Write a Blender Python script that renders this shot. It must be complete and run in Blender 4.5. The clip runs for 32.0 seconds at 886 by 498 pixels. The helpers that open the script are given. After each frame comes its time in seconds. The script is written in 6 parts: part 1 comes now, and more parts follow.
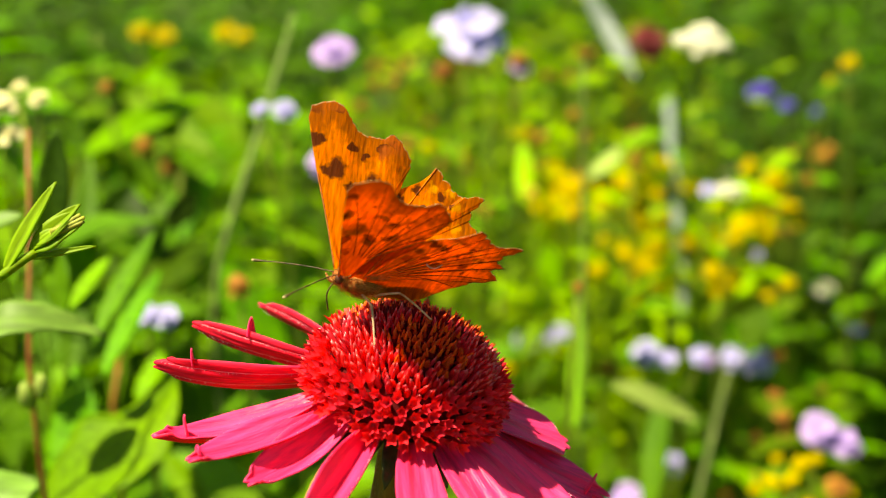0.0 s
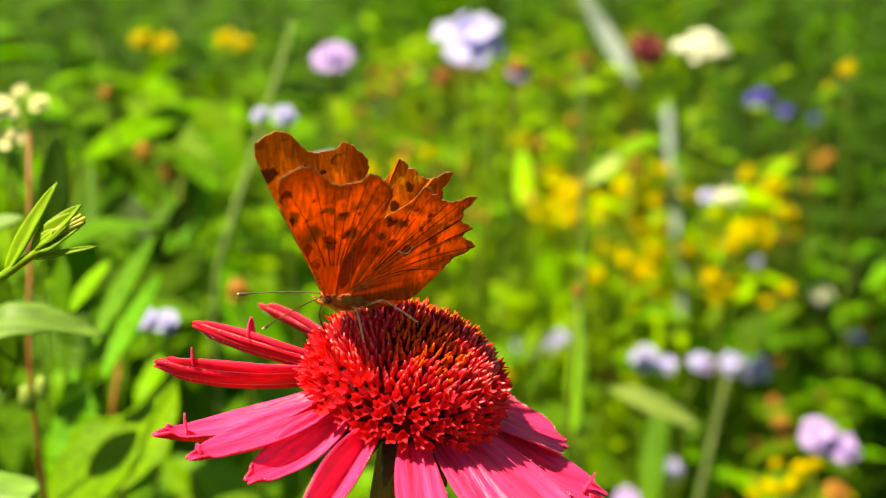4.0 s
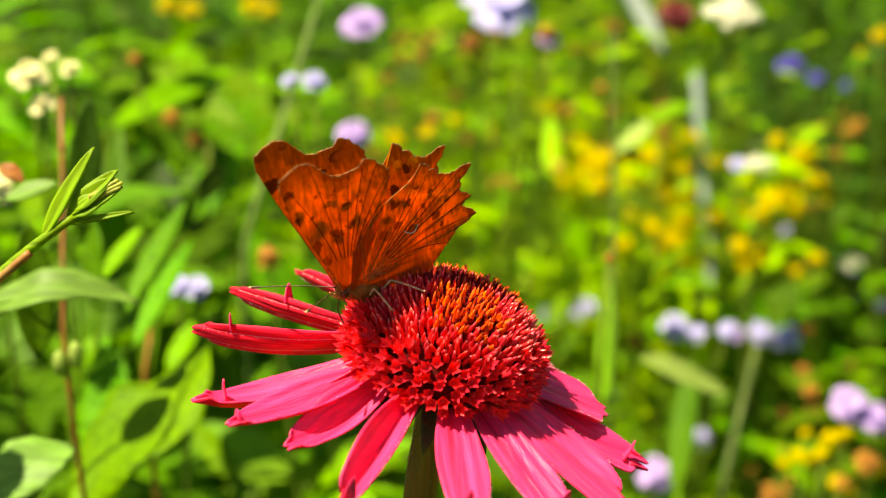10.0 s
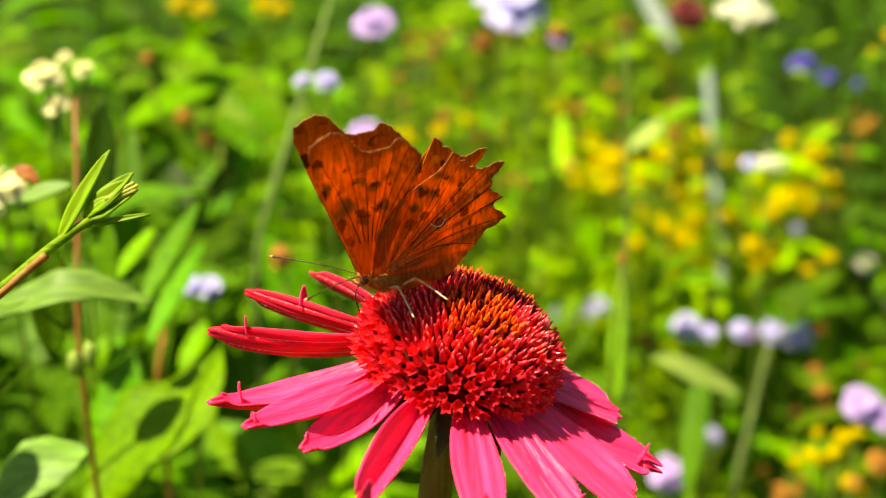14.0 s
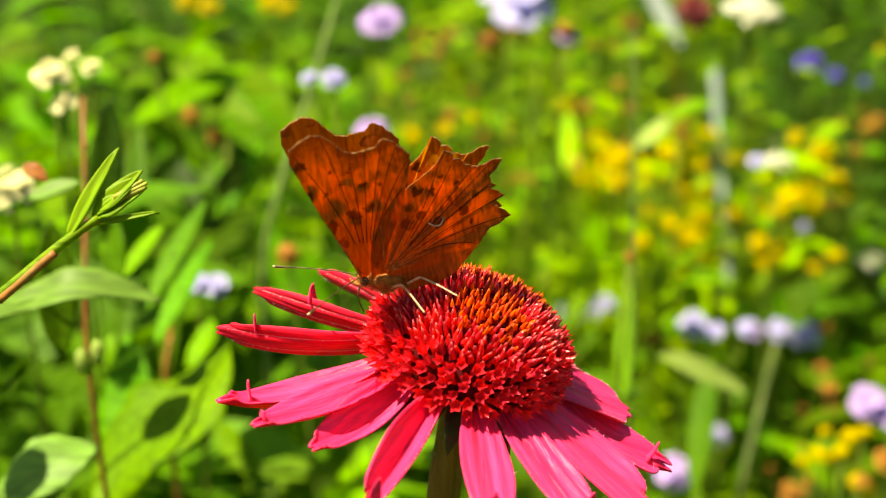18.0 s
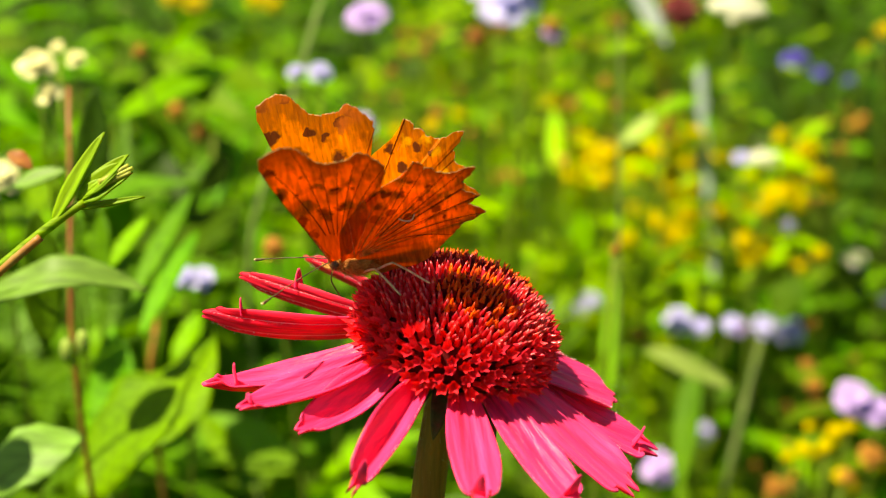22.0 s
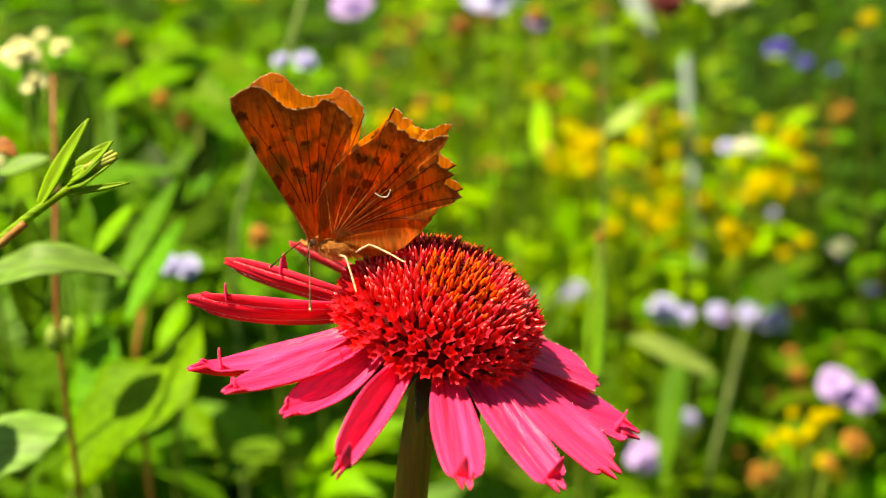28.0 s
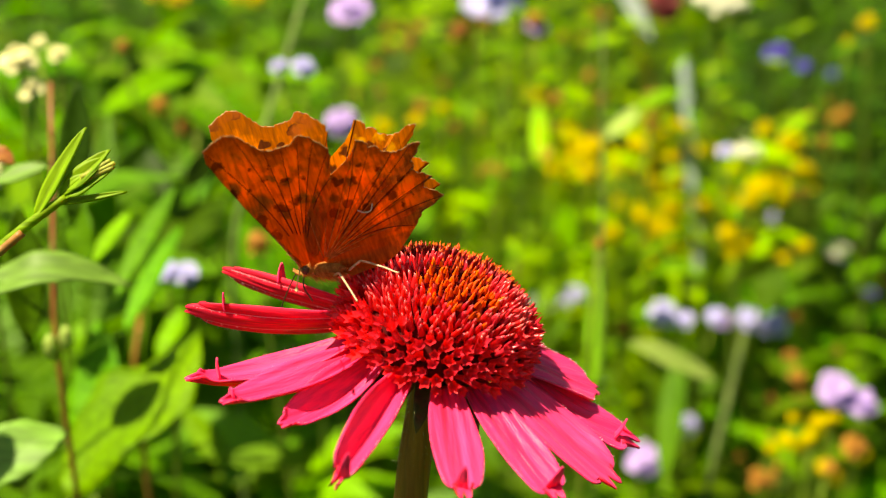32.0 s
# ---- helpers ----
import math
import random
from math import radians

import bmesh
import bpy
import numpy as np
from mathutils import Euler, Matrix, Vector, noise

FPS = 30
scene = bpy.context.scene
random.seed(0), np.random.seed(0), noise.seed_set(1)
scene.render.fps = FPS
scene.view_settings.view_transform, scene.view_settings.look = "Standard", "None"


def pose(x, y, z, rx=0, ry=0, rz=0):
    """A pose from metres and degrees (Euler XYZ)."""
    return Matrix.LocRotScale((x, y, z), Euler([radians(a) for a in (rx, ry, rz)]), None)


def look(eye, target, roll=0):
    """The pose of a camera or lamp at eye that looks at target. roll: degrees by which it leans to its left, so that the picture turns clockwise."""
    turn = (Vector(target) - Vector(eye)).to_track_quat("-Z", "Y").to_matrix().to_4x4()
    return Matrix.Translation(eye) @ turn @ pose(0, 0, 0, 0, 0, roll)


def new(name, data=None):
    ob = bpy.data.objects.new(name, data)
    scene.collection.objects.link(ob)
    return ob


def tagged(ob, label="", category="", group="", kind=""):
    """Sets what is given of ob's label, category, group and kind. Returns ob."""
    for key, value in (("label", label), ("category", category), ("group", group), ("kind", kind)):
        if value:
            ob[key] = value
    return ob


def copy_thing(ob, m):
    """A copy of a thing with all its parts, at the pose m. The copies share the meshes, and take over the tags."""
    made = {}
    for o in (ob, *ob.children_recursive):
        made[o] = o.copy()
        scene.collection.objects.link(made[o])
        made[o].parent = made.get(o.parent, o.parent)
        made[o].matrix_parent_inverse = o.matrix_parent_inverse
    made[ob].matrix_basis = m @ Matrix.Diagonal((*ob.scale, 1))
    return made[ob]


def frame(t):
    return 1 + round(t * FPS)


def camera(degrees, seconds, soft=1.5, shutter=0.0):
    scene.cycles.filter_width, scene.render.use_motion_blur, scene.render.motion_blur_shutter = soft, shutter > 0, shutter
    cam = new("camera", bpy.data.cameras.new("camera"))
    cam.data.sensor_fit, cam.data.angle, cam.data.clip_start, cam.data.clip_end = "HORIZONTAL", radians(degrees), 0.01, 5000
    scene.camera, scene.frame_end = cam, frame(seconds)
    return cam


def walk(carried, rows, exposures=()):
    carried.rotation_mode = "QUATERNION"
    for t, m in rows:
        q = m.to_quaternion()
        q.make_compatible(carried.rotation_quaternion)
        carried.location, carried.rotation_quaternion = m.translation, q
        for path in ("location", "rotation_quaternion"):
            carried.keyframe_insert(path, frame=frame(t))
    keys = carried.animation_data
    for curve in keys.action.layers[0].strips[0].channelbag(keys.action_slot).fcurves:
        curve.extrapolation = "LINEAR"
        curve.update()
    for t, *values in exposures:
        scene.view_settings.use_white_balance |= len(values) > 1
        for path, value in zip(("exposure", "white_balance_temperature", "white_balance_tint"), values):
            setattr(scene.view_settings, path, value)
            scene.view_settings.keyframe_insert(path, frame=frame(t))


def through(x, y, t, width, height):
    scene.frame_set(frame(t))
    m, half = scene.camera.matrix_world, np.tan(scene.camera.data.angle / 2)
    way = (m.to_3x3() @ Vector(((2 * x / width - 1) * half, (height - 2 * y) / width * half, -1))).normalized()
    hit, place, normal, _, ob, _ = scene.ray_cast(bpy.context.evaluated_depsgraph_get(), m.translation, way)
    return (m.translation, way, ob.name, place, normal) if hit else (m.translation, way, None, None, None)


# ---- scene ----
cam = camera(38, 32.0, 1.1, 0.0)
cam.data.dof.use_dof = True
cam.data.dof.focus_distance = 0.180
cam.data.dof.aperture_fstop = 15.5
PATH = [
    (0, pose(0.00244, -0.16376, 0.78444, 68.978, -0.245, -0.827)),
    (0.5, pose(0.00345, -0.16441, 0.78447, 69.015, -0.253, -0.772)),
    (1, pose(0.00341, -0.16501, 0.78414, 69.149, -0.197, -0.803)),
    (1.5, pose(0.00323, -0.16484, 0.78379, 69.243, -0.248, -0.825)),
    (2, pose(0.00277, -0.16501, 0.78393, 69.290, -0.311, -0.824)),
    (2.5, pose(0.00305, -0.16511, 0.78400, 69.383, -0.219, -0.868)),
    (3, pose(0.00270, -0.16542, 0.78379, 69.489, -0.217, -0.880)),
    (3.5, pose(0.00254, -0.16527, 0.78368, 69.471, -0.243, -0.875)),
    (5.5, pose(0.00179, -0.16474, 0.78367, 68.707, -0.124, -0.709)),
    (6, pose(0.00133, -0.16430, 0.78408, 68.570, -0.078, -0.594)),
    (6.5, pose(0.00122, -0.16427, 0.78418, 68.441, -0.028, -0.497)),
    (7, pose(0.00076, -0.16346, 0.78366, 68.314, -0.039, -0.338)),
    (7.5, pose(0.00007, -0.16295, 0.78374, 68.144, -0.032, -0.253)),
    (8, pose(0.00006, -0.16284, 0.78330, 68.114, 0.050, -0.099)),
    (8.5, pose(0.00057, -0.16331, 0.78370, 68.028, 0.099, -0.024)),
    (9, pose(0.00032, -0.16279, 0.78293, 68.000, 0.000, 0.000)),
    (9.5, pose(0.00050, -0.16349, 0.78273, 67.965, -0.022, 0.102)),
    (10, pose(0.00015, -0.16359, 0.78272, 67.931, 0.009, 0.139)),
    (10.5, pose(0.00021, -0.16394, 0.78283, 67.941, 0.005, 0.173)),
    (11, pose(-0.00008, -0.16368, 0.78275, 68.008, 0.071, 0.121)),
    (11.5, pose(-0.00055, -0.16337, 0.78293, 68.014, 0.080, 0.171)),
    (12, pose(0.00009, -0.16342, 0.78341, 67.972, 0.155, 0.256)),
    (12.5, pose(-0.00045, -0.16310, 0.78363, 67.931, 0.137, 0.305)),
    (13, pose(-0.00037, -0.16325, 0.78357, 67.922, 0.119, 0.394)),
    (13.5, pose(-0.00095, -0.16307, 0.78367, 67.889, 0.181, 0.424)),
    (14, pose(-0.00050, -0.16361, 0.78355, 67.815, 0.149, 0.568)),
    (14.5, pose(-0.00068, -0.16455, 0.78369, 67.721, 0.172, 0.661)),
    (16.5, pose(-0.00173, -0.16450, 0.78315, 67.662, 0.062, 0.849)),
    (17, pose(-0.00186, -0.16417, 0.78329, 67.687, 0.155, 0.801)),
    (17.5, pose(-0.00216, -0.16327, 0.78295, 67.727, 0.207, 0.753)),
    (18, pose(-0.00105, -0.16330, 0.78343, 67.728, 0.221, 0.797)),
    (18.5, pose(-0.00148, -0.16299, 0.78335, 67.733, 0.174, 0.790)),
    (19, pose(-0.00213, -0.16307, 0.78327, 67.745, 0.142, 0.761)),
    (19.5, pose(-0.00251, -0.16318, 0.78293, 67.770, 0.099, 0.742)),
    (20, pose(-0.00182, -0.16387, 0.78282, 67.768, 0.103, 0.692)),
    (20.5, pose(-0.00130, -0.16367, 0.78232, 67.774, -0.027, 0.620)),
    (21, pose(-0.00122, -0.16426, 0.78208, 67.786, -0.064, 0.491)),
    (21.5, pose(-0.00170, -0.16408, 0.78166, 67.787, -0.108, 0.374)),
    (22, pose(-0.00110, -0.16428, 0.78126, 67.783, -0.091, 0.249)),
    (22.5, pose(-0.00072, -0.16415, 0.78111, 67.798, -0.069, 0.118)),
    (23, pose(-0.00088, -0.16366, 0.78151, 67.769, -0.081, -0.003)),
    (23.5, pose(-0.00130, -0.16423, 0.78224, 67.765, -0.053, -0.050)),
    (24, pose(-0.00130, -0.16412, 0.78223, 67.757, -0.122, -0.029)),
    (24.5, pose(-0.00161, -0.16445, 0.78234, 67.737, -0.148, 0.001)),
    (25, pose(-0.00133, -0.16416, 0.78203, 67.632, -0.196, 0.029)),
    (25.5, pose(-0.00129, -0.16442, 0.78163, 67.535, -0.109, -0.021)),
    (27.5, pose(-0.00097, -0.16549, 0.78098, 67.345, -0.205, -0.264)),
    (28, pose(-0.00073, -0.16557, 0.78100, 67.351, -0.239, -0.343)),
    (28.5, pose(-0.00081, -0.16531, 0.78110, 67.354, -0.290, -0.383)),
    (29, pose(-0.00113, -0.16495, 0.78132, 67.394, -0.288, -0.441)),
    (29.5, pose(-0.00143, -0.16452, 0.78146, 67.426, -0.255, -0.478)),
    (30, pose(-0.00128, -0.16423, 0.78177, 67.430, -0.149, -0.550)),
    (30.5, pose(-0.00117, -0.16423, 0.78186, 67.467, -0.175, -0.478)),
    (31, pose(-0.00106, -0.16412, 0.78192, 67.463, -0.180, -0.436)),
    (31.5, pose(-0.00063, -0.16432, 0.78160, 67.501, -0.147, -0.387)),
    (32, pose(-0.00064, -0.16470, 0.78139, 67.519, -0.119, -0.431)),
]
walk(cam, PATH, [(0, 1.25, 8800, 2), (19, 1.25, 8800, 2), (25, 1.18, 8800, 2), (32, 1.17, 8800, 2)])

# world, sun and exposure
SUN_AZ, SUN_EL = 192.0, 66.0  # degrees: azimuth counted from +x towards +y, height above the horizon
sun_way = Vector((math.cos(radians(SUN_AZ)) * math.cos(radians(SUN_EL)), math.sin(radians(SUN_AZ)) * math.cos(radians(SUN_EL)), math.sin(radians(SUN_EL))))
world = bpy.data.worlds.new("sky")
scene.world = world
world.use_nodes = True
sky = world.node_tree.nodes.new("ShaderNodeTexSky")
sky.sky_type = "NISHITA"
sky.sun_disc = False
sky.sun_elevation = radians(SUN_EL)
sky.sun_rotation = radians(90 - SUN_AZ)
world.node_tree.links.new(sky.outputs[0], world.node_tree.nodes["Background"].inputs[0])
world.node_tree.nodes["Background"].inputs[1].default_value = 0.05
lamp = bpy.data.lights.new("sun", "SUN")
lamp.energy, lamp.angle, lamp.color = 5.0, radians(0.53), (1.0, 0.95, 0.84)
sun = new("sun", lamp)
sun.matrix_world = look(Vector((0, 0, 0.7)) + sun_way * 20, (0, 0, 0.7))

MM = 0.001


# ---- materials ----
def link(tree, a, b):
    tree.links.new(a, b)


def surface(name, colour, second=None, scale=300.0, rough=0.5, through=0.0, glow=None, bump=0.2, vary=0.12, fine=4.0, sheen=0.35, coords="Object", streak=None):
    """A surface with two scales of colour variation, relief and, where through > 0, light that passes the thin tissue."""
    m = bpy.data.materials.new(name)
    m.use_nodes = True
    t = m.node_tree
    n = t.nodes
    bsdf = n["Principled BSDF"]
    out = n["Material Output"]
    co = n.new("ShaderNodeTexCoord")
    big = n.new("ShaderNodeTexNoise")
    big.inputs["Scale"].default_value = scale
    big.inputs["Detail"].default_value = 3
    small = n.new("ShaderNodeTexNoise")
    small.inputs["Scale"].default_value = scale * fine
    small.inputs["Detail"].default_value = 4
    link(t, co.outputs[coords], big.inputs["Vector"])
    if streak:
        grooves = n.new("ShaderNodeMapping")
        grooves.inputs["Scale"].default_value = streak
        link(t, co.outputs[coords], grooves.inputs["Vector"])
        link(t, grooves.outputs[0], small.inputs["Vector"])
        link(t, grooves.outputs[0], big.inputs["Vector"])
    else:
        link(t, co.outputs[coords], small.inputs["Vector"])
    mix = n.new("ShaderNodeMix")
    mix.data_type = "RGBA"
    ramp = n.new("ShaderNodeMapRange")
    ramp.inputs["From Min"].default_value, ramp.inputs["From Max"].default_value = 0.35, 0.65
    link(t, big.outputs["Fac"], ramp.inputs["Value"])
    link(t, ramp.outputs["Result"], mix.inputs["Factor"])
    second = second or tuple(c * 0.65 for c in colour)
    mix.inputs["A"].default_value = (*colour, 1)
    mix.inputs["B"].default_value = (*second, 1)
    info = n.new("ShaderNodeObjectInfo")
    hsv = n.new("ShaderNodeHueSaturation")
    val = n.new("ShaderNodeMapRange")
    val.inputs["To Min"].default_value, val.inputs["To Max"].default_value = 1 - vary * 2, 1 + vary * 2
    geo = n.new("ShaderNodeNewGeometry")
    add, lot = n.new("ShaderNodeMath"), n.new("ShaderNodeMath")
    add.operation, lot.operation = "ADD", "FRACT"
    link(t, info.outputs["Random"], add.inputs[0])
    link(t, geo.outputs["Random Per Island"], add.inputs[1])
    link(t, add.outputs[0], lot.inputs[0])
    link(t, lot.outputs[0], val.inputs["Value"])
    grain = n.new("ShaderNodeMapRange")
    grain.inputs["From Min"].default_value, grain.inputs["From Max"].default_value = 0.28, 0.72
    grain.inputs["To Min"].default_value, grain.inputs["To Max"].default_value = 0.65, 1.35
    link(t, small.outputs["Fac"], grain.inputs["Value"])
    mul = n.new("ShaderNodeMath")
    mul.operation = "MULTIPLY"
    link(t, val.outputs["Result"], mul.inputs[0])
    link(t, grain.outputs["Result"], mul.inputs[1])
    hue = n.new("ShaderNodeMapRange")
    hue.inputs["To Min"].default_value, hue.inputs["To Max"].default_value = 0.5 - vary * 0.05, 0.5 + vary * 0.04
    link(t, lot.outputs[0], hue.inputs["Value"])
    link(t, hue.outputs["Result"], hsv.inputs["Hue"])
    link(t, mul.outputs[0], hsv.inputs["Value"])
    link(t, mix.outputs["Result"], hsv.inputs["Color"])
    link(t, hsv.outputs["Color"], bsdf.inputs["Base Color"])
    bsdf.inputs["Roughness"].default_value = rough
    bsdf.inputs["Specular IOR Level"].default_value = sheen
    bp = n.new("ShaderNodeBump")
    bp.inputs["Strength"].default_value = bump
    bp.inputs["Distance"].default_value = 0.0004
    link(t, small.outputs["Fac"], bp.inputs["Height"])
    link(t, bp.outputs["Normal"], bsdf.inputs["Normal"])
    if through:
        tr = n.new("ShaderNodeBsdfTranslucent")
        tint = n.new("ShaderNodeMix")
        tint.data_type, tint.blend_type = "RGBA", "MULTIPLY"
        tint.inputs["Factor"].default_value = 1.0
        glow = glow or (1, 1, 1)
        tint.inputs["B"].default_value = (*glow, 1)
        link(t, hsv.outputs["Color"], tint.inputs["A"])
        link(t, tint.outputs["Result"], tr.inputs["Color"])
        sh = n.new("ShaderNodeMixShader")
        sh.inputs["Fac"].default_value = through
        link(t, bsdf.outputs[0], sh.inputs[1])
        link(t, tr.outputs[0], sh.inputs[2])
        link(t, sh.outputs[0], out.inputs["Surface"])
    return m


def wing_surface(name, base, dark, spots, rough, band, glow, through, mottled=0.0, pale=None):
    """Wing scales: a ground colour, dark round spots at (x, y, radius) in mm, a dark band along the outer margin, cross grain, and tissue that lets light pass."""
    m = surface(name, base, tuple(c * 0.86 for c in base), 260, rough, through, glow, 0.4, 0.0, 4.0, 0.12)
    t = m.node_tree
    n = t.nodes
    hsv = next(k for k in n if k.bl_idname == "ShaderNodeHueSaturation")
    co = next(k for k in n if k.bl_idname == "ShaderNodeTexCoord")
    users = [l.to_socket for l in hsv.outputs["Color"].links]
    wob = n.new("ShaderNodeTexNoise")
    wob.inputs["Scale"].default_value = 700
    off = n.new("ShaderNodeVectorMath")
    off.operation = "MULTIPLY_ADD"
    off.inputs[1].default_value = (0.0024,) * 3
    link(t, co.outputs["Object"], wob.inputs["Vector"])
    link(t, wob.outputs["Color"], off.inputs[0])
    link(t, co.outputs["Object"], off.inputs[2])
    # fine streaks that run out along the scales
    flow = n.new("ShaderNodeMapping")
    flow.inputs["Scale"].default_value = (2.2, 0.35, 1)
    link(t, co.outputs["Object"], flow.inputs["Vector"])
    for k in n:
        if k.bl_idname == "ShaderNodeTexNoise" and k is not wob and k.inputs["Scale"].default_value > 900:
            link(t, flow.outputs[0], k.inputs["Vector"])
    total = None
    for x, y, r in spots:
        dist = n.new("ShaderNodeVectorMath")
        dist.operation = "DISTANCE"
        dist.inputs[1].default_value = ((x + 1.2) * MM, (y + 1.2) * MM, 0.0012)
        link(t, off.outputs[0], dist.inputs[0])
        k = n.new("ShaderNodeMapRange")
        k.inputs["From Min"].default_value, k.inputs["From Max"].default_value = r * MM * 1.15, r * MM * 0.7
        k.inputs["To Max"].default_value = 0.85 if mottled else 0.92
        link(t, dist.outputs["Value"], k.inputs["Value"])
        if total is None:
            total = k.outputs["Result"]
        else:
            mx = n.new("ShaderNodeMath")
            mx.operation = "MAXIMUM"
            link(t, total, mx.inputs[0])
            link(t, k.outputs["Result"], mx.inputs[1])
            total = mx.outputs[0]
    attr = n.new("ShaderNodeAttribute")
    attr.attribute_name = "rim"
    k = n.new("ShaderNodeMapRange")
    k.inputs["From Min"].default_value, k.inputs["From Max"].default_value = band, band + 0.12
    k.inputs["To Max"].default_value = 0.5 if pale else 0.6
    wr = n.new("ShaderNodeMath")
    wr.operation = "MULTIPLY_ADD"
    wr.inputs[1].default_value = 0.3
    link(t, wob.outputs["Fac"], wr.inputs[0])
    sub = n.new("ShaderNodeMath")
    sub.operation = "SUBTRACT"
    sub.inputs[1].default_value = 0.15
    link(t, attr.outputs["Fac"], wr.inputs[2])
    link(t, wr.outputs[0], sub.inputs[0])
    link(t, sub.outputs[0], k.inputs["Value"])
    mx = n.new("ShaderNodeMath")
    mx.operation = "MAXIMUM"
    link(t, total, mx.inputs[0])
    link(t, k.outputs["Result"], mx.inputs[1])
    last = mx.outputs[0]
    if mottled:
        far = n.new("ShaderNodeVectorMath")
        far.operation = "DISTANCE"
        far.inputs[1].default_value = (0.0012, 0.0012, 0.0012)
        link(t, off.outputs[0], far.inputs[0])
        for near, wide, deep in ((0.0095, 0.0022, 0.55), (0.0165, 0.0012, 0.35)):
            away = n.new("ShaderNodeMath")
            away.operation = "SUBTRACT"
            away.inputs[1].default_value = near - 0.0035 if deep < 0.4 else 0.0050
            link(t, far.outputs["Value"], away.inputs[0])
            size = n.new("ShaderNodeMath")
            size.operation = "ABSOLUTE"
            link(t, away.outputs[0], size.inputs[0])
            zone = n.new("ShaderNodeMapRange")
            zone.inputs["From Min"].default_value, zone.inputs["From Max"].default_value = (0.0040 + wide, 0.0040) if deep > 0.4 else (0.0012 + wide, 0.0006)
            zone.inputs["To Max"].default_value = deep
            link(t, size.outputs[0], zone.inputs["Value"])
            m2 = n.new("ShaderNodeMath")
            m2.operation = "MAXIMUM"
            link(t, last, m2.inputs[0])
            link(t, zone.outputs["Result"], m2.inputs[1])
            last = m2.outputs[0]
        blot = n.new("ShaderNodeTexNoise")
        blot.inputs["Scale"].default_value = 380
        blot.inputs["Detail"].default_value = 5
        link(t, co.outputs["Object"], blot.inputs["Vector"])
        br = n.new("ShaderNodeMapRange")
        br.inputs["From Min"].default_value, br.inputs["From Max"].default_value = 0.47, 0.62
        br.inputs["To Max"].default_value = mottled
        link(t, blot.outputs["Fac"], br.inputs["Value"])
        m2 = n.new("ShaderNodeMath")
        m2.operation = "MAXIMUM"
        link(t, last, m2.inputs[0])
        link(t, br.outputs["Result"], m2.inputs[1])
        last = m2.outputs[0]
    mix = n.new("ShaderNodeMix")
    mix.data_type = "RGBA"
    mix.inputs["B"].default_value = (*dark, 1)
    link(t, last, mix.inputs["Factor"])
    link(t, hsv.outputs["Color"], mix.inputs["A"])
    if pale:
        for x, y, r in pale[0]:
            dist = n.new("ShaderNodeVectorMath")
            dist.operation = "DISTANCE"
            dist.inputs[1].default_value = ((x + 1.2) * MM, (y + 1.2) * MM, 0.0012)
            link(t, off.outputs[0], dist.inputs[0])
            k = n.new("ShaderNodeMapRange")
            k.inputs["From Min"].default_value, k.inputs["From Max"].default_value = r * MM * 1.2, r * MM * 0.5
            k.inputs["To Max"].default_value = 0.85
            link(t, dist.outputs["Value"], k.inputs["Value"])
            step = n.new("ShaderNodeMix")
            step.data_type = "RGBA"
            step.inputs["B"].default_value = (*pale[1], 1)
            link(t, k.outputs["Result"], step.inputs["Factor"])
            link(t, mix.outputs["Result"], step.inputs["A"])
            mix = step
    for s in users:
        link(t, mix.outputs["Result"], s)
    return m


PETAL = surface("petal_pink", (0.97, 0.054, 0.240), (0.94, 0.018, 0.105), 480, 0.42, 0.24, (1.1, 0.05, 0.08), 0.8, 0.05, 4, 0.36, streak=(0.07, 1, 0.3))
velvet = PETAL.node_tree.nodes["Principled BSDF"]
velvet.inputs["Sheen Weight"].default_value = 0.16
velvet.inputs["Sheen Roughness"].default_value = 0.4
velvet.inputs["Sheen Tint"].default_value = (1.0, 0.42, 0.72, 1)
PETAL_UNDER = surface("petal_underside", (0.93, 0.028, 0.085), (0.80, 0.012, 0.040), 480, 0.5, 0.2, (1.1, 0.05, 0.08), 0.5, 0.05, 4, 0.12, streak=(0.07, 1, 0.3))
# pale pink tips, with the spines' highlights also put into the colour
SPINE_TIP = surface("spine_tip", (0.95, 0.16, 0.18), (0.80, 0.02, 0.035), 900, 0.28, 0.2, (1, 0.5, 0.4), 0.2, 0.1, 4, 0.7)
CONE_CORE = surface("cone_core", (0.10, 0.007, 0.008), (0.04, 0.003, 0.003), 500, 0.8, sheen=0.05)
FLORET = surface("floret_red", (0.92, 0.035, 0.065), (0.80, 0.014, 0.030), 900, 0.30, 0.2, (1, 0.4, 0.4), 0.2, 0.06, 4, 0.7)
SPINE = surface("spine_red", (0.93, 0.032, 0.058), (0.80, 0.014, 0.028), 900, 0.30, 0.3, (1, 0.5, 0.4), 0.2, 0.07, 4, 0.7)
# maroon bases and back spines, darkened to hold the shade on the cone's top
SPINE_MAROON_SHADE = surface("spine_maroon_shade", (0.34, 0.010, 0.013), (0.20, 0.006, 0.008), 900, 0.5, 0.12, (1, 0.4, 0.3), 0.2, 0.15, 4, 0.15)
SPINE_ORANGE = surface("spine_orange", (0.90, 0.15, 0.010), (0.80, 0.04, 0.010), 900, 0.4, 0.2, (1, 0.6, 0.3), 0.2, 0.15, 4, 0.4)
STEM = surface("stem_green", (0.25, 0.14, 0.020), (0.18, 0.062, 0.014), 420, 0.5, 0, None, 0.7, 0.0, 4, 0.3, streak=(1, 1, 0.05))
PETAL_RIB = surface("petal_rib", (0.90, 0.22, 0.32), (0.92, 0.08, 0.16), 900, 0.4)
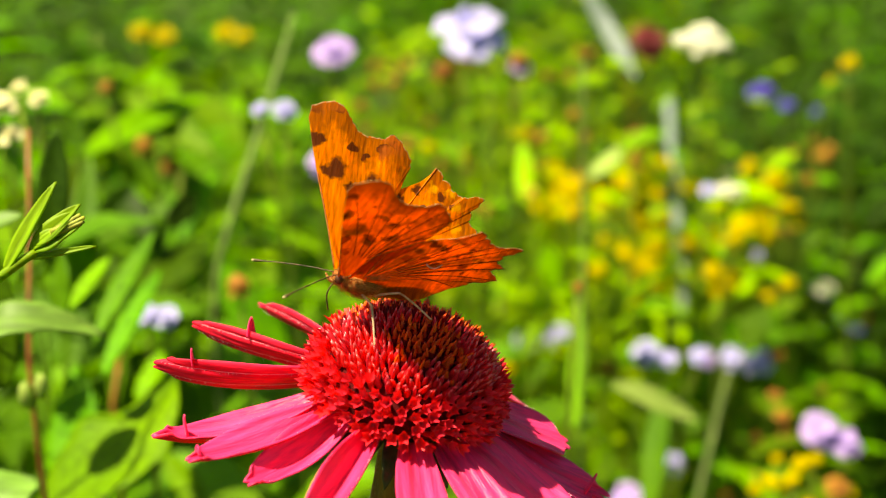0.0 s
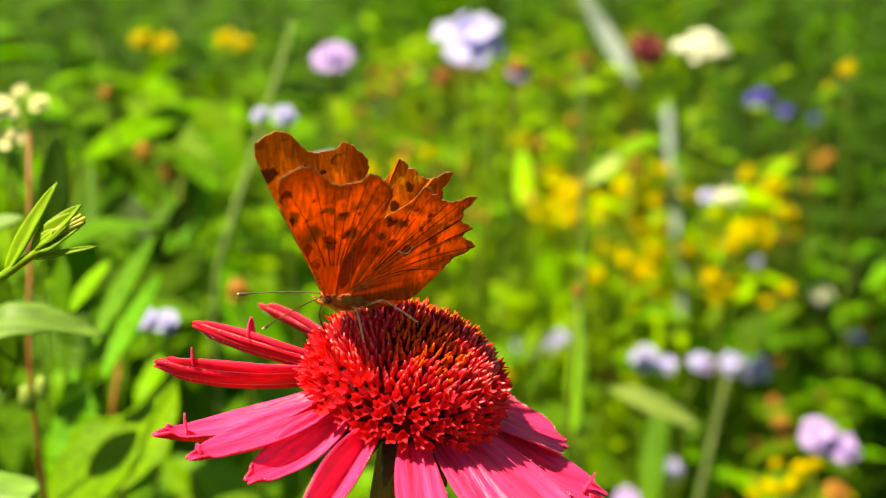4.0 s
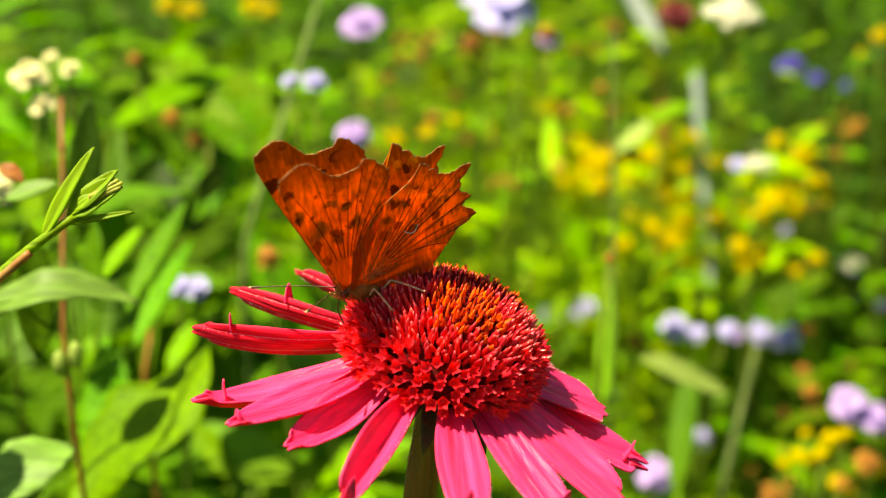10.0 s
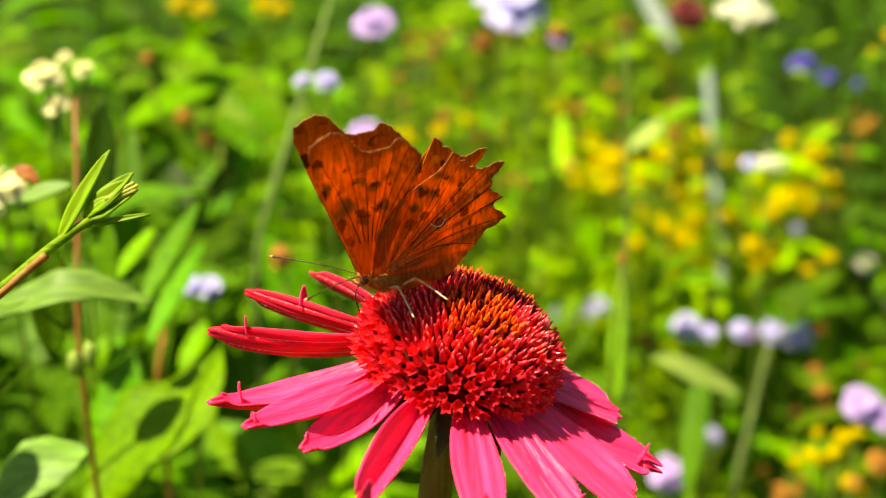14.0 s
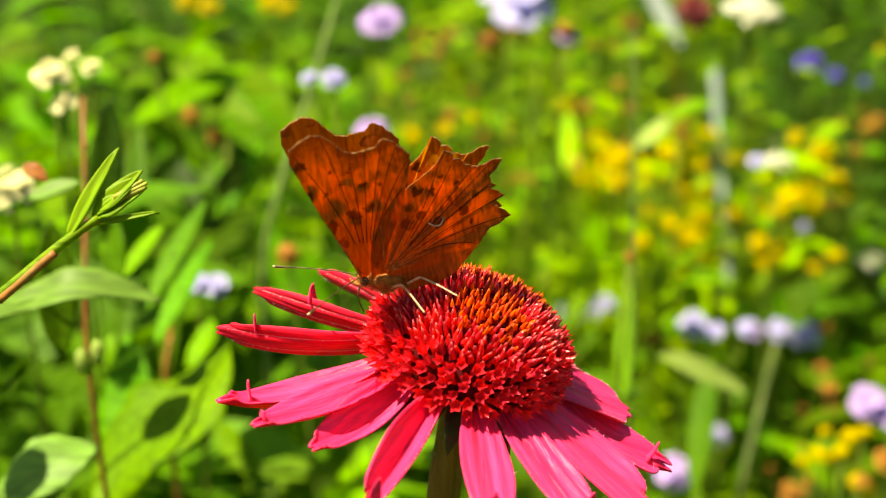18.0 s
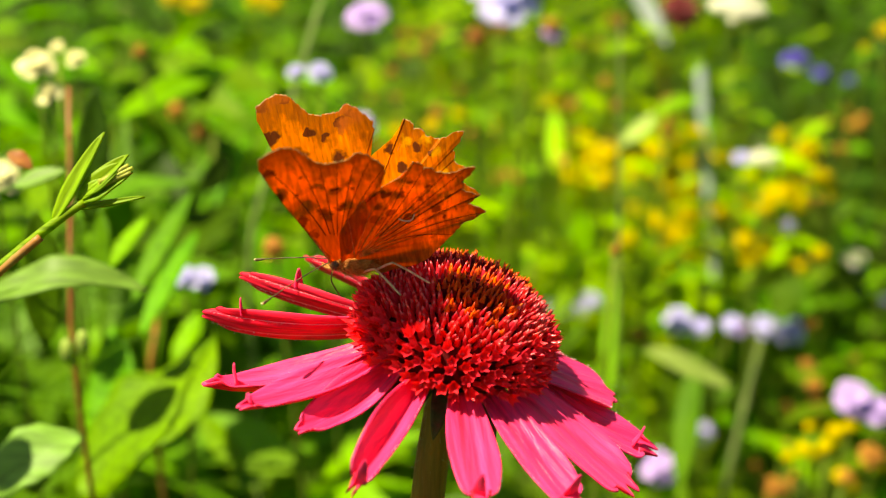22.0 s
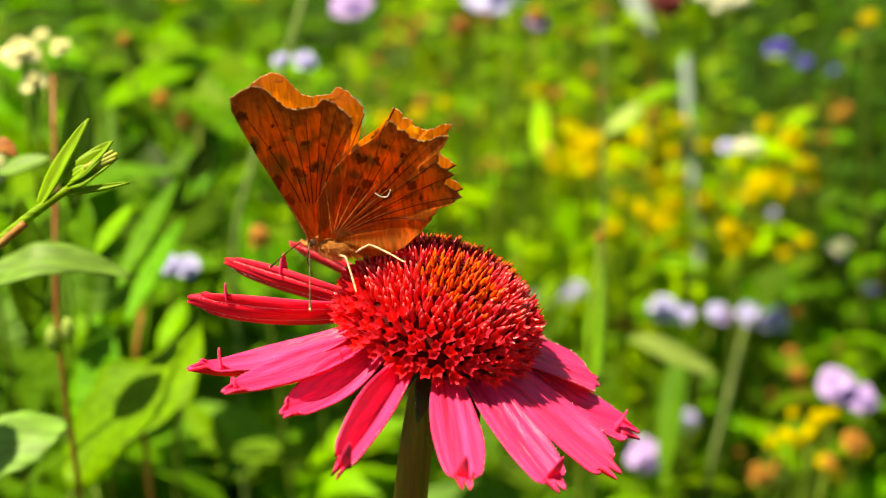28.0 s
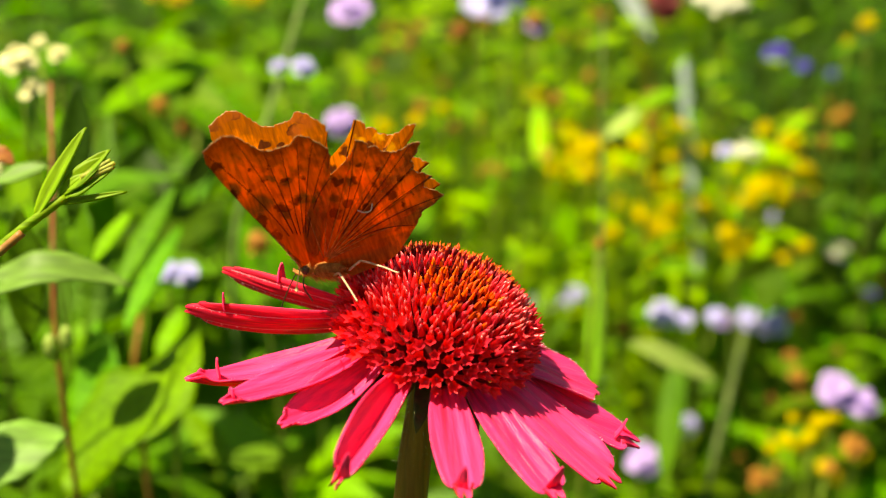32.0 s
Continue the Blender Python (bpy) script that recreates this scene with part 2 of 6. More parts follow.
PETAL_HAIR = surface("petal_hair", (0.85, 0.50, 0.55), None, 300, 0.5)
HAIR = surface("stem_hair", (0.45, 0.48, 0.30), None, 300, 0.6)
BRACT = surface("bract_green", (0.07, 0.10, 0.02), (0.10, 0.03, 0.02), 300, 0.55, 0.1)
LEAF = surface("leaf_green", (0.100, 0.250, 0.006), (0.062, 0.180, 0.005), 45, 0.55, 0.36, (1.6, 1.8, 0.35), 0.35, 0.28, 12, 0.10)
LEAF_LIGHT = surface("leaf_light", (0.145, 0.295, 0.007), (0.100, 0.225, 0.006), 45, 0.55, 0.36, (1.5, 1.6, 0.35), 0.35, 0.28, 12, 0.10)
LEAF_YELLOW = surface("leaf_yellow", (0.255, 0.41, 0.008), (0.185, 0.33, 0.008), 45, 0.5, 0.36, (1.4, 1.4, 0.35), 0.35, 0.28, 12, 0.10)
# dark leaves, and the shade in the bed's gaps put into leaf colour
LEAF_DARK_SHADE = surface("leaf_dark_shade", (0.030, 0.078, 0.003), (0.016, 0.046, 0.002), 45, 0.5, 0.30, (1.9, 1.7, 0.4), 0.35, 0.28, 12, 0.10)
LEAF_BRIGHT = surface("leaf_bright", (0.098, 0.235, 0.006), (0.066, 0.178, 0.005), 60, 0.55, 0.35, (1.4, 1.4, 0.35), 0.35, 0.12, 12, 0.2)
BUD = surface("bud_yellow_green", (0.25, 0.40, 0.015), (0.16, 0.31, 0.012), 200, 0.5, 0.35, (1.3, 1.3, 0.3), 0.3, 0.05, 8, 0.2, streak=(0.1, 1, 1))
FLORET_GREEN = surface("floret_yellow_green", (0.52, 0.58, 0.09), (0.40, 0.42, 0.05), 300, 0.5, 0.3, (1.2, 1.2, 0.4))
LEAF_PALE = surface("leaf_pale", (0.40, 0.52, 0.13), (0.32, 0.45, 0.09), 60, 0.6, 0.35, (1.2, 1.2, 0.5), 0.35, 0.08, 12, 0.2)
LEAF_NEAR = surface("leaf_near", (0.185, 0.355, 0.055), (0.145, 0.29, 0.038), 90, 0.5, 0.3, (1.3, 1.3, 0.4), 0.15, 0.10, 6, 0.25, streak=(0.15, 1, 1))
STALK = surface("stalk_green", (0.20, 0.28, 0.03), (0.13, 0.21, 0.02), 60, 0.6, 0, None, 0.3, 0.2, 4, 0.2)
STALK_DIM = surface("stalk_grey_green", (0.13, 0.19, 0.045), (0.09, 0.15, 0.03), 60, 0.6, 0, None, 0.3, 0.2, 4, 0.2)
STALK_RED = surface("stalk_red", (0.33, 0.10, 0.022), (0.24, 0.12, 0.028), 120, 0.5, 0, None, 0.3, 0.15)
STALK_GREY = surface("stake_grey", (0.19, 0.24, 0.23), (0.13, 0.18, 0.16), 60, 0.6, 0, None, 0.3, 0.1)
LILAC = surface("lilac_petal", (0.66, 0.50, 0.85), (0.54, 0.39, 0.78), 130, 0.6, 0.4, (1.2, 1.1, 1.2), 0.25, 0.08, 8, 0.2)
PALE = surface("pale_blue_petal", (0.66, 0.64, 0.92), (0.54, 0.52, 0.86), 130, 0.6, 0.4, (1.1, 1.1, 1.1), 0.25, 0.06, 8, 0.2)
BLUE = surface("violet_petal", (0.115, 0.085, 0.52), (0.07, 0.05, 0.38), 130, 0.55, 0.25, (1.2, 1.1, 1.3), 0.25, 0.10, 8, 0.25)
WHITE = surface("white_petal", (0.80, 0.80, 0.70), (0.72, 0.72, 0.52), 130, 0.6, 0.25, (1, 1, 0.9), 0.25, 0.05, 8, 0.25)
CREAM = surface("cream_petal", (0.86, 0.83, 0.50), (0.78, 0.72, 0.32), 130, 0.6, 0.25, (1, 1, 0.8), 0.25, 0.06, 8, 0.25)
YELLOW = surface("yellow_petal", (0.66, 0.55, 0.006), (0.56, 0.43, 0.005), 130, 0.6, 0.35, (1.2, 1.1, 0.5), 0.25, 0.12, 8, 0.2)
ORANGE = surface("orange_bud", (0.40, 0.19, 0.026), (0.29, 0.11, 0.018), 130, 0.7, 0.1, None, 0.3, 0.2, 8, 0.2)
DARKRED = surface("dark_red_petal", (0.16, 0.012, 0.015), None, 100, 0.55, 0.1)
SOIL = surface("soil", (0.045, 0.034, 0.022), (0.025, 0.019, 0.012), 14, 0.95, 0, None, 1.0, 0.0, 10, 0.1)
TURF = surface("turf", (0.05, 0.10, 0.016), (0.035, 0.075, 0.012), 3, 0.9, 0, None, 1.0, 0.0, 20, 0.1)
BODY = surface("body_fur", (0.48, 0.19, 0.045), (0.30, 0.10, 0.025), 1400, 0.8, 0, None, 0.8, 0.0, 4, 0.15)
ABDOMEN = surface("abdomen_rust", (0.42, 0.135, 0.035), (0.24, 0.07, 0.02), 1400, 0.8, 0, None, 0.8, 0.0, 4, 0.15)
FUR = surface("golden_fur", (0.76, 0.40, 0.12), (0.48, 0.19, 0.05), 900, 0.6, 0.2, None, 0.1, 0.0, 3, 0.3)
EYE = surface("eye_brown", (0.10, 0.04, 0.02), None, 2000, 0.25, 0, None, 0.1, 0.0, 3, 0.5)
LEG = surface("leg_cream", (0.68, 0.50, 0.32), (0.46, 0.30, 0.16), 900, 0.5, 0.1, None, 0.2, 0.0)
ANTENNA = surface("antenna_dark", (0.025, 0.014, 0.008), (0.11, 0.07, 0.025), 1500, 0.5, 0, None, 0.2, 0.0)
TIP = surface("antenna_tip", (0.75, 0.62, 0.30), None, 1500, 0.5, 0, None, 0.2, 0.0)
VEIN = surface("vein_dark", (0.15, 0.036, 0.010), None, 1500, 0.6, 0.5, (2.0, 1.0, 0.5), 0.2, 0.0)
VEIN_PALE = surface("vein_pale", (0.62, 0.29, 0.085), (0.38, 0.14, 0.035), 1500, 0.6, 0.5, (1.5, 1.2, 0.4), 0.2, 0.0)
FRINGE = surface("wing_fringe", (0.62, 0.37, 0.14), (0.22, 0.08, 0.025), 1500, 0.7, 0.3, None, 0.2, 0.0)
COMMA = surface("comma_white", (0.72, 0.62, 0.50), None, 1500, 0.6, 0, None, 0.1, 0.0)


# ---- mesh helpers ----
def mesh_of(name, bm, *mats, smooth=True):
    me = bpy.data.meshes.new(name)
    bm.normal_update()
    bm.to_mesh(me)
    bm.free()
    for m in mats:
        me.materials.append(m)
    if smooth:
        me.polygons.foreach_set("use_smooth", [True] * len(me.polygons))
    return me


def part(name, bm, material, parent, label="", m=None):
    """One mesh object under a thing or a part; bm is a bmesh or a mesh that alike pieces share."""
    me = bm if isinstance(bm, bpy.types.Mesh) else mesh_of(name, bm, material)
    ob = new(name, me)
    ob.parent = parent
    if m is not None:
        ob.matrix_basis = m
    if label:
        tagged(ob, label)
    return ob


def thing(name, label, category, m=None, group="", kind=""):
    ob = new(name)
    ob.empty_display_size = 0.005
    if m is not None:
        ob.matrix_basis = m
    return tagged(ob, label, category, group, kind)


def sheet(fn, nu, nv, thick):
    """A thin closed sheet: fn(s, t) with s along 0..1 and t across -1..1 gives the upper face."""
    bm = bmesh.new()
    top = [[Vector(fn(i / nu, 2 * j / nv - 1)) for j in range(nv + 1)] for i in range(nu + 1)]
    rows = []
    for lay in (0, 1):
        grid = []
        for i in range(nu + 1):
            row = []
            for j in range(nv + 1):
                a, b = top[max(i - 1, 0)][j], top[min(i + 1, nu)][j]
                c, d = top[i][max(j - 1, 0)], top[i][min(j + 1, nv)]
                nrm = (b - a).cross(d - c)
                nrm = nrm.normalized() if nrm.length > 1e-12 else Vector((0, 0, 1))
                row.append(bm.verts.new(top[i][j] - nrm * thick * lay))
            grid.append(row)
        rows.append(grid)
    for i in range(nu):
        for j in range(nv):
            bm.faces.new((rows[0][i][j], rows[0][i + 1][j], rows[0][i + 1][j + 1], rows[0][i][j + 1]))
            bm.faces.new((rows[1][i][j], rows[1][i][j + 1], rows[1][i + 1][j + 1], rows[1][i + 1][j]))
    edge = [(0, j) for j in range(nv)] + [(i, nv) for i in range(nu)] + [(nu, j) for j in range(nv, 0, -1)] + [(i, 0) for i in range(nu, 0, -1)]
    for (a, b), (c, d) in zip(edge, edge[1:] + edge[:1]):
        bm.faces.new((rows[0][a][b], rows[0][c][d], rows[1][c][d], rows[1][a][b]))
    bmesh.ops.recalc_face_normals(bm, faces=bm.faces)
    return bm


def smooth_line(points, n):
    """Points along a Catmull-Rom line through the given ones."""
    p = [Vector(q) for q in points]
    p = [p[0] * 2 - p[1]] + p + [p[-1] * 2 - p[-2]]
    out = []
    spans = len(p) - 3
    for k in range(n + 1):
        x = min(k / n * spans, spans - 1e-6)
        i, t = int(x), x - int(x)
        a, b, c, d = p[i : i + 4]
        out.append(0.5 * (2 * b + (c - a) * t + (2 * a - 5 * b + 4 * c - d) * t * t + (3 * b - a - 3 * c + d) * t**3))
    return out


def even(points):
    """The same line with points at about even spacing, so that it doesn't swing out between near and far ones."""
    p = [Vector(q) for q in points]
    gaps = [(b - a).length for a, b in zip(p, p[1:])]
    least = max(min(gaps), max(gaps) / 12)
    out = [p[0]]
    for a, b, g in zip(p, p[1:], gaps):
        k = max(1, round(g / least))
        out += [a.lerp(b, (i + 1) / k) for i in range(k)]
    return out


def tube(points, radius, sides=8, n=12, bm=None, cap=True):
    """A round tube along a smooth line; radius is a number or a function of 0..1."""
    bm = bm or bmesh.new()
    line = smooth_line(points, n)
    rings = []
    for k, q in enumerate(line):
        way = (line[min(k + 1, n)] - line[max(k - 1, 0)]).normalized()
        side = way.orthogonal().normalized() if k == 0 else (side - way * side.dot(way)).normalized()
        up = way.cross(side)
        r = radius(k / n) if callable(radius) else radius
        rings.append([bm.verts.new(q + (side * math.cos(a) + up * math.sin(a)) * r) for a in (2 * math.pi * j / sides for j in range(sides))])
    for a, b in zip(rings, rings[1:]):
        for j in range(sides):
            bm.faces.new((a[j], a[(j + 1) % sides], b[(j + 1) % sides], b[j]))
    if cap:
        bm.faces.new(rings[0][::-1])
        bm.faces.new(rings[-1])
    return bm


def blob(centre, radii, u=16, v=10, bm=None, wob=0.0):
    """A rounded lump."""
    bm = bm or bmesh.new()
    out = bmesh.ops.create_uvsphere(bm, u_segments=u, v_segments=v, radius=1)
    for q in out["verts"]:
        w = 1 + wob * noise.noise(q.co * 2.3 + Vector(centre) * 900)
        q.co = Vector((q.co.x * radii[0], q.co.y * radii[1], q.co.z * radii[2])) * w + Vector(centre)
    return bm


def aim(base, tip, face=(0, 0, 1), stretch=1.0):
    """A pose at base whose x axis runs to tip and whose z axis leans to face."""
    x = (Vector(tip) - Vector(base)).normalized()
    z = Vector(face) - x * x.dot(Vector(face))
    z = z.normalized() if z.length > 1e-6 else x.orthogonal().normalized()
    y = z.cross(x)
    r = Matrix((x, y, z)).transposed().to_4x4()
    return Matrix.Translation(base) @ r @ Matrix.Scale(stretch, 4)


def blade(length, width, bend=0.15, fold=0.2, belly=0.42, nu=12, nv=6, wave=0.0, teeth=0.0, thick=0.0004):
    """A pointed leaf along +x with a creased midrib, sagging by bend, broadest at belly."""

    def fn(s, t):
        w = (s / belly) ** 0.7 if s < belly else max(0.0, (1 - s) / (1 - belly)) ** 0.85
        w = 0.04 + 0.96 * math.sin(w * math.pi / 2)
        if s >= 1:
            w = 0.01
        if teeth and abs(t) > 0.9:
            w *= 1 + teeth * math.sin(s * 55)
        half = width / 2 * w
        z = -bend * length * s * s + fold * half * abs(t) + wave * width * math.sin(s * 14 + (2 if t > 0 else 0)) * abs(t)
        return (length * s, half * t, z)

    return sheet(fn, nu, nv, thick)


# ---- the coneflower ----
HEAD = pose(0, 0, 0.70) @ Matrix.Rotation(radians(13.0), 4, "Y") @ Matrix.Rotation(radians(1.0), 4, "X")
DOME_R, DOME_H = 12.8 * MM, 10.8 * MM


def petal_mesh(length, width, droop, arch, fold, skew, notch):
    a0 = radians(droop + arch)

    def fn(s, t):
        ang = a0 - radians(2 * arch) * s
        mid = a0 - radians(arch) * s
        tooth = 0.0
        if s > 0.86:
            k = (s - 0.86) / 0.14
            tooth = -notch * k * (0.5 + 0.5 * math.cos(t * math.pi * 3)) - 0.10 * k * abs(t) ** 3
        ss = s * (1 + tooth)
        x, z = ss * length * math.cos(mid), ss * length * math.sin(mid)
        w = 0.5 + 0.5 * math.sin(min(1.0, s / 0.55) * math.pi / 2)
        if s > 0.55:
            w *= 1 - 0.58 * ((s - 0.55) / 0.45) ** 1.7
        y = width / 2 * w * t
        rise = fold * (1 - skew if t > 0 else 1 + skew) * (1 - 0.4 * s)
        # a half that is folded up steeply stands closer in
        y *= min(1.0, 1.6 / max(rise, 0.1))
        ridge = 0.05 * width * w * (1 - abs(math.sin(t * math.pi * 2.0))) * min(1.0, (1 - s) * 4)
        z += ridge + rise * abs(y) + 0.03 * width * math.sin(s * 7 + t * 2)
        return (x - math.sin(ang) * ridge * 0.3, y, z)

    return sheet(fn, 26, 18, 0.28 * MM)


def curl_mesh(length, width):
    def fn(s, t):
        w = (1 - s) ** 0.6 * 0.8 + 0.05
        a = radians(25 + 75 * s)
        return (length * (0.25 * math.sin(a * 0.9)) + length * 0.1 * s, width / 2 * w * t, length * s * 0.95 + 0.15 * width * abs(t))

    return sheet(fn, 8, 4, 0.22 * MM)


def coneflower():
    root = thing("coneflower", "tall hot-pink coneflower with drooping petals and a domed spiny red cone", "flower", pose(0, 0, 0))
    # angle, droop, length and width in mm, arch, fold and its skew to one side, notch, roll, height of the base, curled teeth (share along, side, length in mm)
    petals = (
        (127.1, -9.2, 25.1, 4.6, 2, 0.4, 0.0, 0.05, 55, -1.7, ()),
        (151.3, -11.2, 24.5, 4.2, -7.3, 0.3, 0.0, 0.04, 74.4, -1.6, ((0.56, 0.55, 3.0),)),
        (167.4, -18.8, 25.7, 5.5, -17.8, 0.3, 0.0, 0.04, 69.2, -1.1, ((0.76, 0.55, 2.6),)),
        (197.2, -17.5, 25.5, 6.6, -27.1, 0.8, 0.0, 0.05, 9.2, -1.1, ((0.80, -0.4, 3.2),)),
        (213.2, -14.1, 23.0, 6.1, -16.1, 0.8, 0.0, 0.05, 3.5, -1.4, ((0.93, -0.6, 1.2),)),
        (224.8, -20.5, 17.9, 5.2, -20.6, 1.0, 0.6, 0.05, 2.1, -1.7, ()),
        (248.8, -14.4, 23.4, 4.9, 1.7, 2.1, 0.62, 0.10, 6.4, -2.3, ((0.90, 0.1, 4.4),)),
        (278.4, -8.0, 22.0, 6.8, -3.5, 0.22, 0.0, 0.10, 0.1, -2.2, ((0.90, 0.0, 3.6),)),
        (302.3, -9.8, 22.2, 7.1, -6.5, 0.22, 0.0, 0.10, 4.1, -2.1, ((0.84, 0.1, 3.8),)),
        (327.0, -17.0, 22.4, 9.4, -2.0, 0.15, 0.0, 0.10, 5.0, -1.9, ()),
        (354.6, -19.4, 23.5, 9.2, -11.7, 0.12, 0.0, 0.12, 4.2, -2.0, ((0.82, -0.15, 3.4),)),
        (10.6, -15.6, 17.0, 10.4, 0.6, 0.1, 0.0, 0.05, 3.9, -1.9, ()),
        (44, -24, 23.5, 6, 7, 0.1, 0.0, 0.08, 0, -1.3, ()),
        (68, -24, 23.5, 6, 7, 0.1, 0.0, 0.08, 0, -1.3, ()),
        (90, -24, 23.5, 6, 7, 0.1, 0.0, 0.08, 0, -1.3, ()),
        (110, -24, 23.5, 6, 7, 0.1, 0.0, 0.08, 0, -1.3, ()),
    )
    hair = random.Random(31)
    for ang, droop, length, width, arch, fold, skew, notch, roll, low, curls in petals:
        m = HEAD @ Matrix.Rotation(radians(ang), 4, "Z") @ pose(10.6 * MM, 0, low * MM, roll)
        p = part("petal", petal_mesh(length * MM, width * MM, droop, arch, fold, skew, notch), PETAL, root, "", m)
        hairs = bmesh.new()
        upturned = 120 < ang < 180
        p.data.materials.append(PETAL_UNDER)
        for poly in p.data.polygons:
            if min(poly.vertices) >= 27 * 19:
                poly.material_index = 1
        both = [v.co.copy() for v in p.data.vertices]
        top, under = both[: 27 * 19], both[27 * 19 :]
        face = under if upturned else top
        lines = (0, 18, 5, 13) if upturned else (0, 18)
        for k in range(240 if upturned else 80):
            j = hair.choice(lines)
            i = hair.randrange(1, 25)
            q = face[i * 19 + j].lerp(face[(i + 1) * 19 + j], hair.random())
            out = (q - top[i * 19 + 9]).normalized() if j in (0, 18) else Vector((0, 0, 0))
            d = (out + Vector((hair.uniform(-0.4, 0.6), hair.uniform(-0.3, 0.3), -0.7 if upturned else 0.7))).normalized()
            side = d.orthogonal().normalized() * 0.04 * MM
            hairs.faces.new([hairs.verts.new(q + side), hairs.verts.new(q - side), hairs.verts.new(q + d * hair.uniform(0.2, 0.45) * MM)])
        tagged(part("petal_hairs", hairs, PETAL_HAIR, p, "tiny pale bristles along the petal's edges and creases"), kind="stuff")
        for j in (5, 13) if upturned else ():
            rib = [under[i * 19 + j] for i in range(2, 25, 2)]
            part("rib", tube(rib, lambda t: 0.10 * MM * (1 - 0.7 * t), 6, 30), PETAL_RIB, p, "pale raised rib under the petal")
        for share, side, tall in curls:
            at = top[round(share * 26) * 19 + round((side + 1) * 9)]
            part("curled_tip", curl_mesh(tall * MM, 2.1 * MM), PETAL, p, "", pose(at.x, at.y, at.z - 0.15 * MM, -roll, 0, 0) @ pose(0, 0, 0, 0, 0, hair.uniform(-40, 40)))
    bm = bmesh.new()
    bmesh.ops.create_uvsphere(bm, u_segments=40, v_segments=20, radius=1)
    for q in bm.verts:
        z = q.co.z
        q.co = Vector((q.co.x * DOME_R * 0.97, q.co.y * DOME_R * 0.97, z * (DOME_H if z > 0 else 2.6 * MM)))
    part("cone", bm, CONE_CORE, root, "dark red-brown cone under the florets", HEAD)
    # florets in spirals over the cone
    total = 1260
    spine = []
    for k in range(3):
        bm = bmesh.new()
        n = 5
        rings = []
        for h, r in ((0, 0.50), (0.45, 0.48), (0.85, 0.26)):
            rings.append([bm.verts.new((r * math.cos(2 * math.pi * j / n), 0.55 * r * math.sin(2 * math.pi * j / n), h * (1 + 0.1 * k))) for j in range(n)])
        tipv = bm.verts.new((0.10 + 0.05 * k, 0, 1.15 + 0.1 * k))
        for a, b in zip(rings, rings[1:]):
            for j in range(n):
                bm.faces.new((a[j], a[(j + 1) % n], b[(j + 1) % n], b[j]))
        for j in range(n):
            bm.faces.new((rings[-1][j], rings[-1][(j + 1) % n], tipv)).material_index = 1
        spine.append(bm)
    spines_red = [mesh_of("spine", b.copy(), SPINE, SPINE_TIP) for b in spine]
    spines_orange = [mesh_of("spine", b.copy(), SPINE_MAROON_SHADE, SPINE_ORANGE) for b in spine]
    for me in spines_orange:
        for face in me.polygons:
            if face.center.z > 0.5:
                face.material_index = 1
    spines_shaded = [mesh_of("spine", b.copy(), SPINE_MAROON_SHADE, SPINE_MAROON_SHADE) for b in spine]
    trumpets = []
    for k in range(3):
        bm = bmesh.new()
        n = 10
        rings = []
        for h, r in ((0, 0.22), (0.5, 0.26), (0.8, 0.36)):
            rings.append([bm.verts.new((r * math.cos(2 * math.pi * j / n), r * math.sin(2 * math.pi * j / n), h)) for j in range(n)])
        rim = []
        for j in range(n):
            r, h = (0.62, 1.18 + 0.12 * math.sin(j * 1.7 + k)) if j % 2 == 0 else (0.42, 0.92)
            rim.append(bm.verts.new((r * math.cos(2 * math.pi * j / n), r * math.sin(2 * math.pi * j / n), h)))
        rings.append(rim)
        for a, b in zip(rings, rings[1:]):
            for j in range(n):
                bm.faces.new((a[j], a[(j + 1) % n], b[(j + 1) % n], b[j]))
        low = bm.verts.new((0, 0, 0.35))
        for j in range(n):
            bm.faces.new((rings[2][(j + 1) % n], rings[2][j], low))
        trumpets.append(mesh_of("floret", bm, FLORET))
    rng = random.Random(5)
    spots = []
    for count, k in [(total, k) for k in range(total)] + [(total * 3 // 8, k) for k in range(total * 3 // 8)]:
        b = math.acos(1 - (k + 0.5) / count * (1 - math.cos(radians(97))))
        phi = k * 2.399963
        if (b > radians(64)) != (count < total):
            continue
        q = Vector((DOME_R * math.sin(b) * math.cos(phi) - 0.35 * MM, DOME_R * math.sin(b) * math.sin(phi), DOME_H * math.cos(b)))
        nrm = Vector((q.x / DOME_R**2, q.y / DOME_R**2, q.z / DOME_H**2)).normalized()
        spots.append((q, nrm, math.degrees(b)))
    front = sorted(range(len(spots)), key=lambda k: spots[k][0].y * 1.0 - 0.1 * spots[k][0].z)[:300]
    front = set(front)
    rest, crown = bmesh.new(), bmesh.new()
    for k, (q, nrm, b) in enumerate(spots):
        outer = b > 64
        # withered florets have dropped out low on the front
        if 70 < b < 84 and q.y < 0 and abs(q.x + 1.6 * MM) < 3.4 * MM and k * 0.618 % 1 < 0.3:
            continue
        up = Vector((rng.uniform(-0.3, 0.3), rng.uniform(-0.3, 0.3), 0.55 if not outer else 0.35))
        way = (nrm + up).normalized()
        size = (2.1 + 0.8 * rng.random()) * MM if outer else (1.30 + 0.75 * min(1, b / 60) + 0.45 * rng.random()) * MM
        z = way
        x = Vector((rng.uniform(-1, 1), rng.uniform(-1, 1), rng.uniform(-1, 1)))
        x = (x - z * x.dot(z)).normalized()
        m = Matrix((x, z.cross(x), z)).transposed().to_4x4()
        m = Matrix.Translation(q - nrm * 0.35 * MM) @ m @ Matrix.Diagonal((size * (0.60 if outer else 0.50), size * (0.60 if outer else 0.50), size, 1))
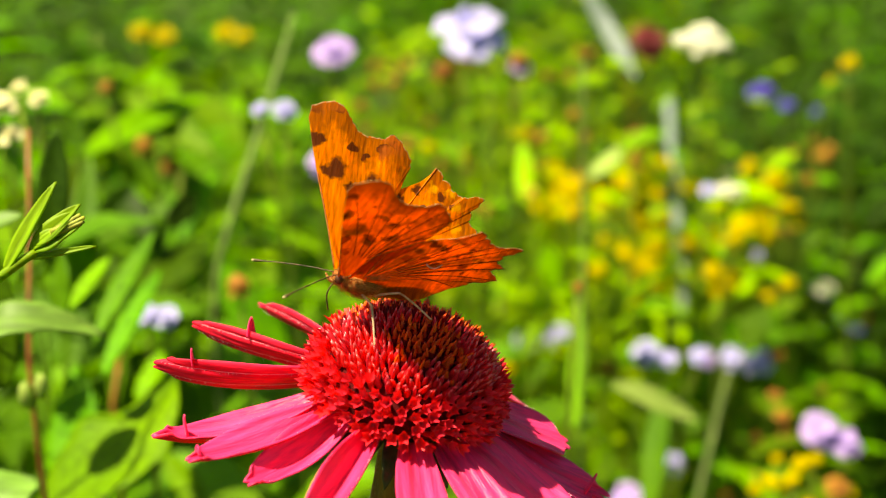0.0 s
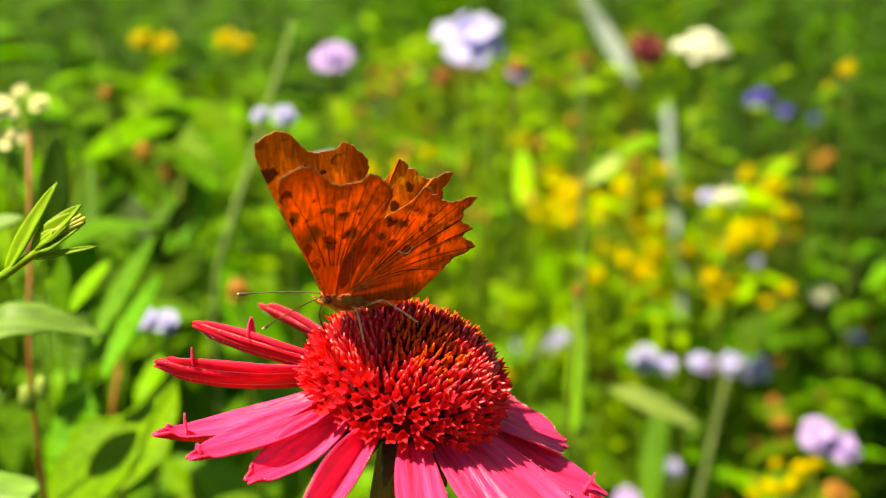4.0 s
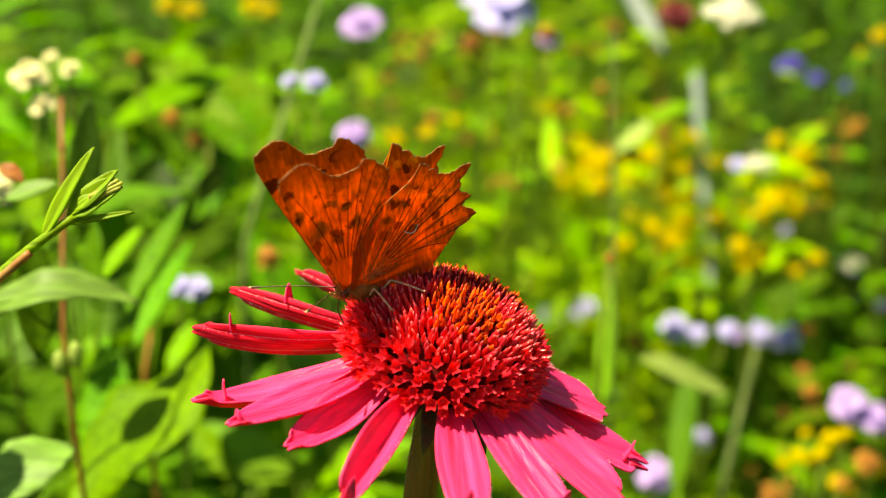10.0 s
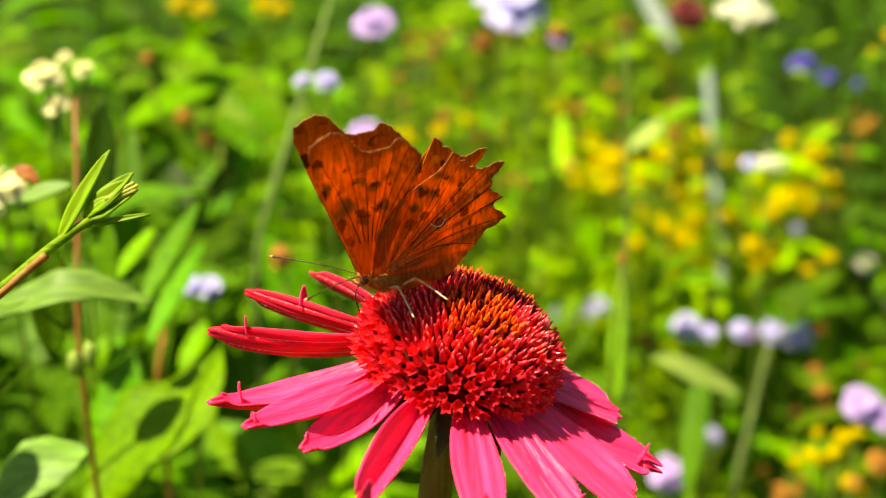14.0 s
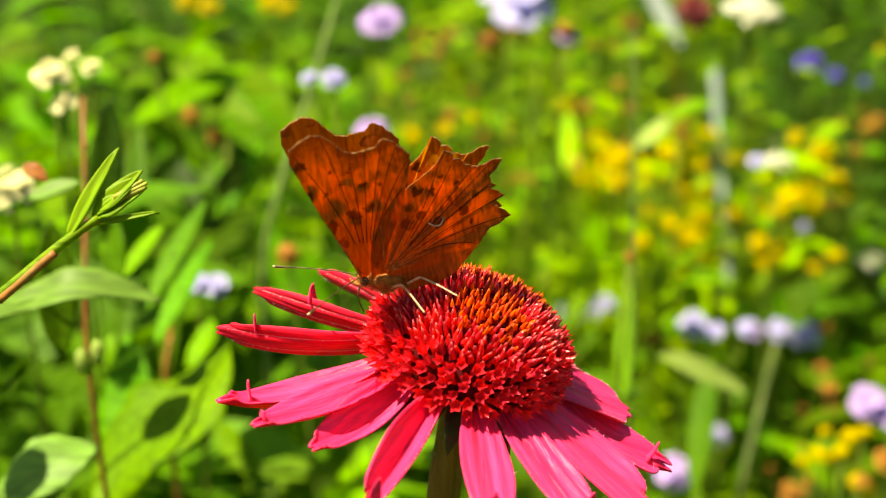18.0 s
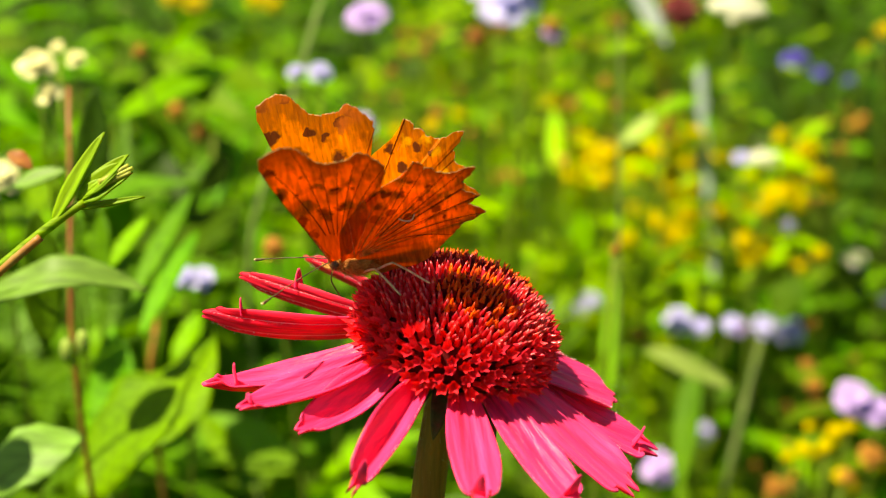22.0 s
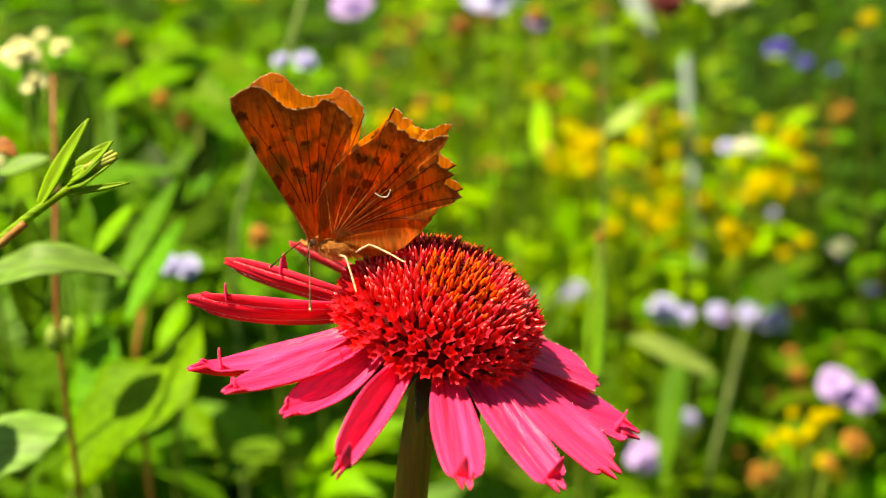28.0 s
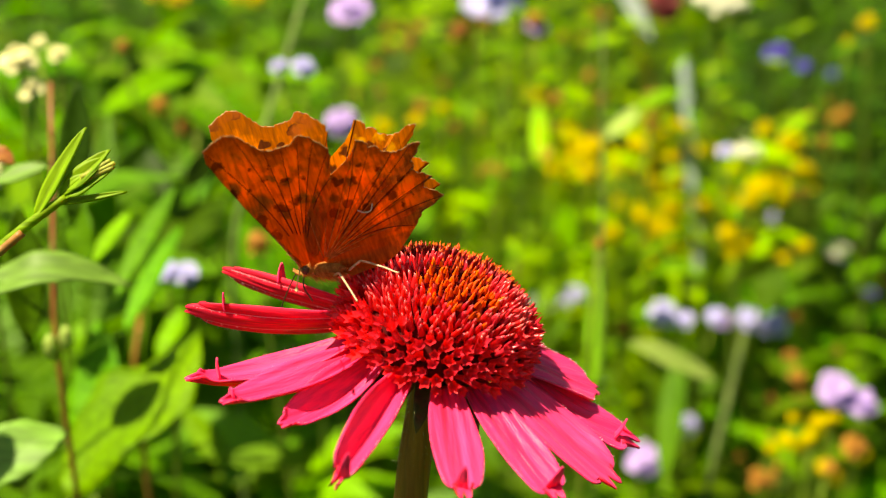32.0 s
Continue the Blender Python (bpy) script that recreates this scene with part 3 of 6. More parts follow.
        # young florets: orange tips towards the sun, dark at the back with shade added to the maroon
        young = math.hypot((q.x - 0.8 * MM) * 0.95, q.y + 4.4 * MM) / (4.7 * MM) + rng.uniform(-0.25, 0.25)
        kind = trumpets if outer else spines_orange if young < 1 else spines_shaded if q.y > 0.8 * MM and rng.random() < 0.92 - max(0, b - 45) * 0.04 else spines_red
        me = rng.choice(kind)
        if k in front:
            part("floret" if outer else "spine", me, None, root, "", HEAD @ m)
        else:
            into = crown if me in spines_orange + spines_shaded else rest
            was = len(into.verts)
            into.from_mesh(me)
            into.verts.ensure_lookup_table()
            for v in into.verts[was:]:
                v.co = m @ v.co
    cover = part("floret_cover", rest, SPINE, root, "red spiny florets on the far side of the cone", HEAD)
    cover.data.materials.append(SPINE_TIP)
    tagged(cover, kind="stuff")
    cover = part("crown_cover", crown, SPINE_MAROON_SHADE, root, "orange-tipped spines round the cone's top, and maroon ones coloured darker for shade", HEAD)
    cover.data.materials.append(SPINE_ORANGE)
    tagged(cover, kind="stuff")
    # bracts and stem
    for k in range(14):
        m = HEAD @ Matrix.Rotation(radians(k * 360 / 14 + 9), 4, "Z") @ pose(4 * MM, 0, -3.6 * MM, 0, 22, 0)
        part("bract", blade(9 * MM, 3.0 * MM, 0.35, 0.2, 0.35, 8, 4, thick=0.3 * MM), BRACT, root, "", m)
    low = HEAD @ Vector((0, 0, -3.0 * MM))
    line = [low, HEAD @ Vector((0.6 * MM, 0, -13 * MM)), Vector((-0.0046, 0.0, 0.666)), Vector((-0.011, 0.003, 0.58)), Vector((-0.02, 0.008, 0.36)), Vector((-0.022, 0.01, -0.02))]
    part("stem", tube(line, lambda t: (2.1 + 1.9 * max(0, 1 - t * 14) ** 2 + 1.2 * t) * MM, 14, 60), STEM, root, "bristly brown-green stem")
    bm = bmesh.new()
    pts = smooth_line(line, 60)
    for k in range(420):
        i = min(20, int(rng.random() ** 1.2 * 20))
        a = pts[i].lerp(pts[i + 1], rng.random())
        ang = rng.random() * 6.283
        d = Vector((math.cos(ang), math.sin(ang), rng.uniform(-0.3, 0.3)))
        s = d.orthogonal().normalized() * 0.035 * MM
        v = [bm.verts.new(a + d * 1.9 * MM + s), bm.verts.new(a + d * 1.9 * MM - s), bm.verts.new(a + d * (2.7 + rng.random()) * MM)]
        bm.faces.new(v)
    tagged(part("stem_hairs", bm, HAIR, root, "fine pale bristles on the stem"), kind="stuff")
    # leaves low on the stem
    for z, ang, size in ((0.30, 20, 1.0), (0.26, 110, 1.1), (0.2, 290, 1.1)):
        p = pts[min(59, int((0.70 - z) / 0.70 * 60))]
        tip = p + Vector((math.cos(radians(ang)), math.sin(radians(ang)), 0.15)) * 0.1
        part("leaf", blade(0.11 * size, 0.03 * size, 0.3, 0.2), LEAF, root, "", aim(p, tip))
    return root


# ---- the butterfly ----
FORE = ((0, 1.0), (3, 1.8), (7, 3.1), (12, 4.8), (17, 6.3), (20.5, 7.2), (22.3, 7.0), (23.0, 5.6), (23.5, 4.0), (23.3, 2.8), (22.3, 1.8), (21.0, 0.9), (19.9, -0.3), (19.4, -1.6),
        (19.6, -2.6), (19.4, -3.6), (19.9, -4.4), (20.3, -5.2), (20.0, -6.1), (19.0, -6.9), (18.2, -7.9), (17.2, -8.5), (16.3, -8.5), (15.0, -8.0), (13, -7.4), (9, -6.0), (5, -4.0), (1.5, -2.0))
HIND = ((0, 2.0), (6, 1.6), (11.2, -1.7), (13.3, -4.6), (14.9, -7.2), (16.5, -8.7), (17.5, -9.1), (17.1, -10.2), (16.1, -10.7), (15.7, -11.6), (14.7, -12.2), (14.2, -13.4), (14.2, -14.8), (14.9, -16.4), (14.5, -17.3),
        (13.5, -16.8), (12.4, -15.6), (11.4, -15.7), (10.8, -15.2), (9.9, -16.6), (9.0, -17.7), (8.5, -16.6), (7.6, -16.2), (6.9, -17.2), (5.7, -18.5), (4.7, -17.0), (4.4, -15.6), (3.3, -14.6),
        (2.2, -13.8), (0.6, -12.3), (-1.2, -10), (-2.4, -7), (-2.6, -3))


def wing_mesh(outline, side, mats, seed, flap=0.0):
    """A wing, x forward and y outward, as two scaly skins on one thin membrane, with the ragged margin of its outline."""
    pts = []
    margin = []
    n = len(outline)
    for i in range(n - 1):
        a, b = outline[i], outline[i + 1]
        steps = 5
        for k in range(steps):
            t = k / steps
            u, v = a[0] + (b[0] - a[0]) * t, a[1] + (b[1] - a[1]) * t
            out = 1.0 if 5 <= i <= n - 6 else 0.0
            if out:
                du = 0.28 * noise.noise(Vector((u * 1.9, v * 1.9, seed))) + 0.10 * noise.noise(Vector((u * 6, v * 6, seed)))
                dv = 0.28 * noise.noise(Vector((u * 1.9, v * 1.9, seed + 7))) + 0.10 * noise.noise(Vector((u * 6, v * 6, seed + 7)))
                u, v = u + du, v + dv
            pts.append((u, v))
            margin.append(out)
    pts.append(outline[-1])
    margin.append(0.0)
    bm = bmesh.new()
    lay = bm.verts.layers.float.new("rim")
    shares = [(r / 9) ** 0.8 for r in range(9)] + [0.992, 1.0]
    rings = len(shares) - 1
    hub = Vector((0.4, 0.0))
    grids = []
    for skin in (1, -1):
        grid = []
        for (u, v), g in zip(pts, margin):
            row = []
            for r in range(rings + 1):
                t = shares[r]
                q = hub.lerp(Vector((u, v)), t)
                ang = math.atan2(q.y, q.x)
                z = 0.22 * math.sin(ang * 15) * t * min(1, 1.6 - t) + 0.9 * t * (1 - t) + 0.06 * skin * (1 - 0.3 * t)
                z -= flap * min(1.0, max(0.0, (1.5 - q.x) / 2.5)) * min(1.0, -min(0.0, q.y) / 3)
                vert = bm.verts.new((q.y * MM, side * q.x * MM, z * MM))
                vert[lay] = g * t
                row.append(vert)
            grid.append(row)
        grids.append(grid)
    for k, grid in enumerate(grids):
        for i, (a, b) in enumerate(zip(grid, grid[1:])):
            for r in range(rings):
                f = bm.faces.new((a[r], b[r], b[r + 1], a[r + 1]))
                f.material_index = 2 if r == rings - 1 and margin[i] and noise.noise(Vector((i * 0.37, seed, 0))) > -0.12 else k
    for a, b, c, d in zip(grids[0], grids[0][1:], grids[1], grids[1][1:]):
        bm.faces.new((a[-1], b[-1], d[-1], c[-1])).material_index = 2
    bmesh.ops.recalc_face_normals(bm, faces=bm.faces)
    return mesh_of("wing", bm, *mats)


def wing_veins(root, outline, side, ends):
    """Raised veins from the wing's root to its margin, on the under side."""
    mean = sum((Vector(outline[i]) for i, bow in ends), Vector((0, 0))) / len(ends)
    for i, bow in ends:
        u, v = outline[i]
        line = []
        for k in range(9):
            t = 0.26 + 0.74 * k / 8
            end = Vector((u, v)) * 0.985
            q = Vector((0.4, 0.0)) * (1 - t) ** 2 + (mean * 0.40 + end * 0.14) * 2 * t * (1 - t) + end * t * t
            q += Vector((-v, u)).normalized() * bow * math.sin(t * math.pi)
            r = q.length / max(end.length, 0.1)
            z = 0.9 * r * (1 - r) + 0.22 * math.sin(math.atan2(q.y, q.x) * 15) * t * min(1, 1.6 - t)
            line.append((q.y * MM, side * q.x * MM, (z - 0.08) * MM))
        part("vein", tube(line, lambda t: (0.072 - 0.03 * t) * MM, 5, 14), VEIN, root)


def pale_ribs(root, side):
    """Pale hairy ribs at the hindwing's base, on the under side."""
    for u, v in ((9.0, 0.0), (13.0, -4.6), (14.0, -8.4), (12.6, -11.6), (10.2, -12.8), (7.8, -13.6), (5.4, -13.6), (3.0, -12.0), (1.0, -9.4)):
        line = [(t * v * MM, side * (0.4 + t * (u - 0.4) + 0.5 * math.sin(t * 3.14)) * MM, (0.9 * t * 0.6 * (1 - t * 0.6) - 0.17) * MM) for t in (0.05, 0.3, 0.6, 1.0)]
        part("rib", tube(line, lambda t: (0.11 - 0.085 * t) * MM, 6, 12), VEIN_PALE, root)


def wing(root, name, outline, side, mats, ends, seed, flap=0.0):
    ob = part(name, wing_mesh(outline, side, mats, seed, flap), None, root)
    wing_veins(ob, outline, side, ends)
    return ob


FORE_SPOTS = ((2.4, 11.8, 1.5), (3.5, 11.0, 1.1), (0.35, 15.2, 0.9), (-1.5, 14.0, 0.85), (-2.8, 10.7, 1.15), (0.3, 9.1, 0.9), (6.2, 14.9, 1.3), (5.0, 15.4, 0.8), (6.6, 20.2, 1.7),
              (-4.1, 15.3, 1.1), (0.0, 19.2, 1.0), (-2.6, 18.4, 0.9), (-5.6, 16.5, 1.1), (3.0, 20.0, 0.9))
FORE_BROWN = ((6.2, 20.9, 2.0), (3.2, 20.6, 1.3), (0.2, 18.9, 1.2), (-2.4, 18.2, 1.2), (-4.6, 17.6, 1.3), (-6.2, 16.2, 1.4), (-4.6, 14.9, 1.1))
HIND_SPOTS = ((-3.9, 9.5, 1.0), (-5.0, 12.7, 0.9), (-6.75, 11.4, 0.8), (-1.6, 10.7, 1.2), (-8.4, 8.6, 0.8), (-10.7, 10.8, 0.8), (-7.0, 14.6, 0.7), (-12.6, 10.0, 0.7))
HIND_PALE = ((-5.7, 14.1, 0.75), (-7.7, 13.3, 0.75), (-9.4, 12.0, 0.75), (-12.0, 11.7, 0.8), (-13.4, 9.75, 0.8), (-13.6, 7.0, 0.7))
UNDER_FORE = ((2.6, 6.6, 1.1), (3.6, 9.6, 1.2), (0.4, 10.2, 1.1), (-2.0, 10.6, 0.9), (5.8, 14.6, 1.0), (3.4, 14.2, 0.5), (1.0, 14.6, 0.5), (-1.4, 14.6, 0.5), (-4.0, 14.0, 0.6), (6.0, 19.6, 0.9), (2.4, 17.4, 0.45), (-0.2, 17.0, 0.45))
UNDER_HIND = ((-3.6, 7.2, 1.1), (-5.8, 8.2, 0.9), (-8.0, 6.6, 0.9), (-5.0, 12.2, 0.75), (-7.6, 11.6, 0.7), (-9.8, 10.0, 0.8), (-11.6, 8.0, 0.75), (-12.6, 5.6, 0.65), (-8.4, 13.6, 0.6), (-11.0, 12.0, 0.6), (-13.4, 9.8, 0.55), (-14.6, 7.2, 0.5))


def mirrored(spots, side):
    return tuple((x, side * y - (0 if side > 0 else 2.4), r) for x, y, r in spots)


def butterfly():
    root = thing("butterfly", "orange ragged-winged butterfly with brown mottled undersides, feeding on the coneflower", "butterfly")
    parts = {}
    for side, tag in ((1, "near"), (-1, "far")):
        up_f = wing_surface("upper_fore_" + tag, (0.99, 0.255, 0.004), (0.075, 0.013, 0.003), mirrored(FORE_SPOTS, side), 0.6, 0.76, (1.15, 1.5, 0.3), 0.46, 0.0, (mirrored(FORE_BROWN, side), (0.55, 0.125, 0.012)))
        un_f = wing_surface("under_fore_" + tag, (0.84, 0.285, 0.042), (0.10, 0.020, 0.005), mirrored(UNDER_FORE, side), 0.65, 0.86, (1.5, 1.25, 0.3), 0.62, 0.5)
        up_h = wing_surface("upper_hind_" + tag, (0.99, 0.255, 0.004), (0.075, 0.013, 0.003), mirrored(HIND_SPOTS, side), 0.6, 0.76, (1.15, 1.5, 0.3), 0.46, 0.0, (mirrored(HIND_PALE, side), (0.99, 0.44, 0.015)))
        un_h = wing_surface("under_hind_" + tag, (0.82, 0.275, 0.042), (0.095, 0.019, 0.005), mirrored(UNDER_HIND, side), 0.65, 0.88, (1.5, 1.22, 0.3), 0.60, 0.6)
        parts["fore_" + tag] = wing(root, "forewing", FORE, side, (up_f, un_f, FRINGE), ((6, 0.6), (9, 0.4), (12, 0.2), (14, 0.0), (17, -0.2), (19, -0.3), (21, -0.4), (24, -0.3)), 1.0)
        parts["hind_" + tag] = wing(root, "hindwing", HIND, side, (up_h, un_h, FRINGE), ((5, 0.5), (8, 0.4), (11, 0.3), (13, 0.2), (17, 0.0), (20, -0.2), (24, -0.4), (28, -0.3)), 4.0, 0.8)
        pale_ribs(parts["hind_" + tag], side)
        edge = [(y * MM, side * x * MM, (0.9 * x / 22 * (1 - x / 22) - 0.08) * MM) for x, y in ((0.3, 0.95), (3, 1.75), (7, 3.05), (10, 4.05), (13, 5.05))]
        part("costa", tube(edge, lambda t: (0.17 - 0.11 * t) * MM, 6, 20), VEIN_PALE, parts["fore_" + tag], "pale thickened front edge of the wing")
        bm = bmesh.new()
        tube([(-6.6 * MM, side * 6.9 * MM, 0.05 * MM), (-7.4 * MM, side * 6.3 * MM, 0.0), (-8.3 * MM, side * 6.3 * MM, 0.0), (-8.8 * MM, side * 7.3 * MM, 0.05 * MM)], 0.09 * MM, 6, 10, bm)
        part("comma_mark", bm, COMMA, parts["hind_" + tag], "small white comma-shaped mark")
    part("thorax", blob((-2.2 * MM, 0, -0.75 * MM), (3.4 * MM, 1.6 * MM, 1.6 * MM), 20, 14, None, 0.15), BODY, root, "brown furry thorax")
    bm = tube([(-4.0 * MM, 0, -0.15 * MM), (-6.5 * MM, 0, 0.1 * MM), (-9.3 * MM, 0, 0.5 * MM), (-11.4 * MM, 0, 1.0 * MM)], lambda t: (0.86 - 0.2 * t - 0.8 * t**6 + 0.06 * math.sin(t * 44)) * MM, 14, 30)
    part("abdomen", bm, ABDOMEN, root, "ringed rust-brown abdomen")
    head = part("head", blob((1.5 * MM, 0, 0.0), (1.15 * MM, 1.1 * MM, 1.1 * MM), 16, 10, None, 0.1), BODY, root)
    for s in (1, -1):
        part("eye", blob((1.75 * MM, s * 0.78 * MM, 0.1 * MM), (0.66 * MM, 0.5 * MM, 0.72 * MM), 14, 10), EYE, head, "glossy brown eye")
        part("palp", tube([(2.2 * MM, s * 0.3 * MM, -0.5 * MM), (3.0 * MM, s * 0.35 * MM, -0.3 * MM), (3.5 * MM, s * 0.35 * MM, 0.35 * MM)], lambda t: 0.3 * MM * (1 - 0.6 * t), 8, 8), FUR, head)
    part("proboscis", tube([(2.2 * MM, 0, -0.7 * MM), (2.8 * MM, 0.1 * MM, -2.6 * MM), (2.2 * MM, 0.2 * MM, -5.0 * MM)], 0.11 * MM, 6, 12), ANTENNA, head)
    rng = random.Random(8)
    bm = bmesh.new()
    for k in range(1300):
        a, b = rng.uniform(0, 6.283), rng.uniform(-1, 1)
        q = Vector((math.cos(a) * math.sqrt(1 - b * b), math.sin(a) * math.sqrt(1 - b * b), b))
        if rng.random() < 0.75:
            base = Vector((q.x * 3.4 - 2.2, q.y * 1.65, q.z * 1.65 - 0.75)) * MM
        else:
            base = Vector((q.x * 1.1 + 1.5, q.y * 1.05, q.z * 1.05)) * MM
        d = (q + Vector((-0.9, 0, -0.1))).normalized()
        s = d.orthogonal().normalized() * 0.05 * MM
        bm.faces.new([bm.verts.new(base + s), bm.verts.new(base - s), bm.verts.new(base + d * rng.uniform(0.55, 1.3) * MM)])
    tagged(part("fur", bm, FUR, root, "golden-brown fur on the body"), kind="stuff")
    for tag in ("near", "far"):
        a = part("antenna", tube([(0, 0, 0), (4 * MM, 0, 0.25 * MM), (8.5 * MM, 0, 0.2 * MM), (12.2 * MM, 0, 0)], lambda t: (0.085 + 0.16 * max(0, (t - 0.86) / 0.14) ** 0.7 * (1 if t < 0.995 else 0.5)) * MM, 7, 40), ANTENNA, root)
        part("antenna_tip", blob((12.25 * MM, 0, 0), (0.3 * MM, 0.19 * MM, 0.19 * MM), 8, 6), TIP, a, "pale antenna tip")
        parts["antenna_" + tag] = a
        for which, long in (("midleg", 8.0), ("hindleg", 9.0)):
            line = [(0, 0, 0), (long * 0.28 * MM, 0, 1.5 * MM), (long * 0.40 * MM, 0, 1.75 * MM), (long * 0.72 * MM, 0, 0.85 * MM), (long * 0.93 * MM, 0, 0.05 * MM), (long * 1.0 * MM, 0, -0.1 * MM)]
            parts[which + "_" + tag] = part("leg", tube(line, lambda t: (0.19 - 0.08 * t) * MM, 7, 24), LEG, root, "thin cream-coloured leg")
    root.scale = (0.982, 0.982, 0.982)
    return root, parts


# ---- garden plants ----
def petal_ring(length, width, bend=0.1, belly=0.6):
    def fn(s, t):
        w = math.sin(min(1, s / belly) * math.pi / 2) * (1 if s < belly else math.cos((s - belly) / (1 - belly) * 1.15) ** 0.6)
        return (length * s, width / 2 * (0.25 + 0.75 * w) * t, -bend * length * s * s + 0.12 * width * t * t + 0.03 * length * math.sin(s * 9 + t * 3))

    return sheet(fn, 6, 4, 0.0003)


MESHES = {}


def shared(key, make, *mats):
    if key not in MESHES:
        MESHES[key] = mesh_of(key, make(), *mats)
    return MESHES[key]


def stem_to_ground(root, top, foot, thick, mat, label=""):
    top, foot = Vector(top), Vector(foot)
    mid = top.lerp(foot, 0.45) + Vector((0.02 * math.sin(top.x * 90), 0.015 * math.cos(top.x * 70), 0))
    return part("stem", tube([top, top.lerp(mid, 0.5) + Vector((0, 0, 0.01)), mid, foot], lambda t: thick * (0.7 + 0.6 * t), 7, 16), mat, root, label)


def scabious(top, size, mat, name, label, rng, lean=(0.0, -0.55, 0.8), petals=9, stalk=None, thick=0.0008):
    """A round garden flower on its own stalk: two rings of petals round a small button."""
    root = thing(name, label, "flower", None, name + "s of the bed")
    top = Vector(top)
    face = (Vector(lean) + Vector((rng.uniform(-0.25, 0.25), rng.uniform(-0.25, 0.25), 0))).normalized()
    x = face.orthogonal().normalized()
    m = Matrix.Translation(top) @ Matrix((x, face.cross(x), face)).transposed().to_4x4() @ Matrix.Scale(size, 4)
    me = shared("petal_" + mat.name, lambda: petal_ring(0.5, 0.42, 0.25), mat)
    inner = shared("inner_petal_" + mat.name, lambda: petal_ring(0.3, 0.24, -0.3), mat)
    for k in range(petals):
        part("petal", me, mat, root, "", m @ Matrix.Rotation(2 * math.pi * (k + rng.uniform(-0.2, 0.2)) / petals, 4, "Z") @ pose(0.02, 0, 0, 0, rng.uniform(-14, 14), 0))
    for k in range(5):
        part("inner_petal", inner, mat, root, "", m @ Matrix.Rotation(2 * math.pi * (k + rng.uniform(-0.2, 0.2)) / 5, 4, "Z") @ pose(0.02, 0, 0.05, 0, -18, 0))
    part("button", shared("button_" + mat.name, lambda: blob((0, 0, 0.02), (0.14, 0.14, 0.08), 10, 6), mat), mat, root, "", m)
    foot = Vector((top.x + rng.uniform(-0.06, 0.06), top.y + rng.uniform(0.0, 0.1), -0.02))
    stem_to_ground(root, top - face * size * 0.05, foot, thick, stalk or STALK)
    return root


def cluster(top, size, mat, name, label, rng, n=30, flat=0.9):
    """A flat head of many small florets on a branching stalk."""
    root = thing(name, label, "flower", None, name + "s of the bed")
    top = Vector(top)
    me = shared("floret_" + mat.name, lambda: blob((0, 0, 0), (1, 1, 0.7), 8, 6, None, 0.4), mat)
    for k in range(n):
        a, r = k * 2.4, math.sqrt((k + 0.5) / n) * size / 2
        q = top + Vector((r * math.cos(a), r * math.sin(a), flat * size * (0.3 - (2 * r / size) ** 2 * 0.3) + rng.uniform(-0.09, 0.09) * size))
        part("floret", me, mat, root, "", Matrix.Translation(q) @ Matrix.Scale(size * 0.11 * rng.uniform(0.7, 1.3), 4))
    for k in range(5):
        a = k * 1.257
        q = top + Vector((math.cos(a) * size * 0.28, math.sin(a) * size * 0.28, -0.02 * size))
        part("twig", tube([q, q.lerp(top, 0.5) - Vector((0, 0, size * 0.4)), top - Vector((0, 0, size * 0.9))], 0.0006, 5, 6), STALK, root)
    stem_to_ground(root, top - Vector((0, 0, size * 0.85)), Vector((top.x + rng.uniform(-0.04, 0.04), top.y + 0.03, -0.02)), 0.0009, STALK)
    return root


def leafy_plant(name, label, height, leaves, size, mat, stalk, seed, spread=0.9, start=0.15, curve=0.25):
    """A plant with leaves all the way up one stalk; built once, then copied."""
    rng = random.Random(seed)
    root = thing(name, label, "plant", None, name + "s of the bed")
    bendx, bendy = rng.uniform(-0.06, 0.06), rng.uniform(-0.06, 0.06)
    line = [(0, 0, -0.02), (bendx * 0.3, bendy * 0.3, height * 0.4), (bendx, bendy, height)]
    part("stem", tube(line, lambda t: 0.0022 * (1.15 - 0.75 * t), 7, 14), stalk, root)
    pts = smooth_line(line, 40)
    kinds = [shared("leaf_%s_%d" % (name, k), lambda k=k: blade(size * (0.85 + 0.15 * k), size * (0.24 + 0.03 * k), curve + 0.1 * k, 0.25, 0.4, 10, 4, 0.03), mat) for k in range(3)]
    for k in range(leaves):
        t = start + (1 - start) * (k + rng.random() * 0.6) / leaves
        p = pts[min(40, int(t * 40))]
        a = k * 2.4 + rng.uniform(-0.4, 0.4)
        rise = rng.uniform(0.15, 0.9) + 0.5 * t
        d = Vector((math.cos(a) * spread, math.sin(a) * spread, rise))
        part("leaf", rng.choice(kinds), mat, root, "", aim(p, p + d, (0, 0, 1), (1.1 - 0.5 * t) * rng.uniform(0.75, 1.15)))
    return root


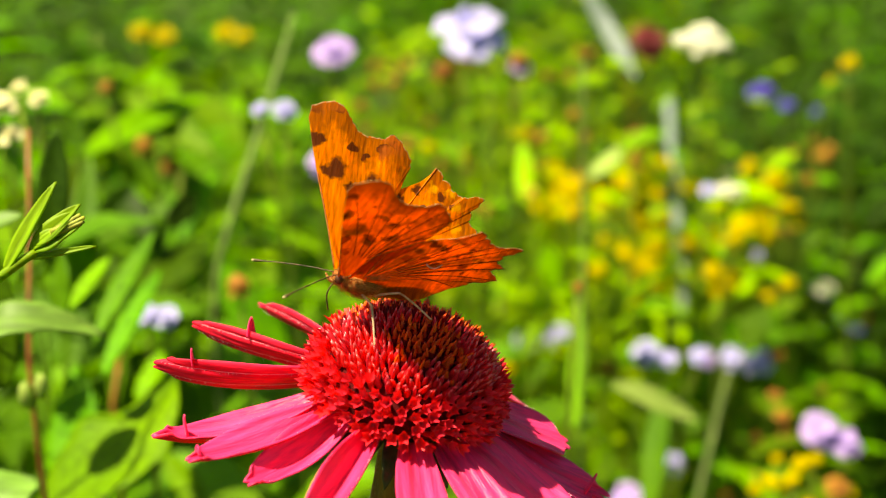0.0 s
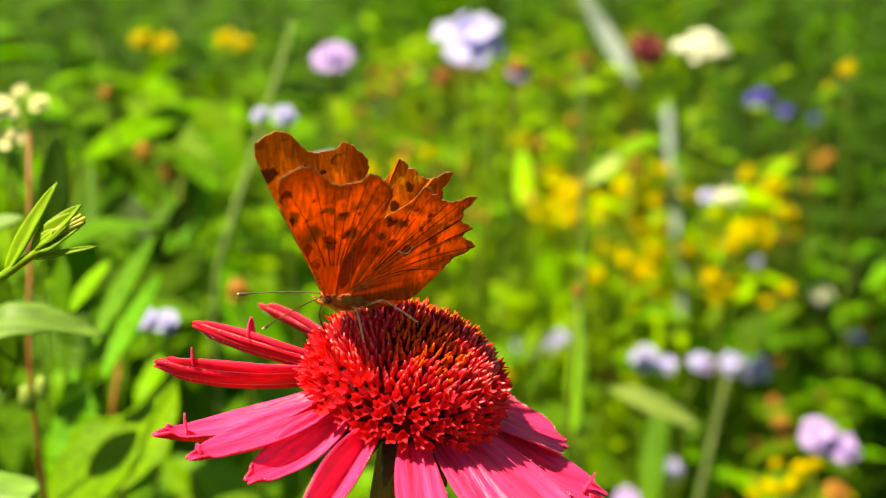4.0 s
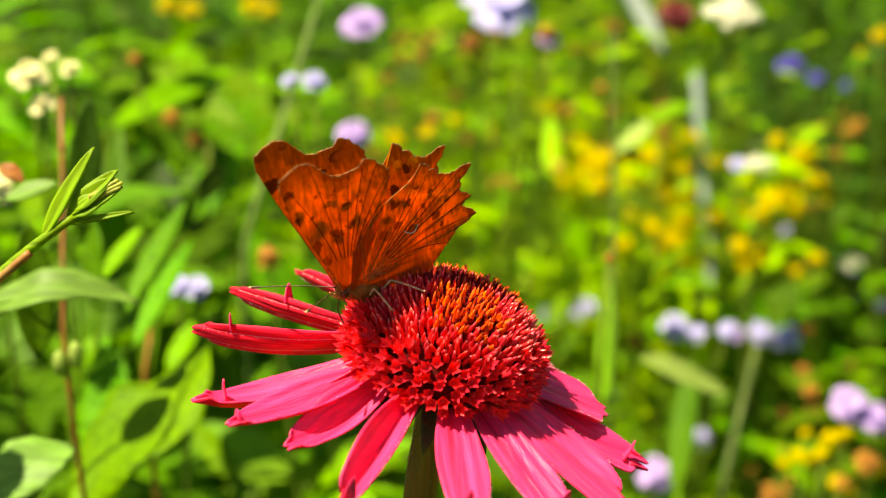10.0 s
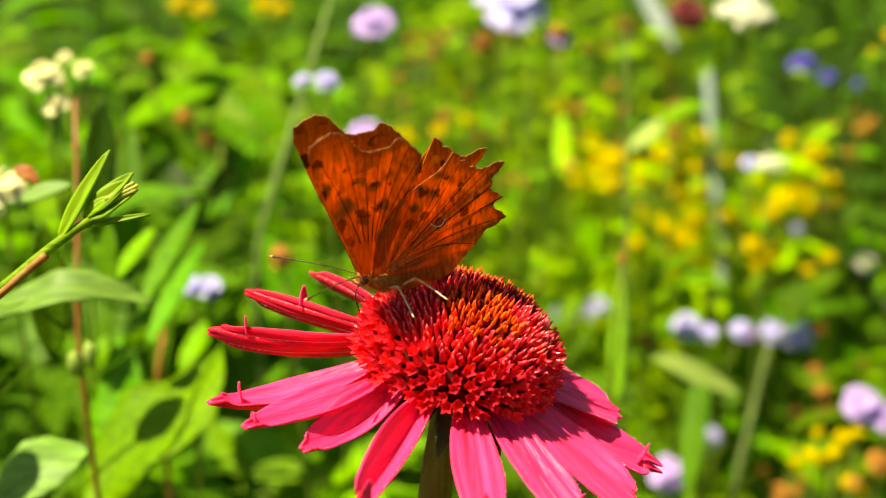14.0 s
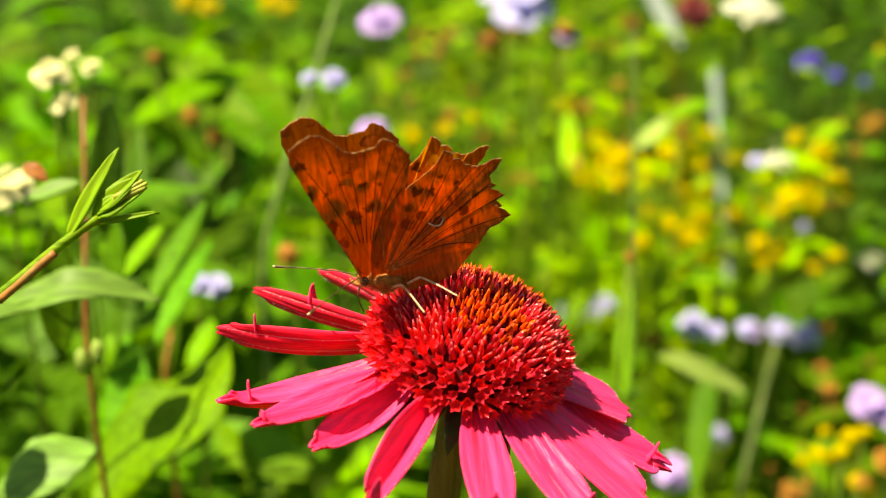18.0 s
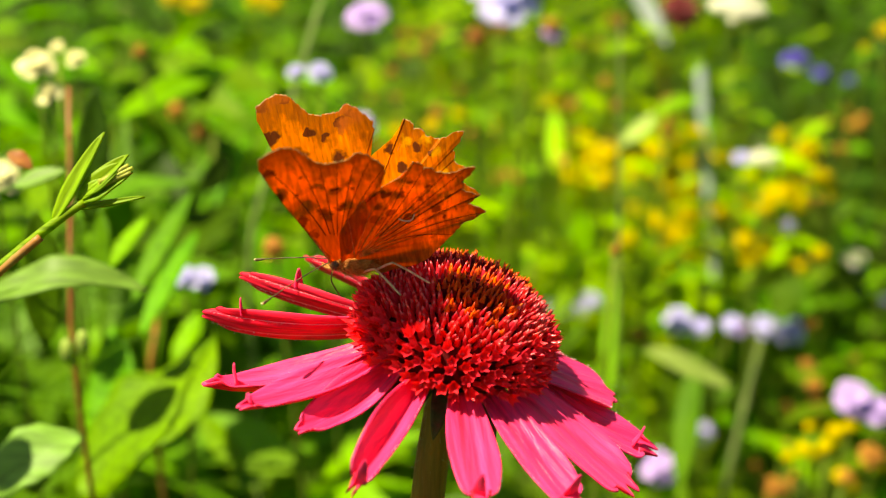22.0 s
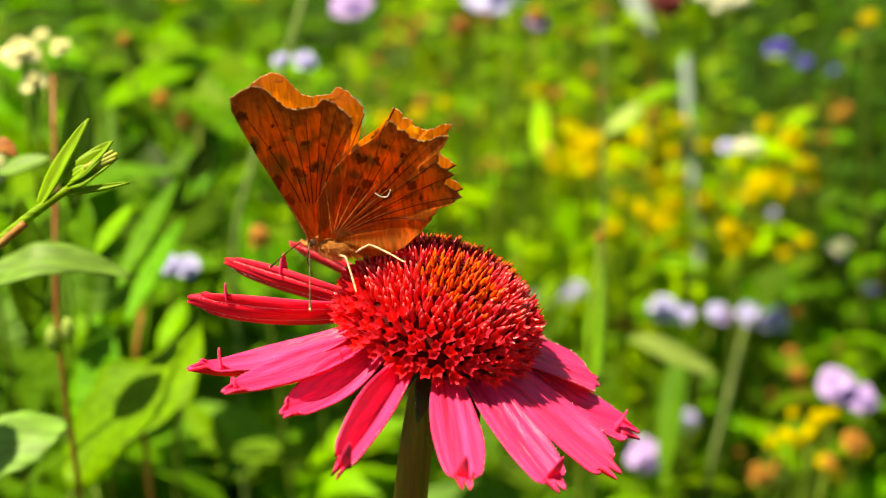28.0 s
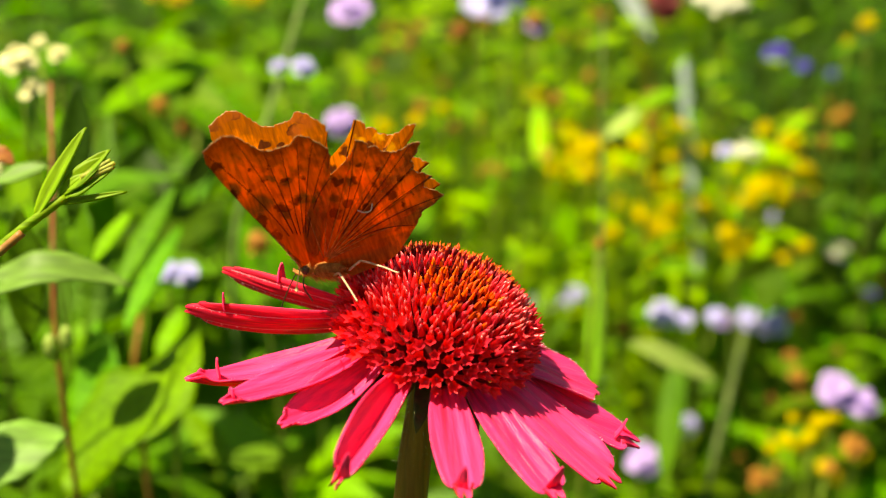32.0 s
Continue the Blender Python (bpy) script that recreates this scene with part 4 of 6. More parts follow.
def grass_stuff(name, label, n, area, tall, width, mat, seed, lean=0.25):
    """Upright blades, joined into one mesh."""
    rng = np.random.RandomState(seed)
    x, y = rng.uniform(area[0], area[1], n), rng.uniform(area[2], area[3], n)
    h = rng.uniform(tall[0], tall[1], n)
    a = rng.uniform(0, 6.283, n)
    b = rng.uniform(0, 6.283, n)
    verts, faces = [], []
    for k in range(n):
        dx, dy = math.cos(a[k]) * width / 2, math.sin(a[k]) * width / 2
        lx, ly = math.cos(b[k]) * lean * h[k], math.sin(b[k]) * lean * h[k]
        i = len(verts)
        for t, w in ((0, 1.0), (0.35, 1.0), (0.7, 0.7)):
            cx, cy, cz = x[k] + lx * t * t, y[k] + ly * t * t, h[k] * t
            verts += [(cx - dx * w, cy - dy * w, cz), (cx + dx * w, cy + dy * w, cz)]
        verts.append((x[k] + lx, y[k] + ly, h[k] * 0.97))
        faces += [(i, i + 1, i + 3, i + 2), (i + 2, i + 3, i + 5, i + 4), (i + 4, i + 5, i + 6)]
    return stuff(name, label, verts, faces, mat)


def stuff(name, label, verts, faces, mat, category="plants"):
    me = bpy.data.meshes.new(name)
    me.from_pydata(verts, [], faces)
    me.materials.append(mat)
    me.polygons.foreach_set("use_smooth", [True] * len(me.polygons))
    return tagged(new(name, me), label, category, "", "stuff")


def leaf_stuff(name, label, n, area, tall, size, mat, seed, rise=(-0.1, 0.7)):
    """Loose foliage of many small pointed leaves, joined into one mesh."""
    rng = np.random.RandomState(seed)
    verts, faces = [], []
    for k in range(n):
        p = np.array([rng.uniform(area[0], area[1]), rng.uniform(area[2], area[3]), 0.0])
        p[2] = tall[0] + (tall[1] - tall[0]) * rng.rand() ** 0.8
        a = rng.uniform(0, 6.283)
        d = np.array([math.cos(a), math.sin(a), rng.uniform(*rise)])
        d /= np.linalg.norm(d)
        s = np.array([-math.sin(a), math.cos(a), rng.uniform(-0.5, 0.5)])
        length = size * rng.uniform(0.6, 1.3)
        w = length * 0.17
        up = np.cross(d, s)
        i = len(verts)
        for t, ww, sag in ((0, 0.15, 0), (0.3, 0.9, 0.01), (0.65, 0.8, -0.05), (1.0, 0.03, -0.2)):
            c = p + d * length * t + np.array([0, 0, sag * length])
            verts += [tuple(c - s * w * ww + up * w * 0.25 * ww), tuple(c), tuple(c + s * w * ww + up * w * 0.25 * ww)]
        for r in range(3):
            j = i + r * 3
            faces += [(j, j + 1, j + 4, j + 3), (j + 1, j + 2, j + 5, j + 4)]
    return stuff(name, label, verts, faces, mat)


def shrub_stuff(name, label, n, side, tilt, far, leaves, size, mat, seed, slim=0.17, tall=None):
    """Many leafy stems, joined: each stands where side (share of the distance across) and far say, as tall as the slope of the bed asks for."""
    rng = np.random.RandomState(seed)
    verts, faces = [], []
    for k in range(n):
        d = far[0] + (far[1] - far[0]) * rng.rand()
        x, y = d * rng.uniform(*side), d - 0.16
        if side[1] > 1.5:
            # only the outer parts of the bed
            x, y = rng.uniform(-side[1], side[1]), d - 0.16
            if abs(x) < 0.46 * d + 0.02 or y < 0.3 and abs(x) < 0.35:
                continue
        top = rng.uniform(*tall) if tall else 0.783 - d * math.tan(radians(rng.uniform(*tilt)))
        if top < 0.06:
            continue
        bx, by = rng.uniform(-0.05, 0.05), rng.uniform(-0.05, 0.05)
        i = len(verts)
        for t in (0.0, 0.5, 1.0):
            cx, cy = x + bx * t * t, y + by * t * t
            w = 0.0008 * (1.3 - t)
            verts += [(cx - w, cy, top * t), (cx + w, cy, top * t), (cx, cy + w, top * t)]
        for r in (0, 3):
            for s in range(3):
                faces.append((i + r + s, i + r + (s + 1) % 3, i + r + 3 + (s + 1) % 3, i + r + 3 + s))
        for q in range(leaves):
            t = 1 - 0.75 * (q + rng.rand() * 0.8) / leaves
            p = np.array([x + bx * t * t, y + by * t * t, top * t])
            a = q * 2.4 + rng.uniform(-0.5, 0.5)
            e = np.array([math.cos(a), math.sin(a), rng.uniform(-0.1, 0.9)])
            e /= np.linalg.norm(e)
            s = np.array([-math.sin(a), math.cos(a), rng.uniform(-0.4, 0.4)])
            length = size * rng.uniform(0.6, 1.3)
            w = length * slim
            up = np.cross(e, s)
            j0 = len(verts)
            for tt, ww, sag in ((0, 0.15, 0), (0.3, 0.9, 0.02), (0.65, 0.8, -0.05), (1.0, 0.03, -0.22)):
                c = p + e * length * tt + np.array([0, 0, sag * length])
                verts += [tuple(c - s * w * ww + up * w * 0.25 * ww), tuple(c), tuple(c + s * w * ww + up * w * 0.25 * ww)]
            for r in range(3):
                j = j0 + r * 3
                faces += [(j, j + 1, j + 4, j + 3), (j + 1, j + 2, j + 5, j + 4)]
    return stuff(name, label, verts, faces, mat)


def ground():
    bm = bmesh.new()
    n = 60
    grid = []
    for i in range(n + 1):
        row = []
        for j in range(n + 1):
            a, b = 2 * i / n - 1, 2 * j / n - 1
            x, y = math.copysign(abs(a) ** 4, a) * 400, math.copysign(abs(b) ** 4, b) * 400 + 0.5
            row.append(bm.verts.new((x, y, 0.02 * noise.noise(Vector((x * 3, y * 3, 0))) if abs(x) + abs(y) < 12 else -0.02)))
        grid.append(row)
    for i in range(n):
        for j in range(n):
            f = bm.faces.new((grid[i][j], grid[i + 1][j], grid[i + 1][j + 1], grid[i][j + 1]))
            c = f.calc_center_median()
            f.material_index = 0 if abs(c.x) < 2.3 and -1.3 < c.y < 3.0 else 1
    ob = new("ground", mesh_of("ground", bm, SOIL, TURF))
    tagged(ob, "dark garden soil running out into turf", "ground", "", "structure")


def hedge():
    """A leafy hedge that closes the garden beyond the bed."""
    rng = np.random.RandomState(3)
    verts, faces = [], []
    for k in range(26000):
        a = rng.uniform(0, 6.283)
        r = 7.0 + rng.uniform(-0.5, 0.5)
        p = np.array([math.cos(a) * r, math.sin(a) * r, rng.uniform(0, 1.9) + 0.25 * math.sin(a * 9)])
        d = rng.normal(size=3)
        d /= np.linalg.norm(d)
        s = np.cross(d, rng.normal(size=3))
        s /= np.linalg.norm(s)
        i = len(verts)
        verts += [tuple(p), tuple(p + d * 0.07 - s * 0.03), tuple(p + d * 0.14), tuple(p + d * 0.07 + s * 0.03)]
        faces.append((i, i + 1, i + 2, i + 3))
    stuff("hedge", "dense dark-green leafy hedge round the garden", verts, faces, LEAF_DARK_SHADE, "hedge")


# ---- the place ----
ground()
hedge()
coneflower()
BUTTERFLY, PARTS = butterfly()

rng = random.Random(21)
# top of each flower and its width
for top, size in (
    ((-0.033, 0.34, 0.675), 0.0169),
    ((-0.036, 0.317, 0.636), 0.0127),
    ((0.163, 0.294, 0.53), 0.0150),
    ((0.173, 0.294, 0.525), 0.0151),
    ((0.09, 0.311, 0.487), 0.0159),
    ((0.048, 0.43, 0.648), 0.0100),
    ((0.143, 0.415, 0.504), 0.0118),
):
    scabious(top, size, LILAC, "lilac_flower", "pale lilac many-petalled flower on a thin green stalk", rng)
for top, size in (
    ((0.022, 0.356, 0.679), 0.0297),
    ((-0.051, 0.247, 0.676), 0.0059),
    ((-0.042, 0.239, 0.678), 0.0080),
    ((-0.08, 0.19, 0.628), 0.0078),
    ((-0.075, 0.19, 0.627), 0.0078),
    ((0.133, 0.503, 0.466), 0.0200),
    ((0.146, 0.504, 0.458), 0.0163),
    ((0.155, 0.406, 0.508), 0.0127),
    ((0.167, 0.405, 0.506), 0.0144),
    ((0.13, 0.416, 0.443), 0.0128),
    ((0.058, 0.472, 0.486), 0.0148),
    ((0.076, 0.473, 0.489), 0.0148),
    ((0.096, 0.455, 0.443), 0.0117),
    ((0.224, 0.629, 0.474), 0.0090),
    ((0.100, 0.344, 0.541), 0.0125),
    ((0.110, 0.347, 0.536), 0.0085),
    ((0.123, 0.344, 0.539), 0.0080),
    ((0.268, 0.621, 0.453), 0.0112),
    ((0.141, 0.427, 0.588), 0.0082),
):
    scabious(top, size, PALE, "pale_blue_flower", "pale blue-white flower on a thin green stalk", rng, petals=6)
for top, size in (
    ((0.207, 0.595, 0.595), 0.0156),
    ((0.224, 0.599, 0.586), 0.0096),
    ((0.297, 0.721, 0.435), 0.0108),
    ((0.307, 0.703, 0.389), 0.0125),
    ((0.324, 0.702, 0.387), 0.0125),
    ((0.264, 0.665, 0.564), 0.0075),
):
    scabious(top, size, BLUE, "violet_flower", "deep violet-blue flower among dark leaves", rng, petals=7)
for top, size in (
    ((0.16, 0.725, 0.463), 0.0124),
    ((0.153, 0.725, 0.462), 0.0087),
    ((0.148, 0.681, 0.495), 0.0092),
    ((0.118, 0.483, 0.56), 0.0077),
    ((0.17, 0.671, 0.464), 0.0125),
    ((0.155, 0.656, 0.466), 0.0101),
    ((0.157, 0.604, 0.489), 0.0080),
    ((0.153, 0.607, 0.496), 0.0105),
    ((0.151, 0.592, 0.549), 0.0095),
    ((0.136, 0.582, 0.542), 0.0089),
    ((0.141, 0.628, 0.525), 0.0100),
    ((0.15, 0.649, 0.518), 0.0083),
    ((0.131, 0.719, 0.489), 0.0089),
    ((0.139, 0.712, 0.482), 0.0087),
    ((0.144, 0.705, 0.507), 0.0105),
    ((0.123, 0.636, 0.515), 0.0073),
    ((0.142, 0.596, 0.475), 0.0117),
    ((0.122, 0.502, 0.519), 0.0103),
    ((0.125, 0.481, 0.527), 0.0077),
    ((0.143, 0.606, 0.459), 0.0132),
    ((0.168, 0.593, 0.471), 0.0081),
    ((0.146, 0.556, 0.483), 0.0075),
    ((0.15, 0.585, 0.477), 0.0063),
    ((0.139, 0.526, 0.485), 0.0059),
    ((0.225, 0.723, 0.454), 0.0115),
    ((0.201, 0.647, 0.483), 0.0115),
    ((0.192, 0.63, 0.488), 0.0081),
    ((0.188, 0.576, 0.503), 0.0110),
    ((0.237, 0.668, 0.483), 0.0143),
    ((0.176, 0.486, 0.549), 0.0098),
    ((0.217, 0.588, 0.507), 0.0094),
    ((0.193, 0.578, 0.508), 0.0118),
):
    scabious(top, size * 1.35, YELLOW, "yellow_flower", "bright yellow daisy-like flower in a dense patch", rng, petals=8, thick=0.001)
for top, size in (
    ((0.207, 0.647, 0.453), 0.0122),
    ((0.203, 0.661, 0.456), 0.0148),
    ((0.167, 0.488, 0.514), 0.0111),
    ((0.183, 0.549, 0.485), 0.0102),
    ((0.198, 0.547, 0.488), 0.0076),
    ((0.237, 0.684, 0.427), 0.0105),
    ((0.183, 0.531, 0.5), 0.0073),
    ((0.17, 0.474, 0.522), 0.0075),
    ((0.226, 0.643, 0.513), 0.0111),
    ((0.241, 0.696, 0.499), 0.0103),
    ((0.215, 0.572, 0.545), 0.0113),
    ((0.197, 0.543, 0.549), 0.0073),
    ((0.2, 0.586, 0.536), 0.0058),
    ((0.191, 0.549, 0.56), 0.0063),
    ((0.242, 0.735, 0.505), 0.0073),
    ((0.259, 0.731, 0.487), 0.0093),
    ((0.268, 0.708, 0.42), 0.0087),
    ((0.21, 0.51, 0.504), 0.0058),
    ((0.206, 0.532, 0.487), 0.0051),
    ((0.199, 0.524, 0.499), 0.0058),
    ((0.147, 0.638, 0.492), 0.0073),
    ((0.142, 0.621, 0.486), 0.0067),
    ((0.115, 0.513, 0.52), 0.0069),
    ((0.134, 0.635, 0.479), 0.0093),
    ((0.106, 0.522, 0.523), 0.0054),
    ((0.124, 0.676, 0.437), 0.0074),
    ((0.114, 0.489, 0.531), 0.0062),
    ((0.108, 0.56, 0.493), 0.0077),
    ((0.174, 0.698, 0.478), 0.0087),
    ((0.147, 0.642, 0.499), 0.0068),
    ((0.187, 0.718, 0.469), 0.0088),
    ((0.152, 0.661, 0.481), 0.0072),
):
    scabious(top, size * 1.35, YELLOW, "yellow_flower", "bright yellow daisy-like flower in a dense patch", rng, petals=8, thick=0.001)
for top, size in (
    ((0.154, 0.505, 0.51), 0.0056),
    ((0.169, 0.652, 0.463), 0.0066),
    ((0.186, 0.688, 0.448), 0.0067),
    ((0.149, 0.504, 0.532), 0.0067),
    ((0.185, 0.651, 0.473), 0.0072),
    ((0.194, 0.666, 0.468), 0.0057),
    ((0.166, 0.58, 0.493), 0.0053),
    ((0.171, 0.549, 0.51), 0.0050),
    ((0.235, 0.704, 0.458), 0.0106),
    ((0.222, 0.687, 0.461), 0.0090),
    ((0.229, 0.695, 0.474), 0.0091),
    ((0.186, 0.547, 0.519), 0.0085),
    ((0.121, 0.551, 0.551), 0.0085),
    ((0.121, 0.6, 0.53), 0.0066),
    ((0.17, 0.742, 0.498), 0.0076),
    ((0.122, 0.641, 0.507), 0.0102),
    ((0.173, 0.614, 0.528), 0.0088),
    ((0.164, 0.669, 0.505), 0.0089),
    ((0.173, 0.665, 0.514), 0.0082),
    ((0.166, 0.649, 0.515), 0.0086),
    ((0.217, 0.703, 0.481), 0.0076),
    ((0.179, 0.555, 0.537), 0.0055),
    ((0.192, 0.61, 0.517), 0.0077),
    ((0.218, 0.718, 0.454), 0.0098),
    ((0.167, 0.694, 0.409), 0.0071),
    ((0.118, 0.489, 0.503), 0.0059),
    ((0.152, 0.603, 0.451), 0.0064),
    ((0.129, 0.543, 0.476), 0.0052),
    ((0.116, 0.586, 0.505), 0.0052),
    ((0.128, 0.708, 0.467), 0.0061),
    ((0.11, 0.52, 0.537), 0.0046),
    ((0.113, 0.6, 0.512), 0.0048),
):
    scabious(top, size * 1.35, YELLOW, "yellow_flower", "bright yellow daisy-like flower in a dense patch", rng, petals=8, thick=0.001)
for top, size in (
    ((0.086, 0.64, 0.525), 0.0244),
    ((0.081, 0.603, 0.518), 0.0213),
    ((0.081, 0.464, 0.578), 0.0133),
    ((0.243, 0.601, 0.509), 0.0142),
    ((0.227, 0.582, 0.525), 0.0138),
    ((0.187, 0.383, 0.46), 0.0077),
    ((-0.01, 0.478, 0.589), 0.0088),
    ((0.006, 0.571, 0.568), 0.0080),
    ((0.026, 0.584, 0.559), 0.0096),
    ((0.195, 0.431, 0.422), 0.0078),
    ((0.209, 0.383, 0.446), 0.0122),
    ((0.222, 0.465, 0.406), 0.0070),
    ((0.211, 0.519, 0.358), 0.0076),
    ((0.236, 0.555, 0.611), 0.0058),
    ((0.219, 0.479, 0.639), 0.0091),
    ((-0.146, 0.512, 0.648), 0.0119),
    ((-0.157, 0.624, 0.623), 0.0139),
    ((-0.108, 0.551, 0.64), 0.0113),
    ((-0.109, 0.626, 0.622), 0.0118),
    ((0.043, 0.416, 0.497), 0.0085),
    ((0.243, 0.498, 0.359), 0.0095),
    ((-0.033, 0.604, 0.545), 0.0141),
    ((0.064, 0.633, 0.559), 0.0144),
    ((0.082, 0.475, 0.561), 0.0133),
    ((0.093, 0.624, 0.52), 0.0164),
):
    scabious(top, size, YELLOW, "yellow_flower", "bright yellow daisy-like flower standing among green stalks", rng, petals=8, thick=0.001)
for top, size in (
    ((0.147, 0.265, 0.531), 0.0090),
    ((0.156, 0.275, 0.528), 0.0075),
    ((0.138, 0.271, 0.520), 0.0088),
    ((0.132, 0.270, 0.517), 0.0066),
    ((0.144, 0.263, 0.526), 0.0077),
    ((0.147, 0.250, 0.521), 0.0093),
    ((0.146, 0.292, 0.518), 0.0059),
    ((0.125, 0.518, 0.541), 0.0152),
    ((0.134, 0.512, 0.526), 0.0164),
    ((0.125, 0.528, 0.513), 0.0143),
    ((0.136, 0.514, 0.506), 0.0141),
    ((0.161, 0.488, 0.521), 0.0148),
    ((0.164, 0.484, 0.511), 0.0135),
    ((0.185, 0.518, 0.541), 0.0139),
    ((0.197, 0.536, 0.530), 0.0130),
    ((0.175, 0.513, 0.529), 0.0139),
    ((0.120, 0.549, 0.512), 0.0134),
    ((0.181, 0.513, 0.502), 0.0109),
):
    scabious(top, size * 0.72, YELLOW, "yellow_flower", "bright yellow daisy-like flower in a loose patch", rng, petals=8, thick=0.0008)
for top, size in (
    ((0.158, 0.253, 0.528), 0.0093),
    ((0.147, 0.246, 0.524), 0.0054),
    ((0.126, 0.265, 0.506), 0.0088),
    ((0.171, 0.370, 0.495), 0.0079),
    ((0.173, 0.366, 0.485), 0.0090),
    ((0.173, 0.391, 0.495), 0.0065),
    ((0.133, 0.274, 0.501), 0.0067),
    ((0.088, 0.378, 0.517), 0.0079),
    ((0.174, 0.399, 0.513), 0.0076),
):
    scabious(top, size, ORANGE, "orange_flower", "faded orange flower among the leaves", rng, petals=8, thick=0.0006)
for top, size in (
    ((0.122, 0.383, 0.667), 0.0242),
    ((0.146, 0.407, 0.593), 0.0137),
    ((0.252, 0.575, 0.473), 0.0141),
):
    cluster(top, size, WHITE, "white_flower", "flat white flower cluster on a branching stalk", rng)
for top, size in (
    ((-0.107, 0.16, 0.7), 0.0101),
    ((-0.104, 0.157, 0.693), 0.0072),
    ((-0.106, 0.19, 0.694), 0.0063),
    ((-0.111, 0.191, 0.697), 0.0047),
    ((-0.118, 0.149, 0.673), 0.0138),
):
    scabious(top, size, CREAM, "cream_flower", "cream-white flower with drooping petals, going over", rng, petals=5)
scabious((0.154, 0.683, 0.607), 0.0261, DARKRED, "dark_red_flower", "dark red flower among green leaves", rng, petals=7)


def seed_head(top, size):
    root = thing("seed_head", "rust-orange faded flower head on a thin stalk", "flower", None, "seed heads of the bed")
    top = Vector(top)
    bm = blob(top, (size / 2, size / 2, size * 0.42), 12, 8, None, 0.5)
    part("head", bm, ORANGE, root)
    for k in range(6):
        a = k * 1.047
        part("bract", blade(size * 0.8, size * 0.3, 0.3, 0.2, 0.4, 6, 2), ORANGE, root, "", aim(top, top + Vector((math.cos(a), math.sin(a), -0.3))))
    stem_to_ground(root, top, (top.x + rng.uniform(-0.04, 0.04), top.y + 0.03, -0.02), 0.001, STALK)


